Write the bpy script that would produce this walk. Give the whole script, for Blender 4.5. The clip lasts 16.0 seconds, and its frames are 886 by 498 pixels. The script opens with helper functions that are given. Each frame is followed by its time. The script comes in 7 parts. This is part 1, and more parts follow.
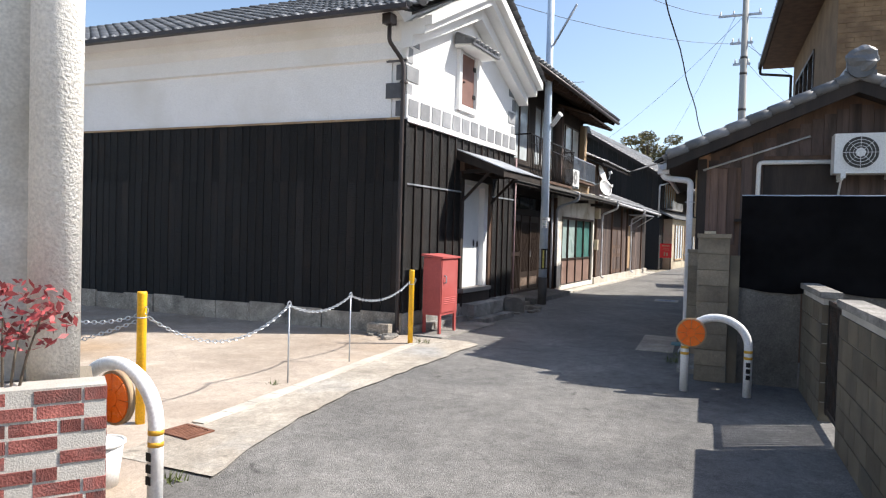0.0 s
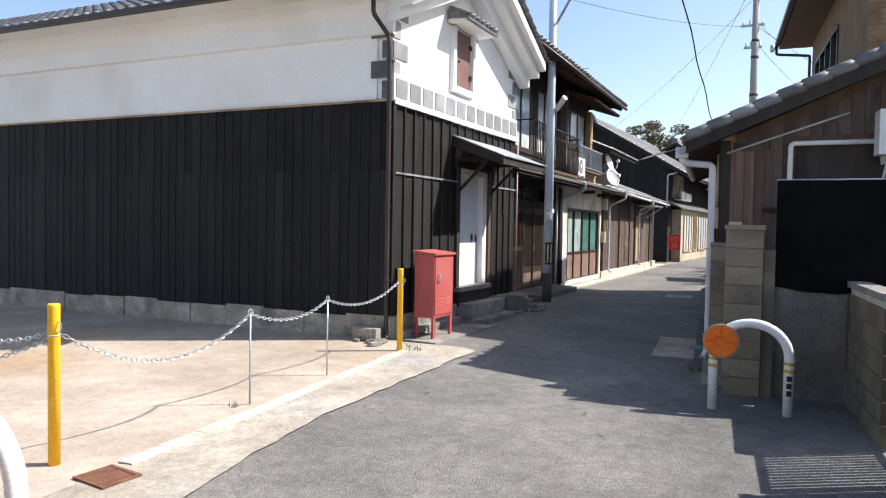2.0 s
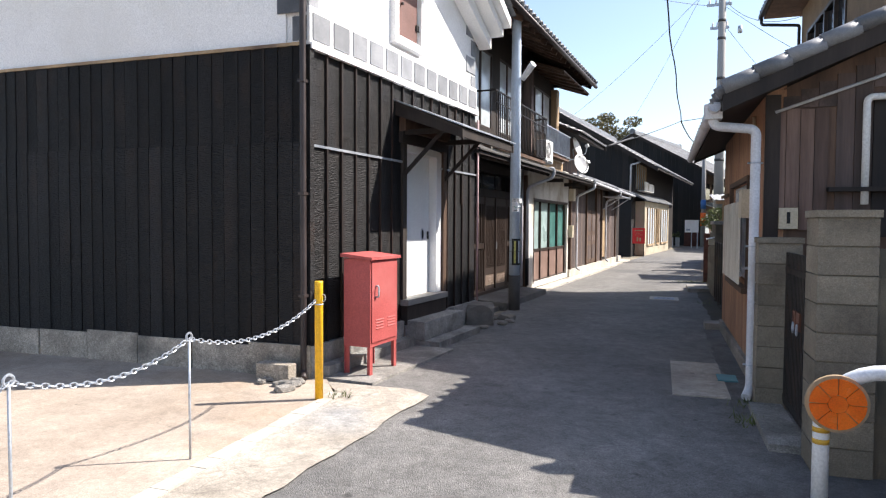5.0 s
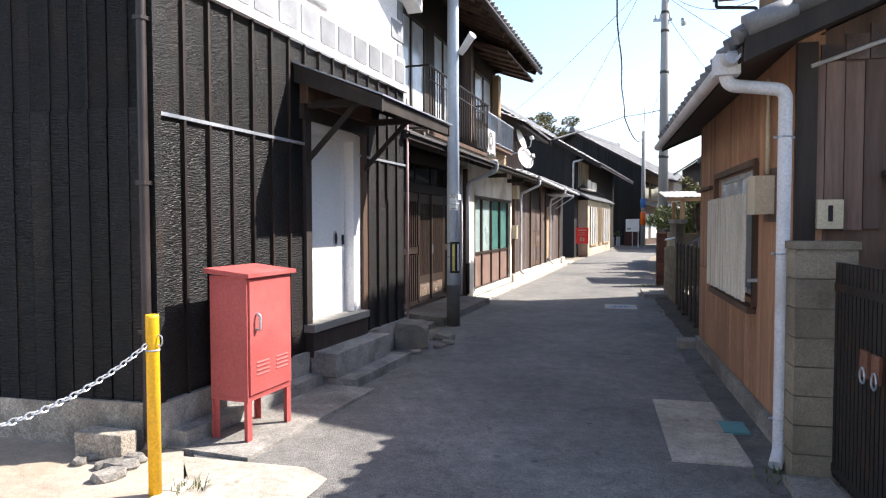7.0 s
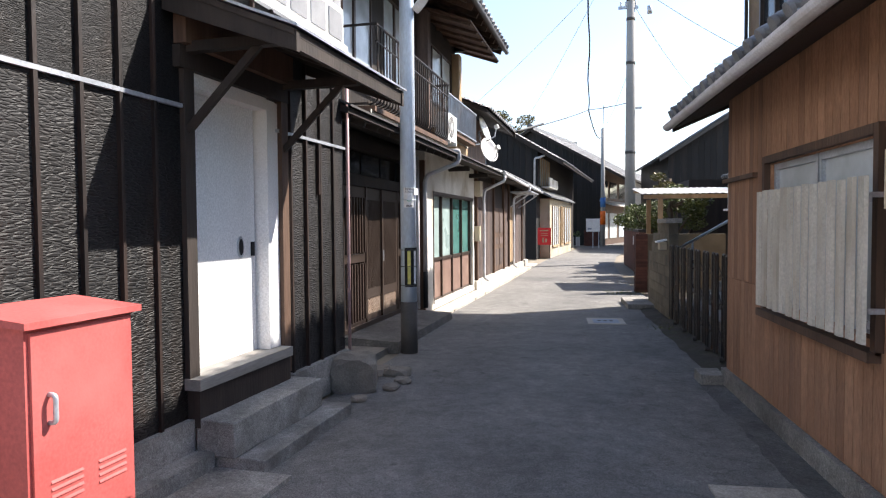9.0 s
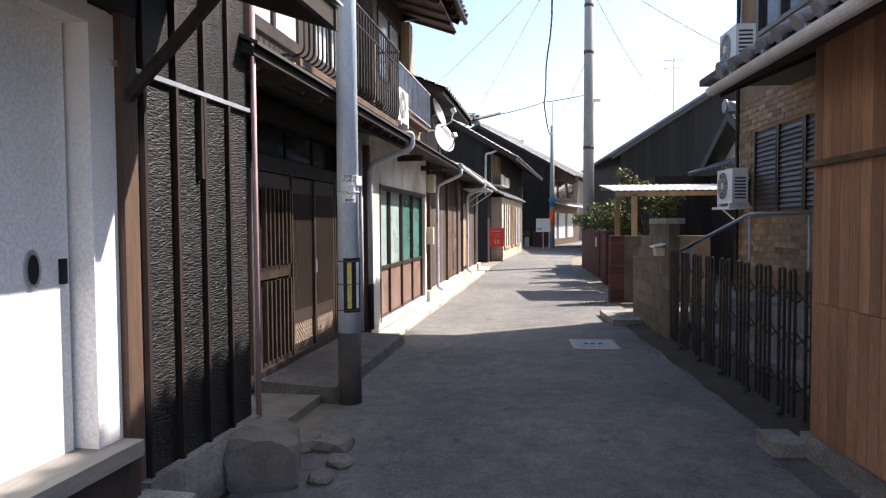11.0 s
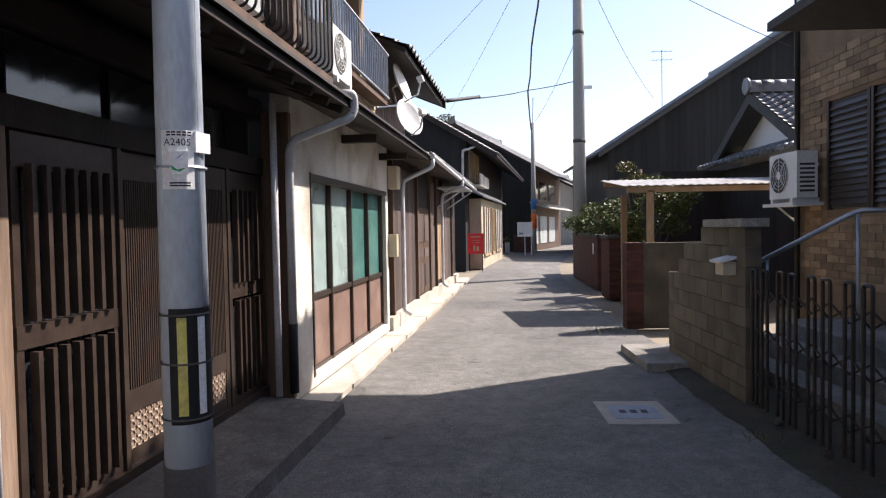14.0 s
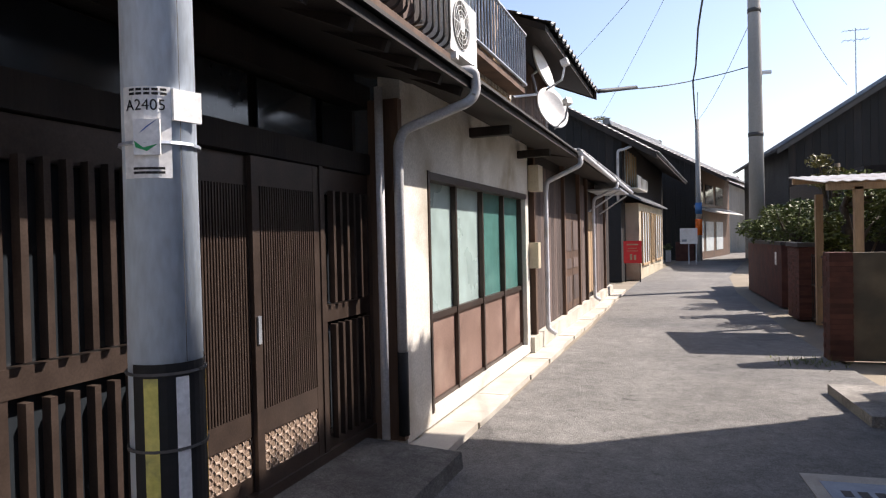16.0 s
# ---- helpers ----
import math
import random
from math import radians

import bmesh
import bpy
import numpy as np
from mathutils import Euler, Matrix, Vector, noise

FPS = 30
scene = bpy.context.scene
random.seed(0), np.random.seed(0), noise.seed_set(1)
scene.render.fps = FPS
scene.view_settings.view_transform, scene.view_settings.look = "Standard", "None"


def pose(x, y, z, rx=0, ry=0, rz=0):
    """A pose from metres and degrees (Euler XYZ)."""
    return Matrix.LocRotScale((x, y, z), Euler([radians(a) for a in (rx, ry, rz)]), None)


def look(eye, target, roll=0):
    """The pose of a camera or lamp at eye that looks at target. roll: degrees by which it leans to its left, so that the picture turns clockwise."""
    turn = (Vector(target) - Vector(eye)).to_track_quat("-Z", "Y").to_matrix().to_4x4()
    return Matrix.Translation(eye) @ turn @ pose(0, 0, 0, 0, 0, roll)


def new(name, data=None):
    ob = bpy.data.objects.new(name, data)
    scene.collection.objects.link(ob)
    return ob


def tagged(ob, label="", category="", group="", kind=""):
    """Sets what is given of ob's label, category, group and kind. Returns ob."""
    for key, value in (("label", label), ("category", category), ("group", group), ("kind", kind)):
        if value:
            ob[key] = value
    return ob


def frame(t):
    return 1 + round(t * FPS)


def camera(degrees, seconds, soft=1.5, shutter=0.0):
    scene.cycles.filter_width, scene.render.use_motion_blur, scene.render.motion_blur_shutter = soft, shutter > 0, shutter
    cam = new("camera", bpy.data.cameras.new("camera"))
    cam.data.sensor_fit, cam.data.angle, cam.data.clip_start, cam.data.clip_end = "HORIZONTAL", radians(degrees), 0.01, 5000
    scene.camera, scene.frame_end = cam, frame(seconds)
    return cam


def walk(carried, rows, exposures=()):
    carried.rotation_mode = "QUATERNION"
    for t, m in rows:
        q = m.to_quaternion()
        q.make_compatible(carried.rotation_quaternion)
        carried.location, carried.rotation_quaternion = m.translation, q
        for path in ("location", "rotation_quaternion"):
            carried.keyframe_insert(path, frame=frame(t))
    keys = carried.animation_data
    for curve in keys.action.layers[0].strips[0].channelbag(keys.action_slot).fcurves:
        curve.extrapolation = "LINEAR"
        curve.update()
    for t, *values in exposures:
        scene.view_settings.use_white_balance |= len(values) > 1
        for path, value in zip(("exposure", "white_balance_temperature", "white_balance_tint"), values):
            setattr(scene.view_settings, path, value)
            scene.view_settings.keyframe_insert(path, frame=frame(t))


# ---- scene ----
cam = camera(68.3, 16.0, soft=1.2)
PATH = [
    (0, (4.404, -9.13, 1.72), (3.653, -7.277, 1.673), 1.6),
    (0.5, (4.368, -8.922, 1.73), (3.605, -7.074, 1.673), 1.5),
    (1, (4.321, -8.688, 1.734), (3.567, -6.837, 1.673), 1.3),
    (1.5, (4.269, -8.367, 1.759), (3.513, -6.517, 1.69), 1.0),
    (2, (4.166, -8.076, 1.735), (3.402, -6.229, 1.667), 1.0),
    (2.5, (4.005, -7.736, 1.736), (3.254, -5.884, 1.667), 0.9),
    (3, (3.873, -7.353, 1.73), (3.136, -5.495, 1.659), 0.7),
    (5.5, (3.159, -5.01, 1.706), (2.566, -3.102, 1.627), 0.2),
    (6, (3.054, -4.52, 1.713), (2.502, -2.6, 1.635), 0.1),
    (6.5, (2.945, -4.044, 1.711), (2.432, -2.112, 1.633), 0.1),
    (7, (2.878, -3.511, 1.709), (2.421, -1.565, 1.632), -0.1),
    (7.5, (2.747, -2.978, 1.687), (2.326, -1.024, 1.61), -0.1),
    (8, (2.622, -2.44, 1.686), (2.231, -0.48, 1.608), -0.1),
    (8.5, (2.509, -1.903, 1.712), (2.137, 0.061, 1.635), -0.3),
    (9, (2.401, -1.362, 1.718), (2.08, 0.61, 1.642), -0.4),
    (11.5, (1.85, 1.515, 1.737), (1.734, 3.51, 1.66), -0.5),
    (12, (1.82, 2.124, 1.743), (1.728, 4.12, 1.668), -0.7),
    (12.5, (1.815, 2.809, 1.759), (1.735, 4.806, 1.684), -0.8),
    (13, (1.834, 3.316, 1.76), (1.767, 5.313, 1.689), -0.9),
    (13.5, (1.829, 3.782, 1.748), (1.758, 5.78, 1.681), -0.9),
    (14, (1.851, 4.21, 1.748), (1.775, 6.207, 1.684), -1.0),
    (14.5, (1.912, 4.567, 1.775), (1.812, 6.564, 1.715), -1.0),
    (15, (1.868, 4.906, 1.762), (1.736, 6.9, 1.709), -0.9),
    (15.5, (1.855, 5.229, 1.752), (1.627, 7.216, 1.704), -0.9),
    (16, (1.879, 5.491, 1.75), (1.344, 7.418, 1.718), -1.3),
]
walk(cam, [(t, look(eye, target, roll)) for t, eye, target, roll in PATH],
     exposures=[(0, 0.75, 6500, 11), (3, 0.85, 6500, 12), (5.5, 1.06, 6500, 13), (7, 1.25, 6500, 13), (9, 1.3, 6550, 13), (12.5, 0.98, 6700, 17), (16, 0.83, 6700, 17)])
# exposure and daylight
SUN_AZ, SUN_EL = math.radians(29), math.radians(46)
world = bpy.data.worlds.new("sky")
scene.world = world
world.use_nodes = True
wn = world.node_tree.nodes
sky = wn.new("ShaderNodeTexSky")
sky.sky_type = "NISHITA"
sky.sun_disc = False
sky.sun_elevation = SUN_EL
sky.sun_rotation = math.pi / 2 - SUN_AZ
sky.air_density, sky.dust_density, sky.ozone_density = 1.0, 1.2, 1.0
wn["Background"].inputs[1].default_value = 0.13
world.node_tree.links.new(sky.outputs[0], wn["Background"].inputs[0])
sun_data = bpy.data.lights.new("sun", "SUN")
sun_data.energy, sun_data.angle, sun_data.color = 5.0, math.radians(0.5), (1.0, 0.95, 0.87)
sun = new("sun", sun_data)
sun.matrix_world = look((40 * math.cos(SUN_AZ), 40 * math.sin(SUN_AZ), 40 * math.tan(SUN_EL)), (0, 0, 0))

# ---- mesh helpers ----
S_AX = {"x": 0, "y": 1, "z": 2}


def quad(bm, *pts):
    return bm.faces.new([bm.verts.new(p) for p in pts])


def box(bm, x0, x1, y0, y1, z0, z1, m=None):
    v = [bm.verts.new((x, y, z)) for x in (x0, x1) for y in (y0, y1) for z in (z0, z1)]
    for f in ((0, 1, 3, 2), (4, 6, 7, 5), (0, 4, 5, 1), (2, 3, 7, 6), (0, 2, 6, 4), (1, 5, 7, 3)):
        bm.faces.new([v[i] for i in f])
    if m is not None:
        for q in v:
            q.co = m @ q.co
    return v


def prism(bm, pts, axis, a0, a1):
    """Extrudes a polygon; pts are the two other coordinates in x, y, z order."""
    def at(p, a):
        q = list(p)
        q.insert(S_AX[axis], a)
        return q
    lo = [bm.verts.new(at(p, a0)) for p in pts]
    hi = [bm.verts.new(at(p, a1)) for p in pts]
    bm.faces.new(lo)
    bm.faces.new(hi[::-1])
    for i in range(len(pts)):
        j = (i + 1) % len(pts)
        bm.faces.new((lo[i], hi[i], hi[j], lo[j]))


def tube(bm, pts, r, n=8, r1=None, caps=True):
    pts = [Vector(p) for p in pts]
    rings = []
    up = None
    for i, p in enumerate(pts):
        d = (pts[min(i + 1, len(pts) - 1)] - pts[max(i - 1, 0)]).normalized()
        if up is None:
            up = d.orthogonal().normalized()
        up = (up - d * up.dot(d)).normalized()
        w = d.cross(up)
        rr = r if r1 is None else r + (r1 - r) * i / (len(pts) - 1)
        rings.append([bm.verts.new(p + (up * math.cos(a) + w * math.sin(a)) * rr) for a in (2 * math.pi * k / n for k in range(n))])
    for a, b in zip(rings, rings[1:]):
        for k in range(n):
            f = bm.faces.new((a[k], a[(k + 1) % n], b[(k + 1) % n], b[k]))
            f.smooth = n > 6
    if caps:
        bm.faces.new(rings[0][::-1])
        bm.faces.new(rings[-1])


def bend(pts, r=0.08, n=5):
    """Rounds the corners of a polyline."""
    pts = [Vector(p) for p in pts]
    out = [pts[0]]
    for a, b, c in zip(pts, pts[1:], pts[2:]):
        p0, p1 = b + (a - b).normalized() * r, b + (c - b).normalized() * r
        for k in range(n + 1):
            t = k / n
            out.append(p0 * (1 - t) ** 2 + b * 2 * t * (1 - t) + p1 * t * t)
    return out + [pts[-1]]


def soften(bm, w, seg=2):
    bmesh.ops.bevel(bm, geom=[e for e in bm.edges if len(e.link_faces) == 2 and e.calc_face_angle(0) > 0.6], offset=w, segments=seg, profile=0.5, affect="EDGES")


def mesh_of(name, bm, material):
    bmesh.ops.recalc_face_normals(bm, faces=bm.faces)
    me = bpy.data.meshes.new(name)
    bm.to_mesh(me)
    bm.free()
    me.materials.append(material)
    return me


def thing(name, m, label, category, group="", kind=""):
    ob = new(name)
    ob.matrix_world = m
    return tagged(ob, label, category, group, kind)


def part(name, bm, material, parent=None, label="", m=None):
    ob = new(name, mesh_of(name, bm, material))
    if parent is not None:
        ob.parent = parent
    if m is not None:
        ob.matrix_basis = m
    if label:
        tagged(ob, label)
    return ob


def solo(name, bm, material, label, category, kind="", m=None, group=""):
    ob = part(name, bm, material, None, "", m)
    return tagged(ob, label, category, group, kind)


def piece(name, me, parent, loc, scale=(1, 1, 1), rot=(0, 0, 0)):
    ob = new(name, me)
    ob.parent = parent
    ob.location, ob.scale, ob.rotation_euler = loc, scale, rot
    return ob


BM = bmesh.new


def boxed(*b, soft=0.0, seg=1):
    bm = BM()
    box(bm, *b)
    if soft:
        soften(bm, soft, seg)
    return bm


# ---- materials ----
def mat(name, c1, c2, scale=3.0, rough=0.7, bump=0.15, grain=60.0, metal=0.0, rand=0.0, stretch=(1, 1, 1), stain=None, stain_scale=0.7, spec=0.4, detail=8.0, island=False, contrast=1.0):
    m = bpy.data.materials.new(name)
    m.use_nodes = True
    t = m.node_tree
    n, l = t.nodes, t.links
    bsdf = n["Principled BSDF"]
    bsdf.inputs["Metallic"].default_value = metal
    bsdf.inputs["Specular IOR Level"].default_value = spec
    co = n.new("ShaderNodeTexCoord")
    info = n.new("ShaderNodeObjectInfo")
    off = n.new("ShaderNodeVectorMath")
    off.operation = "MULTIPLY_ADD"
    off.inputs[1].default_value = (31.0, 17.0, 23.0)
    l.new(info.outputs["Random"], off.inputs[0])
    l.new(co.outputs["Object"], off.inputs[2])
    mp = n.new("ShaderNodeMapping")
    mp.inputs["Scale"].default_value = stretch
    l.new(off.outputs[0], mp.inputs[0])
    big = n.new("ShaderNodeTexNoise")
    big.inputs["Scale"].default_value, big.inputs["Detail"].default_value = scale, detail
    l.new(mp.outputs[0], big.inputs["Vector"])
    ramp = n.new("ShaderNodeValToRGB")
    ramp.color_ramp.elements[0].position, ramp.color_ramp.elements[1].position = 0.3, 0.7
    ramp.color_ramp.elements[0].color, ramp.color_ramp.elements[1].color = (*c1, 1), (*c2, 1)
    l.new(big.outputs[0], ramp.inputs[0])
    colour = ramp.outputs[0]
    fine = n.new("ShaderNodeTexNoise")
    fine.inputs["Scale"].default_value, fine.inputs["Detail"].default_value = grain, 4
    l.new(mp.outputs[0], fine.inputs["Vector"])
    mul = n.new("ShaderNodeMapRange")
    mul.inputs["From Min"].default_value, mul.inputs["From Max"].default_value = 0.25, 0.75
    mul.inputs["To Min"].default_value, mul.inputs["To Max"].default_value = 1 - 0.18 * contrast, 1 + 0.16 * contrast
    l.new(fine.outputs[0], mul.inputs[0])
    mix = n.new("ShaderNodeVectorMath")
    mix.operation = "SCALE"
    l.new(colour, mix.inputs[0])
    l.new(mul.outputs[0], mix.inputs["Scale"])
    colour = mix.outputs[0]
    if stain:
        sn = n.new("ShaderNodeTexNoise")
        sn.inputs["Scale"].default_value, sn.inputs["Detail"].default_value = stain_scale, 6
        l.new(mp.outputs[0], sn.inputs["Vector"])
        sr = n.new("ShaderNodeMapRange")
        sr.inputs["From Min"].default_value, sr.inputs["From Max"].default_value = 0.52, 0.72
        l.new(sn.outputs[0], sr.inputs[0])
        sm = n.new("ShaderNodeMix")
        sm.data_type = "RGBA"
        sm.inputs[7].default_value = (*stain, 1)
        l.new(sr.outputs[0], sm.inputs[0])
        l.new(colour, sm.inputs[6])
        colour = sm.outputs[2]
    if rand:
        rr = n.new("ShaderNodeMapRange")
        rr.inputs["To Min"].default_value, rr.inputs["To Max"].default_value = 1 - rand, 1 + rand
        src = info.outputs["Random"]
        if island:
            src = n.new("ShaderNodeNewGeometry").outputs["Random Per Island"]
        l.new(src, rr.inputs[0])
        rm = n.new("ShaderNodeVectorMath")
        rm.operation = "SCALE"
        l.new(colour, rm.inputs[0])
        l.new(rr.outputs[0], rm.inputs["Scale"])
        colour = rm.outputs[0]
    l.new(colour, bsdf.inputs["Base Color"])
    ro = n.new("ShaderNodeMapRange")
    ro.inputs["To Min"].default_value, ro.inputs["To Max"].default_value = max(0.03, rough - 0.12), min(1, rough + 0.12)
    l.new(big.outputs[0], ro.inputs[0])
    l.new(ro.outputs[0], bsdf.inputs["Roughness"])
    if bump:
        b = n.new("ShaderNodeBump")
        b.inputs["Strength"].default_value, b.inputs["Distance"].default_value = min(1.0, bump), 0.01
        l.new(fine.outputs[0], b.inputs["Height"])
        l.new(b.outputs[0], bsdf.inputs["Normal"])
    return m


def mottled(m, amount, spots=0.0):
    """Adds blotches of middle size, hairline cracks and dark spots to a ground or stone material."""
    n, l = m.node_tree.nodes, m.node_tree.links
    bsdf = n["Principled BSDF"]
    src = bsdf.inputs["Base Color"].links[0].from_socket
    mp = [q for q in n if q.type == "MAPPING"][0]
    for sc, k in ((1.1, 0.5), (5.5, 0.6), (28.0, 0.6), (95.0, 0.9)):
        no = n.new("ShaderNodeTexNoise")
        no.inputs["Scale"].default_value, no.inputs["Detail"].default_value, no.inputs["Roughness"].default_value = sc, 6, 0.65
        l.new(mp.outputs[0], no.inputs["Vector"])
        mr = n.new("ShaderNodeMapRange")
        mr.inputs["From Min"].default_value, mr.inputs["From Max"].default_value = 0.3, 0.7
        mr.inputs["To Min"].default_value, mr.inputs["To Max"].default_value = 1 - amount * k, 1 + amount * k
        l.new(no.outputs[0], mr.inputs[0])
        mx = n.new("ShaderNodeVectorMath")
        mx.operation = "SCALE"
        l.new(src, mx.inputs[0])
        l.new(mr.outputs[0], mx.inputs["Scale"])
        src = mx.outputs[0]
    if spots:
        wn = n.new("ShaderNodeTexNoise")
        wn.inputs["Scale"].default_value = 1.6
        l.new(mp.outputs[0], wn.inputs["Vector"])
        ad = n.new("ShaderNodeVectorMath")
        ad.operation = "MULTIPLY_ADD"
        ad.inputs[1].default_value = (0.7, 0.7, 0.7)
        l.new(wn.outputs["Color"], ad.inputs[0])
        l.new(mp.outputs[0], ad.inputs[2])
        vo = n.new("ShaderNodeTexVoronoi")
        vo.feature = "DISTANCE_TO_EDGE"
        vo.inputs["Scale"].default_value = 0.55
        l.new(ad.outputs[0], vo.inputs["Vector"])
        cr = n.new("ShaderNodeMapRange")
        cr.inputs["From Min"].default_value, cr.inputs["From Max"].default_value = 0.0, spots * 0.12
        cr.inputs["To Min"].default_value, cr.inputs["To Max"].default_value = 0.8, 1.0
        l.new(vo.outputs[0], cr.inputs[0])
        sp = n.new("ShaderNodeTexVoronoi")
        sp.inputs["Scale"].default_value = 2.2
        l.new(ad.outputs[0], sp.inputs["Vector"])
        sr = n.new("ShaderNodeMapRange")
        sr.inputs["From Min"].default_value, sr.inputs["From Max"].default_value = spots, spots * 2.2
        sr.inputs["To Min"].default_value, sr.inputs["To Max"].default_value = 0.6, 1.0
        l.new(sp.outputs["Distance"], sr.inputs[0])
        for fac in (cr, sr):
            mx = n.new("ShaderNodeVectorMath")
            mx.operation = "SCALE"
            l.new(src, mx.inputs[0])
            l.new(fac.outputs[0], mx.inputs["Scale"])
            src = mx.outputs[0]
    l.new(src, bsdf.inputs["Base Color"])
    return m


def charred():
    """Burnt cedar: black, cracked like alligator skin, with a dull sheen."""
    m = mat("charred_cedar", (0.0045, 0.0042, 0.0042), (0.0135, 0.013, 0.0132), 1.2, 0.54, 0, 45, rand=0.4, stretch=(1, 1, 0.5), spec=0.3, stain=(0.021, 0.0145, 0.0115), stain_scale=3.6, contrast=2.0)
    n, l = m.node_tree.nodes, m.node_tree.links
    mp = [q for q in n if q.type == "MAPPING"][0]
    m2 = n.new("ShaderNodeMapping")
    m2.inputs["Scale"].default_value = (13, 13, 250)
    l.new(mp.outputs[0], m2.inputs[0])
    warp = n.new("ShaderNodeTexNoise")
    warp.inputs["Scale"].default_value = 0.8
    l.new(m2.outputs[0], warp.inputs["Vector"])
    add = n.new("ShaderNodeVectorMath")
    add.operation = "MULTIPLY_ADD"
    add.inputs[1].default_value = (0.9, 0.9, 0.6)
    l.new(warp.outputs["Color"], add.inputs[0])
    l.new(m2.outputs[0], add.inputs[2])
    vo = n.new("ShaderNodeTexVoronoi")
    vo.feature = "DISTANCE_TO_EDGE"
    vo.inputs["Scale"].default_value = 1.0
    l.new(add.outputs[0], vo.inputs["Vector"])
    mr = n.new("ShaderNodeMapRange")
    mr.inputs["From Max"].default_value = 0.22
    l.new(vo.outputs[0], mr.inputs[0])
    b = n.new("ShaderNodeBump")
    b.inputs["Strength"].default_value, b.inputs["Distance"].default_value = 0.9, 0.005
    l.new(mr.outputs[0], b.inputs["Height"])
    l.new(b.outputs[0], n["Principled BSDF"].inputs["Normal"])
    return m


def glass(name, tint, rough=0.02, solid=None):
    """A window pane: tinted and glossy, dark room behind it."""
    m = mat(name, tint, tuple(c * 1.15 for c in tint), 0.8, rough, 0, 4, spec=0.6)
    if solid is None:
        m.node_tree.nodes["Principled BSDF"].inputs["Transmission Weight"].default_value = 1.0
    return m


M = {}
M["asphalt"] = mottled(mat("asphalt", (0.155, 0.149, 0.14), (0.22, 0.211, 0.197), 0.5, 0.9, 1.0, 120, stain=(0.11, 0.109, 0.108), stain_scale=0.3, spec=0.25, contrast=3.0), 0.32, 0.05)
M["old_yellow"] = mat("weathered_yellow_tape", (0.5, 0.44, 0.1), (0.66, 0.58, 0.17), 9, 0.6, 0.1, 60, stain=(0.2, 0.18, 0.08), stain_scale=14)
M["footing"] = mottled(mat("sandy_footing_stone", (0.3, 0.26, 0.21), (0.46, 0.41, 0.34), 2.4, 0.9, 0.9, 60, stain=(0.2, 0.18, 0.15), stain_scale=2.0, rand=0.1, contrast=2.0), 0.4)
# soil colour darkened to hold the shade along the folding gate
M["soil"] = mottled(mat("shaded_soil", (0.035, 0.03, 0.022), (0.075, 0.062, 0.045), 2.5, 0.95, 1.0, 70, stain=(0.04, 0.05, 0.02), stain_scale=3), 0.4)
M["earth"] = mat("earth", (0.2, 0.17, 0.13), (0.28, 0.24, 0.18), 0.6, 0.95, 0.4, 90)
M["lot"] = mottled(mat("bare_concrete", (0.33, 0.27, 0.215), (0.45, 0.385, 0.32), 0.8, 0.92, 0.3, 120, stain=(0.36, 0.265, 0.18), stain_scale=0.45, spec=0.2), 0.22, 0.03)
M["apron"] = mottled(mat("apron_concrete", (0.33, 0.29, 0.24), (0.44, 0.4, 0.34), 1.6, 0.9, 0.3, 110, stain=(0.28, 0.28, 0.275), stain_scale=0.8, spec=0.2), 0.35, 0.05)
M["edging"] = mat("worn_edging", (0.4, 0.37, 0.32), (0.58, 0.54, 0.47), 2.5, 0.9, 0.3, 90, stain=(0.38, 0.34, 0.28), stain_scale=1.7)
M["concrete"] = mottled(mat("old_concrete", (0.17, 0.16, 0.145), (0.32, 0.3, 0.27), 1.8, 0.9, 0.7, 90, stain=(0.1, 0.092, 0.08), stain_scale=1.1, rand=0.08, contrast=2.0), 0.4)
# dirty concrete, its base also darkened for the shadow on the door platform
M["platform"] = mottled(mat("dirty_shaded_concrete", (0.08, 0.077, 0.072), (0.16, 0.154, 0.145), 1.4, 0.85, 0.6, 100, stain=(0.085, 0.08, 0.072), stain_scale=1.6, contrast=2.0), 0.45, 0.04)
M["sill_grey"] = mat("weathered_grey_sill", (0.2, 0.19, 0.175), (0.33, 0.32, 0.3), 5, 0.8, 0.3, 60, stretch=(1, 0.15, 1), stain=(0.22, 0.2, 0.18), stain_scale=2)
M["granite"] = mottled(mat("granite", (0.19, 0.19, 0.18), (0.33, 0.32, 0.3), 3.0, 0.85, 0.8, 130, stain=(0.12, 0.11, 0.1), stain_scale=2.2, contrast=2.6), 0.35)
M["stone"] = mat("field_stone", (0.16, 0.14, 0.12), (0.3, 0.27, 0.22), 3.0, 0.9, 0.6, 60, stain=(0.1, 0.09, 0.08), stain_scale=3)
M["block"] = mat("concrete_block", (0.105, 0.088, 0.062), (0.195, 0.163, 0.118), 2.2, 0.95, 0.6, 130, stain=(0.08, 0.075, 0.06), stain_scale=1.4, rand=0.14)
M["pale_block"] = mottled(mat("sandy_concrete_block", (0.17, 0.142, 0.105), (0.285, 0.242, 0.18), 2.0, 0.95, 0.5, 110, stain=(0.15, 0.125, 0.095), stain_scale=1.6, rand=0.12), 0.2)
M["plank_brown"] = mat("bleached_brown_plank", (0.07, 0.042, 0.032), (0.22, 0.145, 0.115), 6, 0.85, 0.5, 60, stretch=(1, 1, 0.1), rand=0.2, stain=(0.045, 0.03, 0.025), stain_scale=1.4)
M["mortar"] = mat("mortar", (0.42, 0.39, 0.35), (0.56, 0.53, 0.48), 4, 0.95, 0.4, 120)
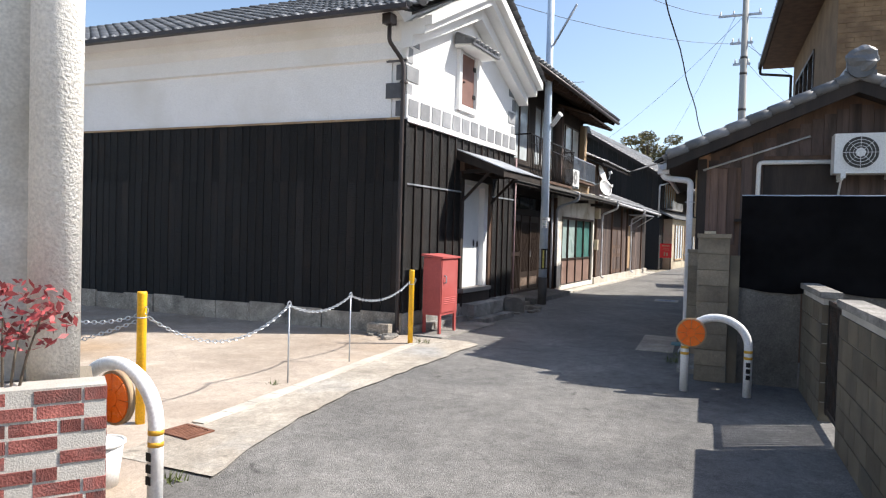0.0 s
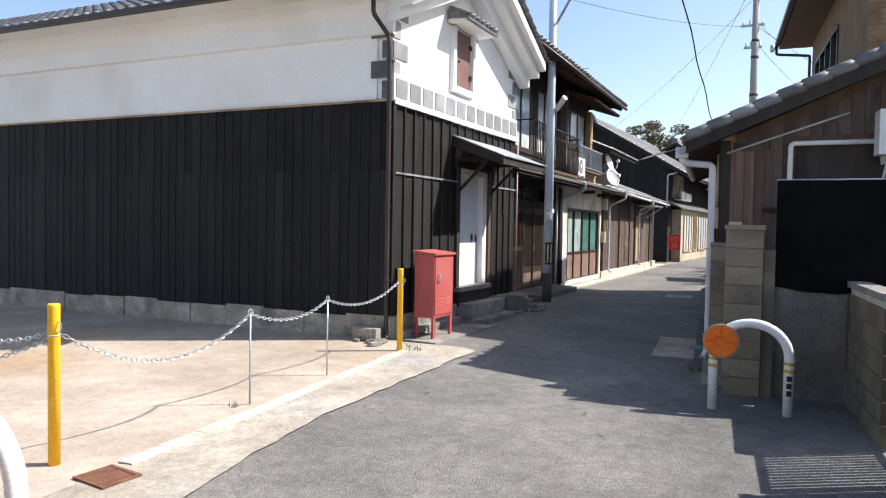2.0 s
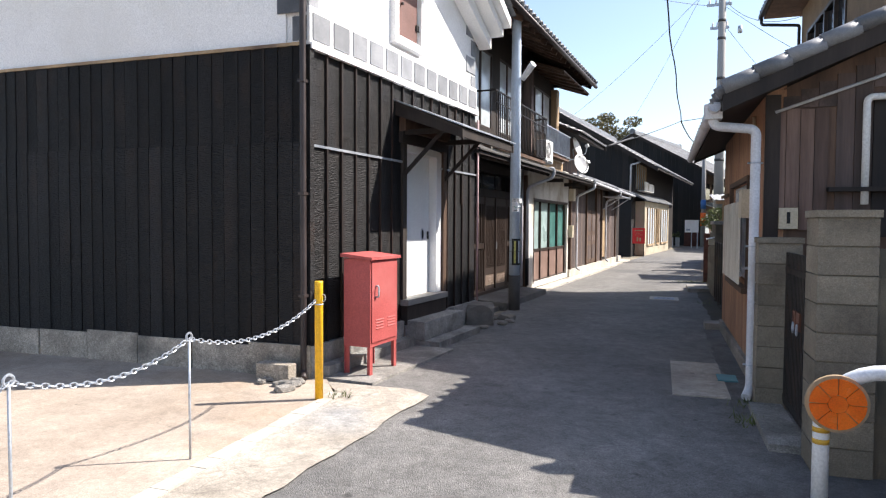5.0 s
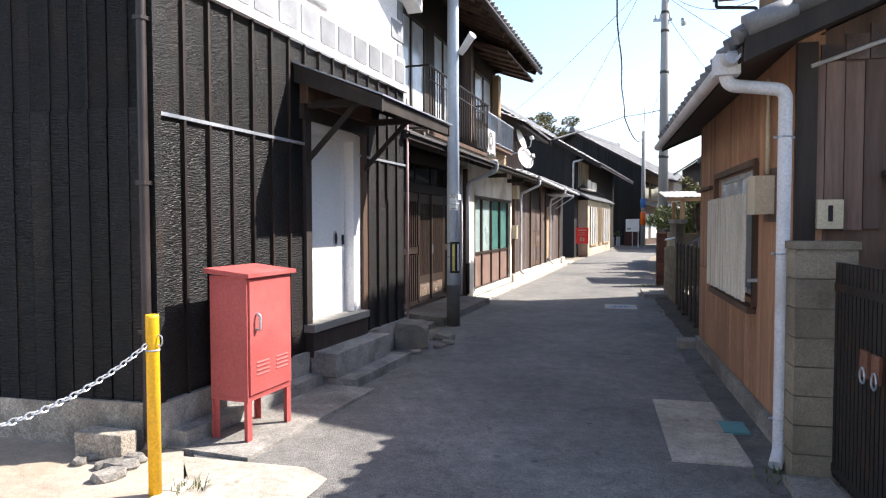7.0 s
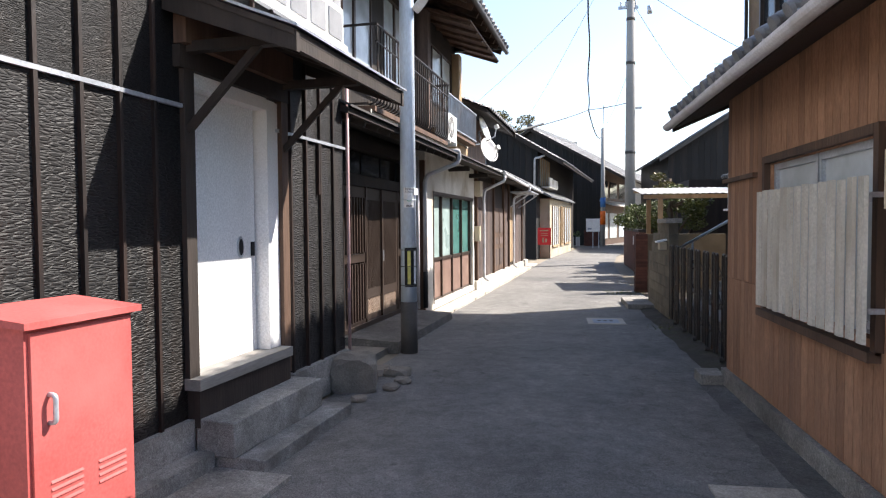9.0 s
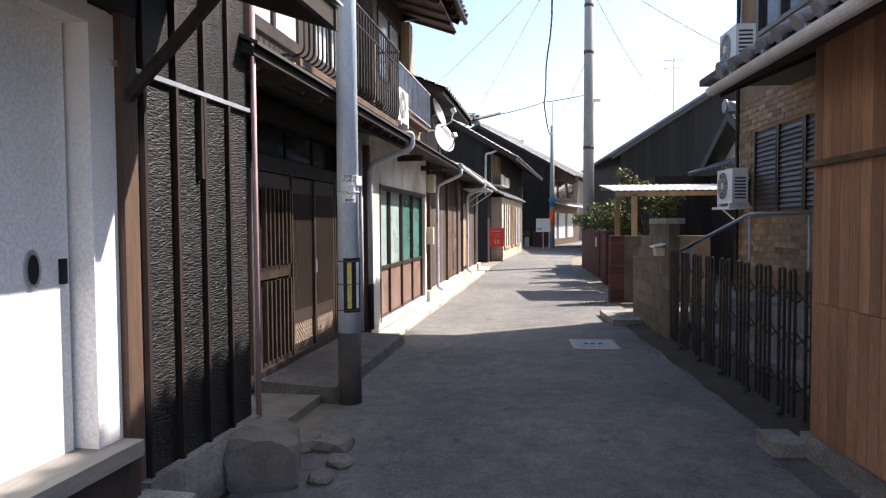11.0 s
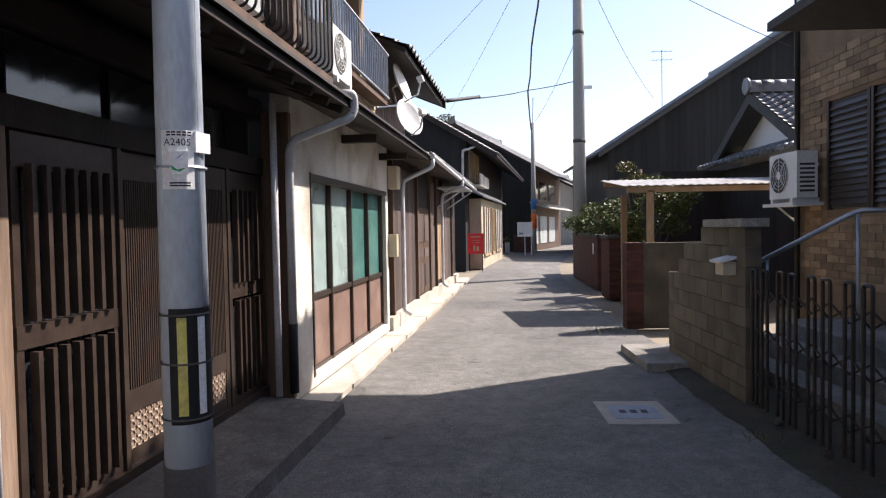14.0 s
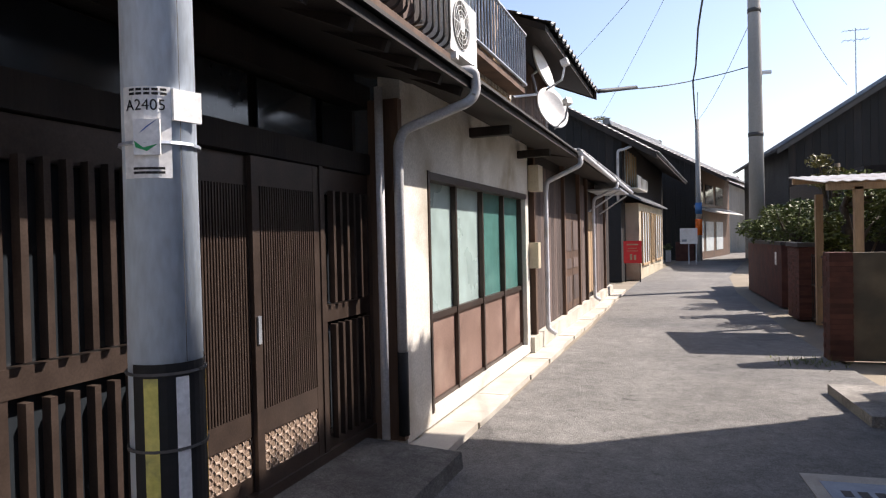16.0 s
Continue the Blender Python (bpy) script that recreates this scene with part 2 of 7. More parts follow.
M["brick"] = mat("red_brick", (0.17, 0.05, 0.042), (0.33, 0.115, 0.095), 7, 0.85, 0.7, 90, rand=0.42, stain=(0.12, 0.075, 0.07), stain_scale=4, contrast=1.8)
M["brick_dark"] = mat("dark_brick", (0.06, 0.023, 0.017), (0.115, 0.047, 0.035), 4, 0.85, 0.4, 120, rand=0.25)
M["char"] = charred()
M["char_batten"] = mat("scorched_batten", (0.006, 0.005, 0.005), (0.032, 0.017, 0.012), 7, 0.6, 0.5, 70, stretch=(1, 1, 0.2), rand=0.3)
M["pink_pipe"] = mat("faded_pink_pipe", (0.42, 0.27, 0.27), (0.52, 0.36, 0.36), 3, 0.55, 0.05, 60)
M["plaster"] = mat("white_plaster", (0.8, 0.79, 0.775), (0.87, 0.86, 0.85), 0.7, 0.85, 0.08, 70, stain=(0.72, 0.7, 0.66), stain_scale=0.5, spec=0.3)
M["stucco"] = mat("rough_stucco", (0.72, 0.69, 0.64), (0.8, 0.77, 0.72), 3, 0.95, 0.9, 60)
M["old_plaster"] = mat("stained_plaster", (0.55, 0.52, 0.46), (0.72, 0.69, 0.63), 1.2, 0.9, 0.25, 60, stain=(0.4, 0.35, 0.27), stain_scale=1.5)
M["kawara"] = mat("roof_tile", (0.1, 0.105, 0.112), (0.2, 0.205, 0.215), 3.0, 0.42, 0.12, 80, rand=0.25, island=True, stain=(0.07, 0.07, 0.07), stain_scale=2.0)
M["namako"] = mat("grey_wall_tile", (0.2, 0.205, 0.215), (0.3, 0.305, 0.315), 4, 0.6, 0.1, 70, rand=0.15)
M["namako_dark"] = mat("dark_wall_tile", (0.07, 0.07, 0.075), (0.12, 0.12, 0.13), 4, 0.5, 0.1, 70, rand=0.15)
M["wood_dark"] = mat("dark_old_wood", (0.016, 0.012, 0.01), (0.045, 0.034, 0.028), 5, 0.75, 0.4, 50, stretch=(1, 1, 0.12), rand=0.2)
M["wood_brown"] = mat("brown_wood", (0.06, 0.034, 0.022), (0.15, 0.09, 0.06), 5, 0.7, 0.35, 50, stretch=(1, 1, 0.12), rand=0.25)
M["wood_ochre"] = mottled(mat("weathered_ochre_wood", (0.29, 0.145, 0.08), (0.44, 0.245, 0.145), 2.2, 0.8, 0.3, 45, stretch=(1, 1, 0.22), rand=0.1, stain=(0.19, 0.105, 0.068), stain_scale=0.9), 0.16)
M["wood_pale"] = mat("pale_worn_wood", (0.3, 0.2, 0.11), (0.5, 0.36, 0.22), 4, 0.75, 0.3, 45, stretch=(1, 1, 0.15), stain=(0.15, 0.1, 0.07), stain_scale=2)
M["plank_pale"] = mat("worn_post_wood", (0.1, 0.065, 0.045), (0.3, 0.21, 0.15), 4, 0.8, 0.5, 45, stretch=(1, 1, 0.1), stain=(0.06, 0.04, 0.03), stain_scale=2.5)
M["plank_carved"] = mat("carved_faded_wood", (0.28, 0.2, 0.15), (0.42, 0.33, 0.26), 12, 0.75, 0.3, 60)
M["plank_grey"] = mat("weathered_plank", (0.045, 0.034, 0.03), (0.16, 0.115, 0.1), 5, 0.85, 0.5, 60, stretch=(1, 1, 0.12), rand=0.25)
M["bronze"] = mat("bronze_aluminium", (0.052, 0.037, 0.03), (0.082, 0.058, 0.046), 6, 0.38, 0.05, 80, metal=0.4)
M["dark_metal"] = mat("dark_painted_iron", (0.012, 0.011, 0.011), (0.03, 0.027, 0.026), 9, 0.5, 0.2, 80, metal=0.2, stain=(0.06, 0.03, 0.018), stain_scale=5)
M["galv"] = mat("galvanised_steel", (0.4, 0.43, 0.47), (0.55, 0.58, 0.62), 4, 0.42, 0.1, 60, metal=0.55, stain=(0.3, 0.33, 0.37), stain_scale=2.5)
M["pole_blue"] = mat("painted_pole", (0.47, 0.57, 0.69), (0.64, 0.72, 0.81), 3, 0.5, 0.1, 50, stain=(0.46, 0.54, 0.64), stain_scale=2.0, stretch=(1, 1, 0.3))
M["pole_grey"] = mat("concrete_pole", (0.26, 0.255, 0.24), (0.36, 0.35, 0.33), 2, 0.85, 0.2, 90, stretch=(1, 1, 0.2))
M["red"] = mat("red_enamel", (0.38, 0.075, 0.068), (0.46, 0.1, 0.092), 2.2, 0.6, 0.06, 60, stain=(0.45, 0.125, 0.115), stain_scale=1.6)
M["yellow"] = mat("yellow_enamel", (0.8, 0.42, 0.015), (0.86, 0.48, 0.02), 5, 0.4, 0.04, 60)
M["white_paint"] = mat("white_enamel", (0.74, 0.74, 0.74), (0.82, 0.82, 0.81), 5, 0.4, 0.04, 60, stain=(0.66, 0.65, 0.62), stain_scale=4)
M["door_white"] = mat("white_door_paint", (0.74, 0.74, 0.73), (0.82, 0.82, 0.81), 2, 0.5, 0.04, 60)
M["orange"] = mat("orange_reflector", (0.8, 0.13, 0.01), (0.9, 0.18, 0.015), 8, 0.25, 0.2, 150)
M["gold"] = mat("gold_tape", (0.6, 0.33, 0.03), (0.7, 0.4, 0.05), 8, 0.4, 0, 60)
M["pvc"] = mat("grey_plastic_pipe", (0.42, 0.42, 0.43), (0.56, 0.56, 0.57), 4, 0.5, 0.04, 60, stain=(0.36, 0.34, 0.32), stain_scale=3)
M["pvc_pale"] = mat("pale_plastic_pipe", (0.55, 0.55, 0.57), (0.68, 0.68, 0.7), 4, 0.5, 0.04, 60, stain=(0.45, 0.44, 0.42), stain_scale=3)
M["pvc_brown"] = mat("brown_drain_pipe", (0.03, 0.022, 0.02), (0.055, 0.042, 0.04), 4, 0.45, 0.04, 60)
M["beige"] = mat("beige_plastic", (0.5, 0.43, 0.3), (0.58, 0.5, 0.37), 5, 0.5, 0.05, 60)
M["cream"] = mat("cream_wall", (0.4, 0.345, 0.25), (0.52, 0.455, 0.34), 1.5, 0.85, 0.2, 60, stain=(0.3, 0.24, 0.17), stain_scale=1.1)
M["ac_white"] = mat("appliance_white", (0.7, 0.7, 0.68), (0.78, 0.78, 0.76), 3, 0.45, 0.04, 60)
M["frost_pale"] = glass("frosted_pane_pale", (0.31, 0.4, 0.385), 0.28, True)
M["frost_green"] = glass("frosted_pane_green", (0.075, 0.19, 0.17), 0.2, True)
# opaque near-black tint takes the place of an unlit room
M["pane_dark"] = glass("dark_window_pane", (0.02, 0.024, 0.028), 0.04, True)
# pale opaque base colour stands in for sky mirrored in the panes
M["pane_sky"] = glass("sky_reflection_pane", (0.55, 0.6, 0.62), 0.06, True)
M["panel_brown"] = mat("brown_panel", (0.17, 0.105, 0.08), (0.24, 0.155, 0.125), 2, 0.6, 0.05, 60, stain=(0.29, 0.2, 0.16), stain_scale=1.6)
M["pattern_tan"] = mat("carved_tan_panel", (0.19, 0.13, 0.09), (0.3, 0.22, 0.16), 20, 0.7, 0.8, 60)
M["shutter_red"] = mat("rust_brown_shutter", (0.16, 0.085, 0.07), (0.22, 0.12, 0.1), 3, 0.6, 0.1, 60)
M["black"] = mat("matt_black", (0.006, 0.006, 0.007), (0.014, 0.014, 0.015), 6, 0.7, 0.1, 60)
M["tarp"] = mat("black_shade_net", (0.004, 0.004, 0.0045), (0.009, 0.009, 0.01), 4, 0.95, 0.6, 220, spec=0.05)
# greys lowered to carry the shade on the rendered wall, stains on top
M["wall_grey"] = mottled(mat("shaded_stained_render", (0.1, 0.094, 0.085), (0.19, 0.178, 0.16), 1.0, 0.92, 0.4, 90, stain=(0.045, 0.042, 0.038), stain_scale=0.9, contrast=1.5), 0.35)
M["rubber"] = mat("grey_base_band", (0.05, 0.048, 0.046), (0.08, 0.075, 0.07), 4, 0.8, 0.2, 60)
M["sign_red"] = mat("sign_red", (0.55, 0.02, 0.02), (0.62, 0.03, 0.03), 4, 0.5, 0.03, 60)
M["teal"] = mat("teal_plate", (0.06, 0.2, 0.22), (0.1, 0.28, 0.3), 8, 0.6, 0.3, 90)
M["rust"] = mat("rusty_iron", (0.12, 0.05, 0.03), (0.24, 0.11, 0.07), 9, 0.85, 0.5, 80)
M["tile_wall"] = mat("tan_wall_tile", (0.2, 0.125, 0.07), (0.36, 0.25, 0.15), 3, 0.8, 0.5, 50, rand=0.3, stretch=(1, 1, 1.4), stain=(0.16, 0.1, 0.06), stain_scale=2)
M["tile_wall_dark"] = mat("tan_wall_joint", (0.17, 0.11, 0.065), (0.27, 0.185, 0.11), 2, 0.9, 0.3, 50)
M["polycarb"] = mat("ribbed_plastic_sheet", (0.48, 0.45, 0.38), (0.6, 0.57, 0.5), 1.2, 0.4, 0.05, 50, stain=(0.4, 0.36, 0.29), stain_scale=1.3)
M["leaf"] = mat("garden_leaf", (0.045, 0.07, 0.014), (0.15, 0.175, 0.045), 2.0, 0.55, 0, 30, rand=0.5, island=True)
M["leaf_far"] = mat("far_leaf", (0.08, 0.08, 0.03), (0.2, 0.165, 0.07), 0.6, 0.6, 0, 30, rand=0.5, island=True)
M["leaf_yellow"] = mat("yellowish_leaf", (0.09, 0.09, 0.02), (0.2, 0.17, 0.05), 2.0, 0.55, 0, 30, rand=0.4, island=True)
M["leaf_red"] = mat("nandina_leaf", (0.2, 0.03, 0.035), (0.34, 0.07, 0.07), 4, 0.5, 0, 30, rand=0.5, island=True)
M["bark"] = mat("bark", (0.06, 0.045, 0.032), (0.14, 0.11, 0.08), 6, 0.9, 0.6, 40)
M["cable"] = mat("black_cable", (0.012, 0.012, 0.014), (0.03, 0.03, 0.032), 4, 0.6, 0, 40)
M["silver_roof"] = mat("corrugated_roof", (0.42, 0.4, 0.37), (0.58, 0.56, 0.52), 2, 0.5, 0.1, 40, metal=0.2, stain=(0.3, 0.24, 0.19), stain_scale=2.5)
# near-black backing sheets paint the darkness of rooms behind windows
M["interior"] = mat("unlit_interior", (0.01, 0.009, 0.008), (0.02, 0.018, 0.016), 2, 0.9, 0.05, 20)
M["manhole"] = mat("cover_plate", (0.33, 0.3, 0.26), (0.42, 0.39, 0.34), 6, 0.85, 0.4, 120)
M["blue_grey"] = mat("blue_grey_plate", (0.22, 0.26, 0.32), (0.3, 0.34, 0.4), 9, 0.7, 0.3, 120)

# frames of the leaning street line: u towards the street, v along the facades
F1 = Matrix.Translation((-0.33, 0.77, 0)) @ Matrix.Rotation(-math.atan(0.112), 4, "Z")
F2 = Matrix.Translation((0.17, 11.16, 0)) @ Matrix.Rotation(-math.atan(0.09), 4, "Z")


# ---- ground ----
def sheet(pts_left, pts_right, z, step=1.0):
    """A strip of ground between two border lines that share their y values."""
    bm = BM()
    rows = []
    for (xa, ya), (xb, yb) in zip(pts_left, pts_right):
        rows.append([bm.verts.new((xa + (xb - xa) * k / 6, ya + (yb - ya) * k / 6, z)) for k in range(7)])
    for a, b in zip(rows, rows[1:]):
        for k in range(6):
            bm.faces.new((a[k], a[k + 1], b[k + 1], b[k]))
    return bm


bm = BM()
quad(bm, (-2500, -2500, -0.04), (2500, -2500, -0.04), (2500, 2500, -0.04), (-2500, 2500, -0.04))
solo("ground", bm, M["earth"], "bare earth ground under the whole neighbourhood", "ground", "structure")
YS = (-16, -9, -6.2, -5.2, -3.8, 0.5, 0.9, 4.6, 6.8, 10.6, 14.2, 18, 26, 33, 47, 60, 78)
XL = (-14, -14, -14, 0.2, 0.2, 0.2, -0.2, 0.2, 0.42, 0.5, 0.85, 1.25, 1.9, 2.6, 4.9, 8.2, 14)
XR = (9, 9, 9, 9, 9, 9, 8, 4.6, 4.6, 4.6, 4.6, 4.6, 5.0, 5.8, 8.6, 12.5, 19)
solo("road", sheet(list(zip(XL, YS)), list(zip(XR, YS)), 0.0), M["asphalt"], "worn grey asphalt lane with darker patches", "road", "structure")
bm = BM()
for a, b, c, d in (((-14.5, -6.2), (1.3, -6.2), (0.36, -4.9), (-14.5, -4.9)), ((-14.5, -4.9), (0.36, -4.9), (0.26, 0.2), (-14.5, 0.2)), ((-14.5, 0.2), (0.26, 0.2), (-0.2, 0.86), (-14.5, 0.86))):
    for i in range(10):
        p = [tuple(Vector(a).lerp(Vector(b), i / 10)), tuple(Vector(a).lerp(Vector(b), (i + 1) / 10)), tuple(Vector(d).lerp(Vector(c), (i + 1) / 10)), tuple(Vector(d).lerp(Vector(c), i / 10))]
        quad(bm, *[(x, y, 0.012) for x, y in p])
bmesh.ops.remove_doubles(bm, verts=bm.verts, dist=0.001)
solo("lot", bm, M["lot"], "sandy beige concrete yard with faint stains", "yard", "structure")
AY = [-5.6 + 0.16 * i for i in range(40)]
bm = sheet([(0.36 - 0.02 * (y + 5) if y < 0.25 else 0.26 - 0.8 * (y - 0.25), y) for y in AY], [(float(np.interp(y, (-5.6, -5.2, -4, -3, 0.2, 0.5, 0.75), (1.35, 1.2, 1.0, 0.95, 1.12, 1.15, 0.75))) + 0.05 * noise.noise((0, y * 2.2, 3)) + 0.03 * noise.noise((0, y * 7, 5)), y) for y in AY], 0.016)
solo("pavement", bm, M["apron"], "pale concrete apron between yard and lane", "pavement", "structure")
bm = BM()
for i in range(26):
    y0 = -4.7 + i * 0.19
    w = 0.07 + 0.03 * noise.noise((y0 * 2.3, 0, 0))
    x = 0.36 - 0.02 * (y0 + 4.7)
    box(bm, x - w, x + w, y0, y0 + 0.185, 0.0, 0.026 + 0.006 * noise.noise((y0 * 5, 1, 0)))
solo("yard_edging", bm, M["edging"], "crumbling whitish edging strip along the yard", "kerb", "structure")
# strip of paving and gutter along the left houses
bm = boxed(0.05, 0.78, 0.0, 2.1, -0.05, 0.03, soft=0.01)
solo("pavement", bm, M["concrete"], "cracked concrete strip below the black wall", "pavement", "structure", F1)
bm = BM()
prism(bm, ((-0.4, -0.05), (0.58, -0.05), (0.56, 0.12), (-0.4, 0.17)), "y", -3.9, -0.82)
soften(bm, 0.025, 2)
# slab in the darker stone, standing in for the storehouse corner's shadow
solo("pavement", boxed(-0.42, 0.42, -4.85, -3.92, -0.05, 0.05, soft=0.02), M["stone"], "worn low slab before the entrance platform", "pavement", "structure", F2)
solo("door_platform", bm, M["platform"], "low concrete platform before the lattice doors", "platform", "structure", F2)
bm = BM()
for i in range(15):
    box(bm, -0.1, 0.34 + 0.02 * math.sin(i * 2.1), -0.8 + i * 1.1, 0.295 + i * 1.1, -0.05, 0.024 + 0.004 * math.sin(i * 3.3))
soften(bm, 0.012, 1)
solo("gutter_cover", bm, M["edging"], "row of pale concrete gutter covers along the houses", "gutter cover", "structure", F2)


# ---- roofs ----
def tile_sheet(width, length, tw=0.26, row=0.23, lift=0.02):
    """Pan tiles: x across, y up the slope from 0, z out of it."""
    prof = ((0.0, 0.0), (0.22, -0.012), (0.5, -0.004), (0.62, 0.03), (0.76, 0.046), (0.9, 0.03))
    nx, ny = max(1, round(width / tw)), max(1, round(length / row))
    tw, row = width / nx, length / ny
    bm = BM()
    for j in range(ny):
        lo, hi = [], []
        for i in range(nx):
            jit = 0.006 * noise.noise((i * 1.7, j * 1.3, width))
            for px, pz in prof:
                lo.append(bm.verts.new(((i + px) * tw, j * row - 0.02, pz + lift + 0.012 + jit)))
                hi.append(bm.verts.new(((i + px) * tw, (j + 1) * row, pz + jit)))
        lo.append(bm.verts.new((nx * tw, j * row - 0.02, lift + 0.012)))
        hi.append(bm.verts.new((nx * tw, (j + 1) * row, 0)))
        for k in range(len(lo) - 1):
            f = bm.faces.new((lo[k], lo[k + 1], hi[k + 1], hi[k]))
            f.smooth = True
        base = [bm.verts.new((v.co.x, v.co.y, v.co.z - 0.025)) for v in lo]
        for k in range(len(lo) - 1):
            bm.faces.new((base[k], base[k + 1], lo[k + 1], lo[k]))
    return bm


def eave_caps(bm, width, tw=0.26, r=0.055):
    nx = max(1, round(width / tw))
    for i in range(nx):
        x = (i + 0.76) * width / nx
        tube(bm, ((x, -0.05, 0.02), (x, 0.06, 0.03)), r, 10)


def slope_matrix(origin, along, up):
    """Matrix with x along the eave, y up the slope."""
    x = Vector(along).normalized()
    y = Vector(up).normalized()
    z = x.cross(y).normalized()
    m = Matrix((x, y, z)).transposed().to_4x4()
    m.translation = origin
    return m


def roof_part(parent, origin, along, up, width, length, name="roof_slope", mtl=None, caps=True):
    bm = tile_sheet(width, length)
    if caps:
        eave_caps(bm, width)
    m = slope_matrix(origin, along, up)
    o = part(name, bm, mtl or M["kawara"], parent, "", m)
    tagged(o, "grey clay pan tiles", kind="stuff")
    return o


def ridge_part(parent, p0, p1, r=0.13):
    bm = BM()
    p0, p1 = Vector(p0), Vector(p1)
    d = (p1 - p0).normalized()
    w = d.cross(Vector((0, 0, 1)))
    for k, (hw, h0, h1) in enumerate(((r * 1.25, -0.12, 0.0), (r * 1.05, 0.004, 0.06))):
        vs = []
        for p in (p0, p1):
            for s in (-1, 1):
                for h in (h0, h1):
                    vs.append(bm.verts.new(p + w * s * hw + Vector((0, 0, h))))
        for f in ((0, 1, 3, 2), (4, 6, 7, 5), (0, 4, 5, 1), (2, 3, 7, 6), (0, 2, 6, 4), (1, 5, 7, 3)):
            bm.faces.new([vs[i] for i in f])
    n = max(2, round((p1 - p0).length / 0.3))
    for i in range(n):
        a, b = p0.lerp(p1, i / n), p0.lerp(p1, (i + 0.97) / n)
        tube(bm, (a + Vector((0, 0, 0.075)), b + Vector((0, 0, 0.075))), r * 0.75, 10)
    tube(bm, (p0 + Vector((0, 0, 0.06)) - d * 0.06, p0 + Vector((0, 0, 0.06))), r * 1.15, 12)
    tube(bm, (p1 + Vector((0, 0, 0.06)), p1 + Vector((0, 0, 0.06)) + d * 0.06), r * 1.15, 12)
    return part("ridge", bm, M["kawara"], parent, "rounded ridge tiles")


def wall_holes(bm, plane, a0, a1, z0, z1, n0, n1, holes):
    """A wall with openings: along a from a0 to a1, thick from n0 to n1; plane 'u' runs along y, 'v' along x. holes: (a, a, z, z)."""
    cuts_a = sorted({a0, a1, *[h[0] for h in holes], *[h[1] for h in holes]})
    cuts_z = sorted({z0, z1, *[h[2] for h in holes], *[h[3] for h in holes]})
    for i in range(len(cuts_a) - 1):
        for j in range(len(cuts_z) - 1):
            ca, cz = (cuts_a[i] + cuts_a[i + 1]) / 2, (cuts_z[j] + cuts_z[j + 1]) / 2
            if any(h[0] < ca < h[1] and h[2] < cz < h[3] for h in holes):
                continue
            if plane == "u":
                box(bm, n0, n1, cuts_a[i], cuts_a[i + 1], cuts_z[j], cuts_z[j + 1])
            else:
                box(bm, cuts_a[i], cuts_a[i + 1], n0, n1, cuts_z[j], cuts_z[j + 1])
    bmesh.ops.remove_doubles(bm, verts=bm.verts, dist=0.0005)
    seen = {}
    for f in list(bm.faces):
        key = tuple(round(c, 4) for c in f.calc_center_median())
        seen.setdefault(key, []).append(f)
    bmesh.ops.delete(bm, geom=[f for fs in seen.values() if len(fs) > 1 for f in fs], context="FACES_ONLY")

# ---- black storehouse ----
GW = 4.76          # gable width
KE, KA = 5.22, 6.5  # eave and apex heights
FOOT, BW = 0.36, 3.61


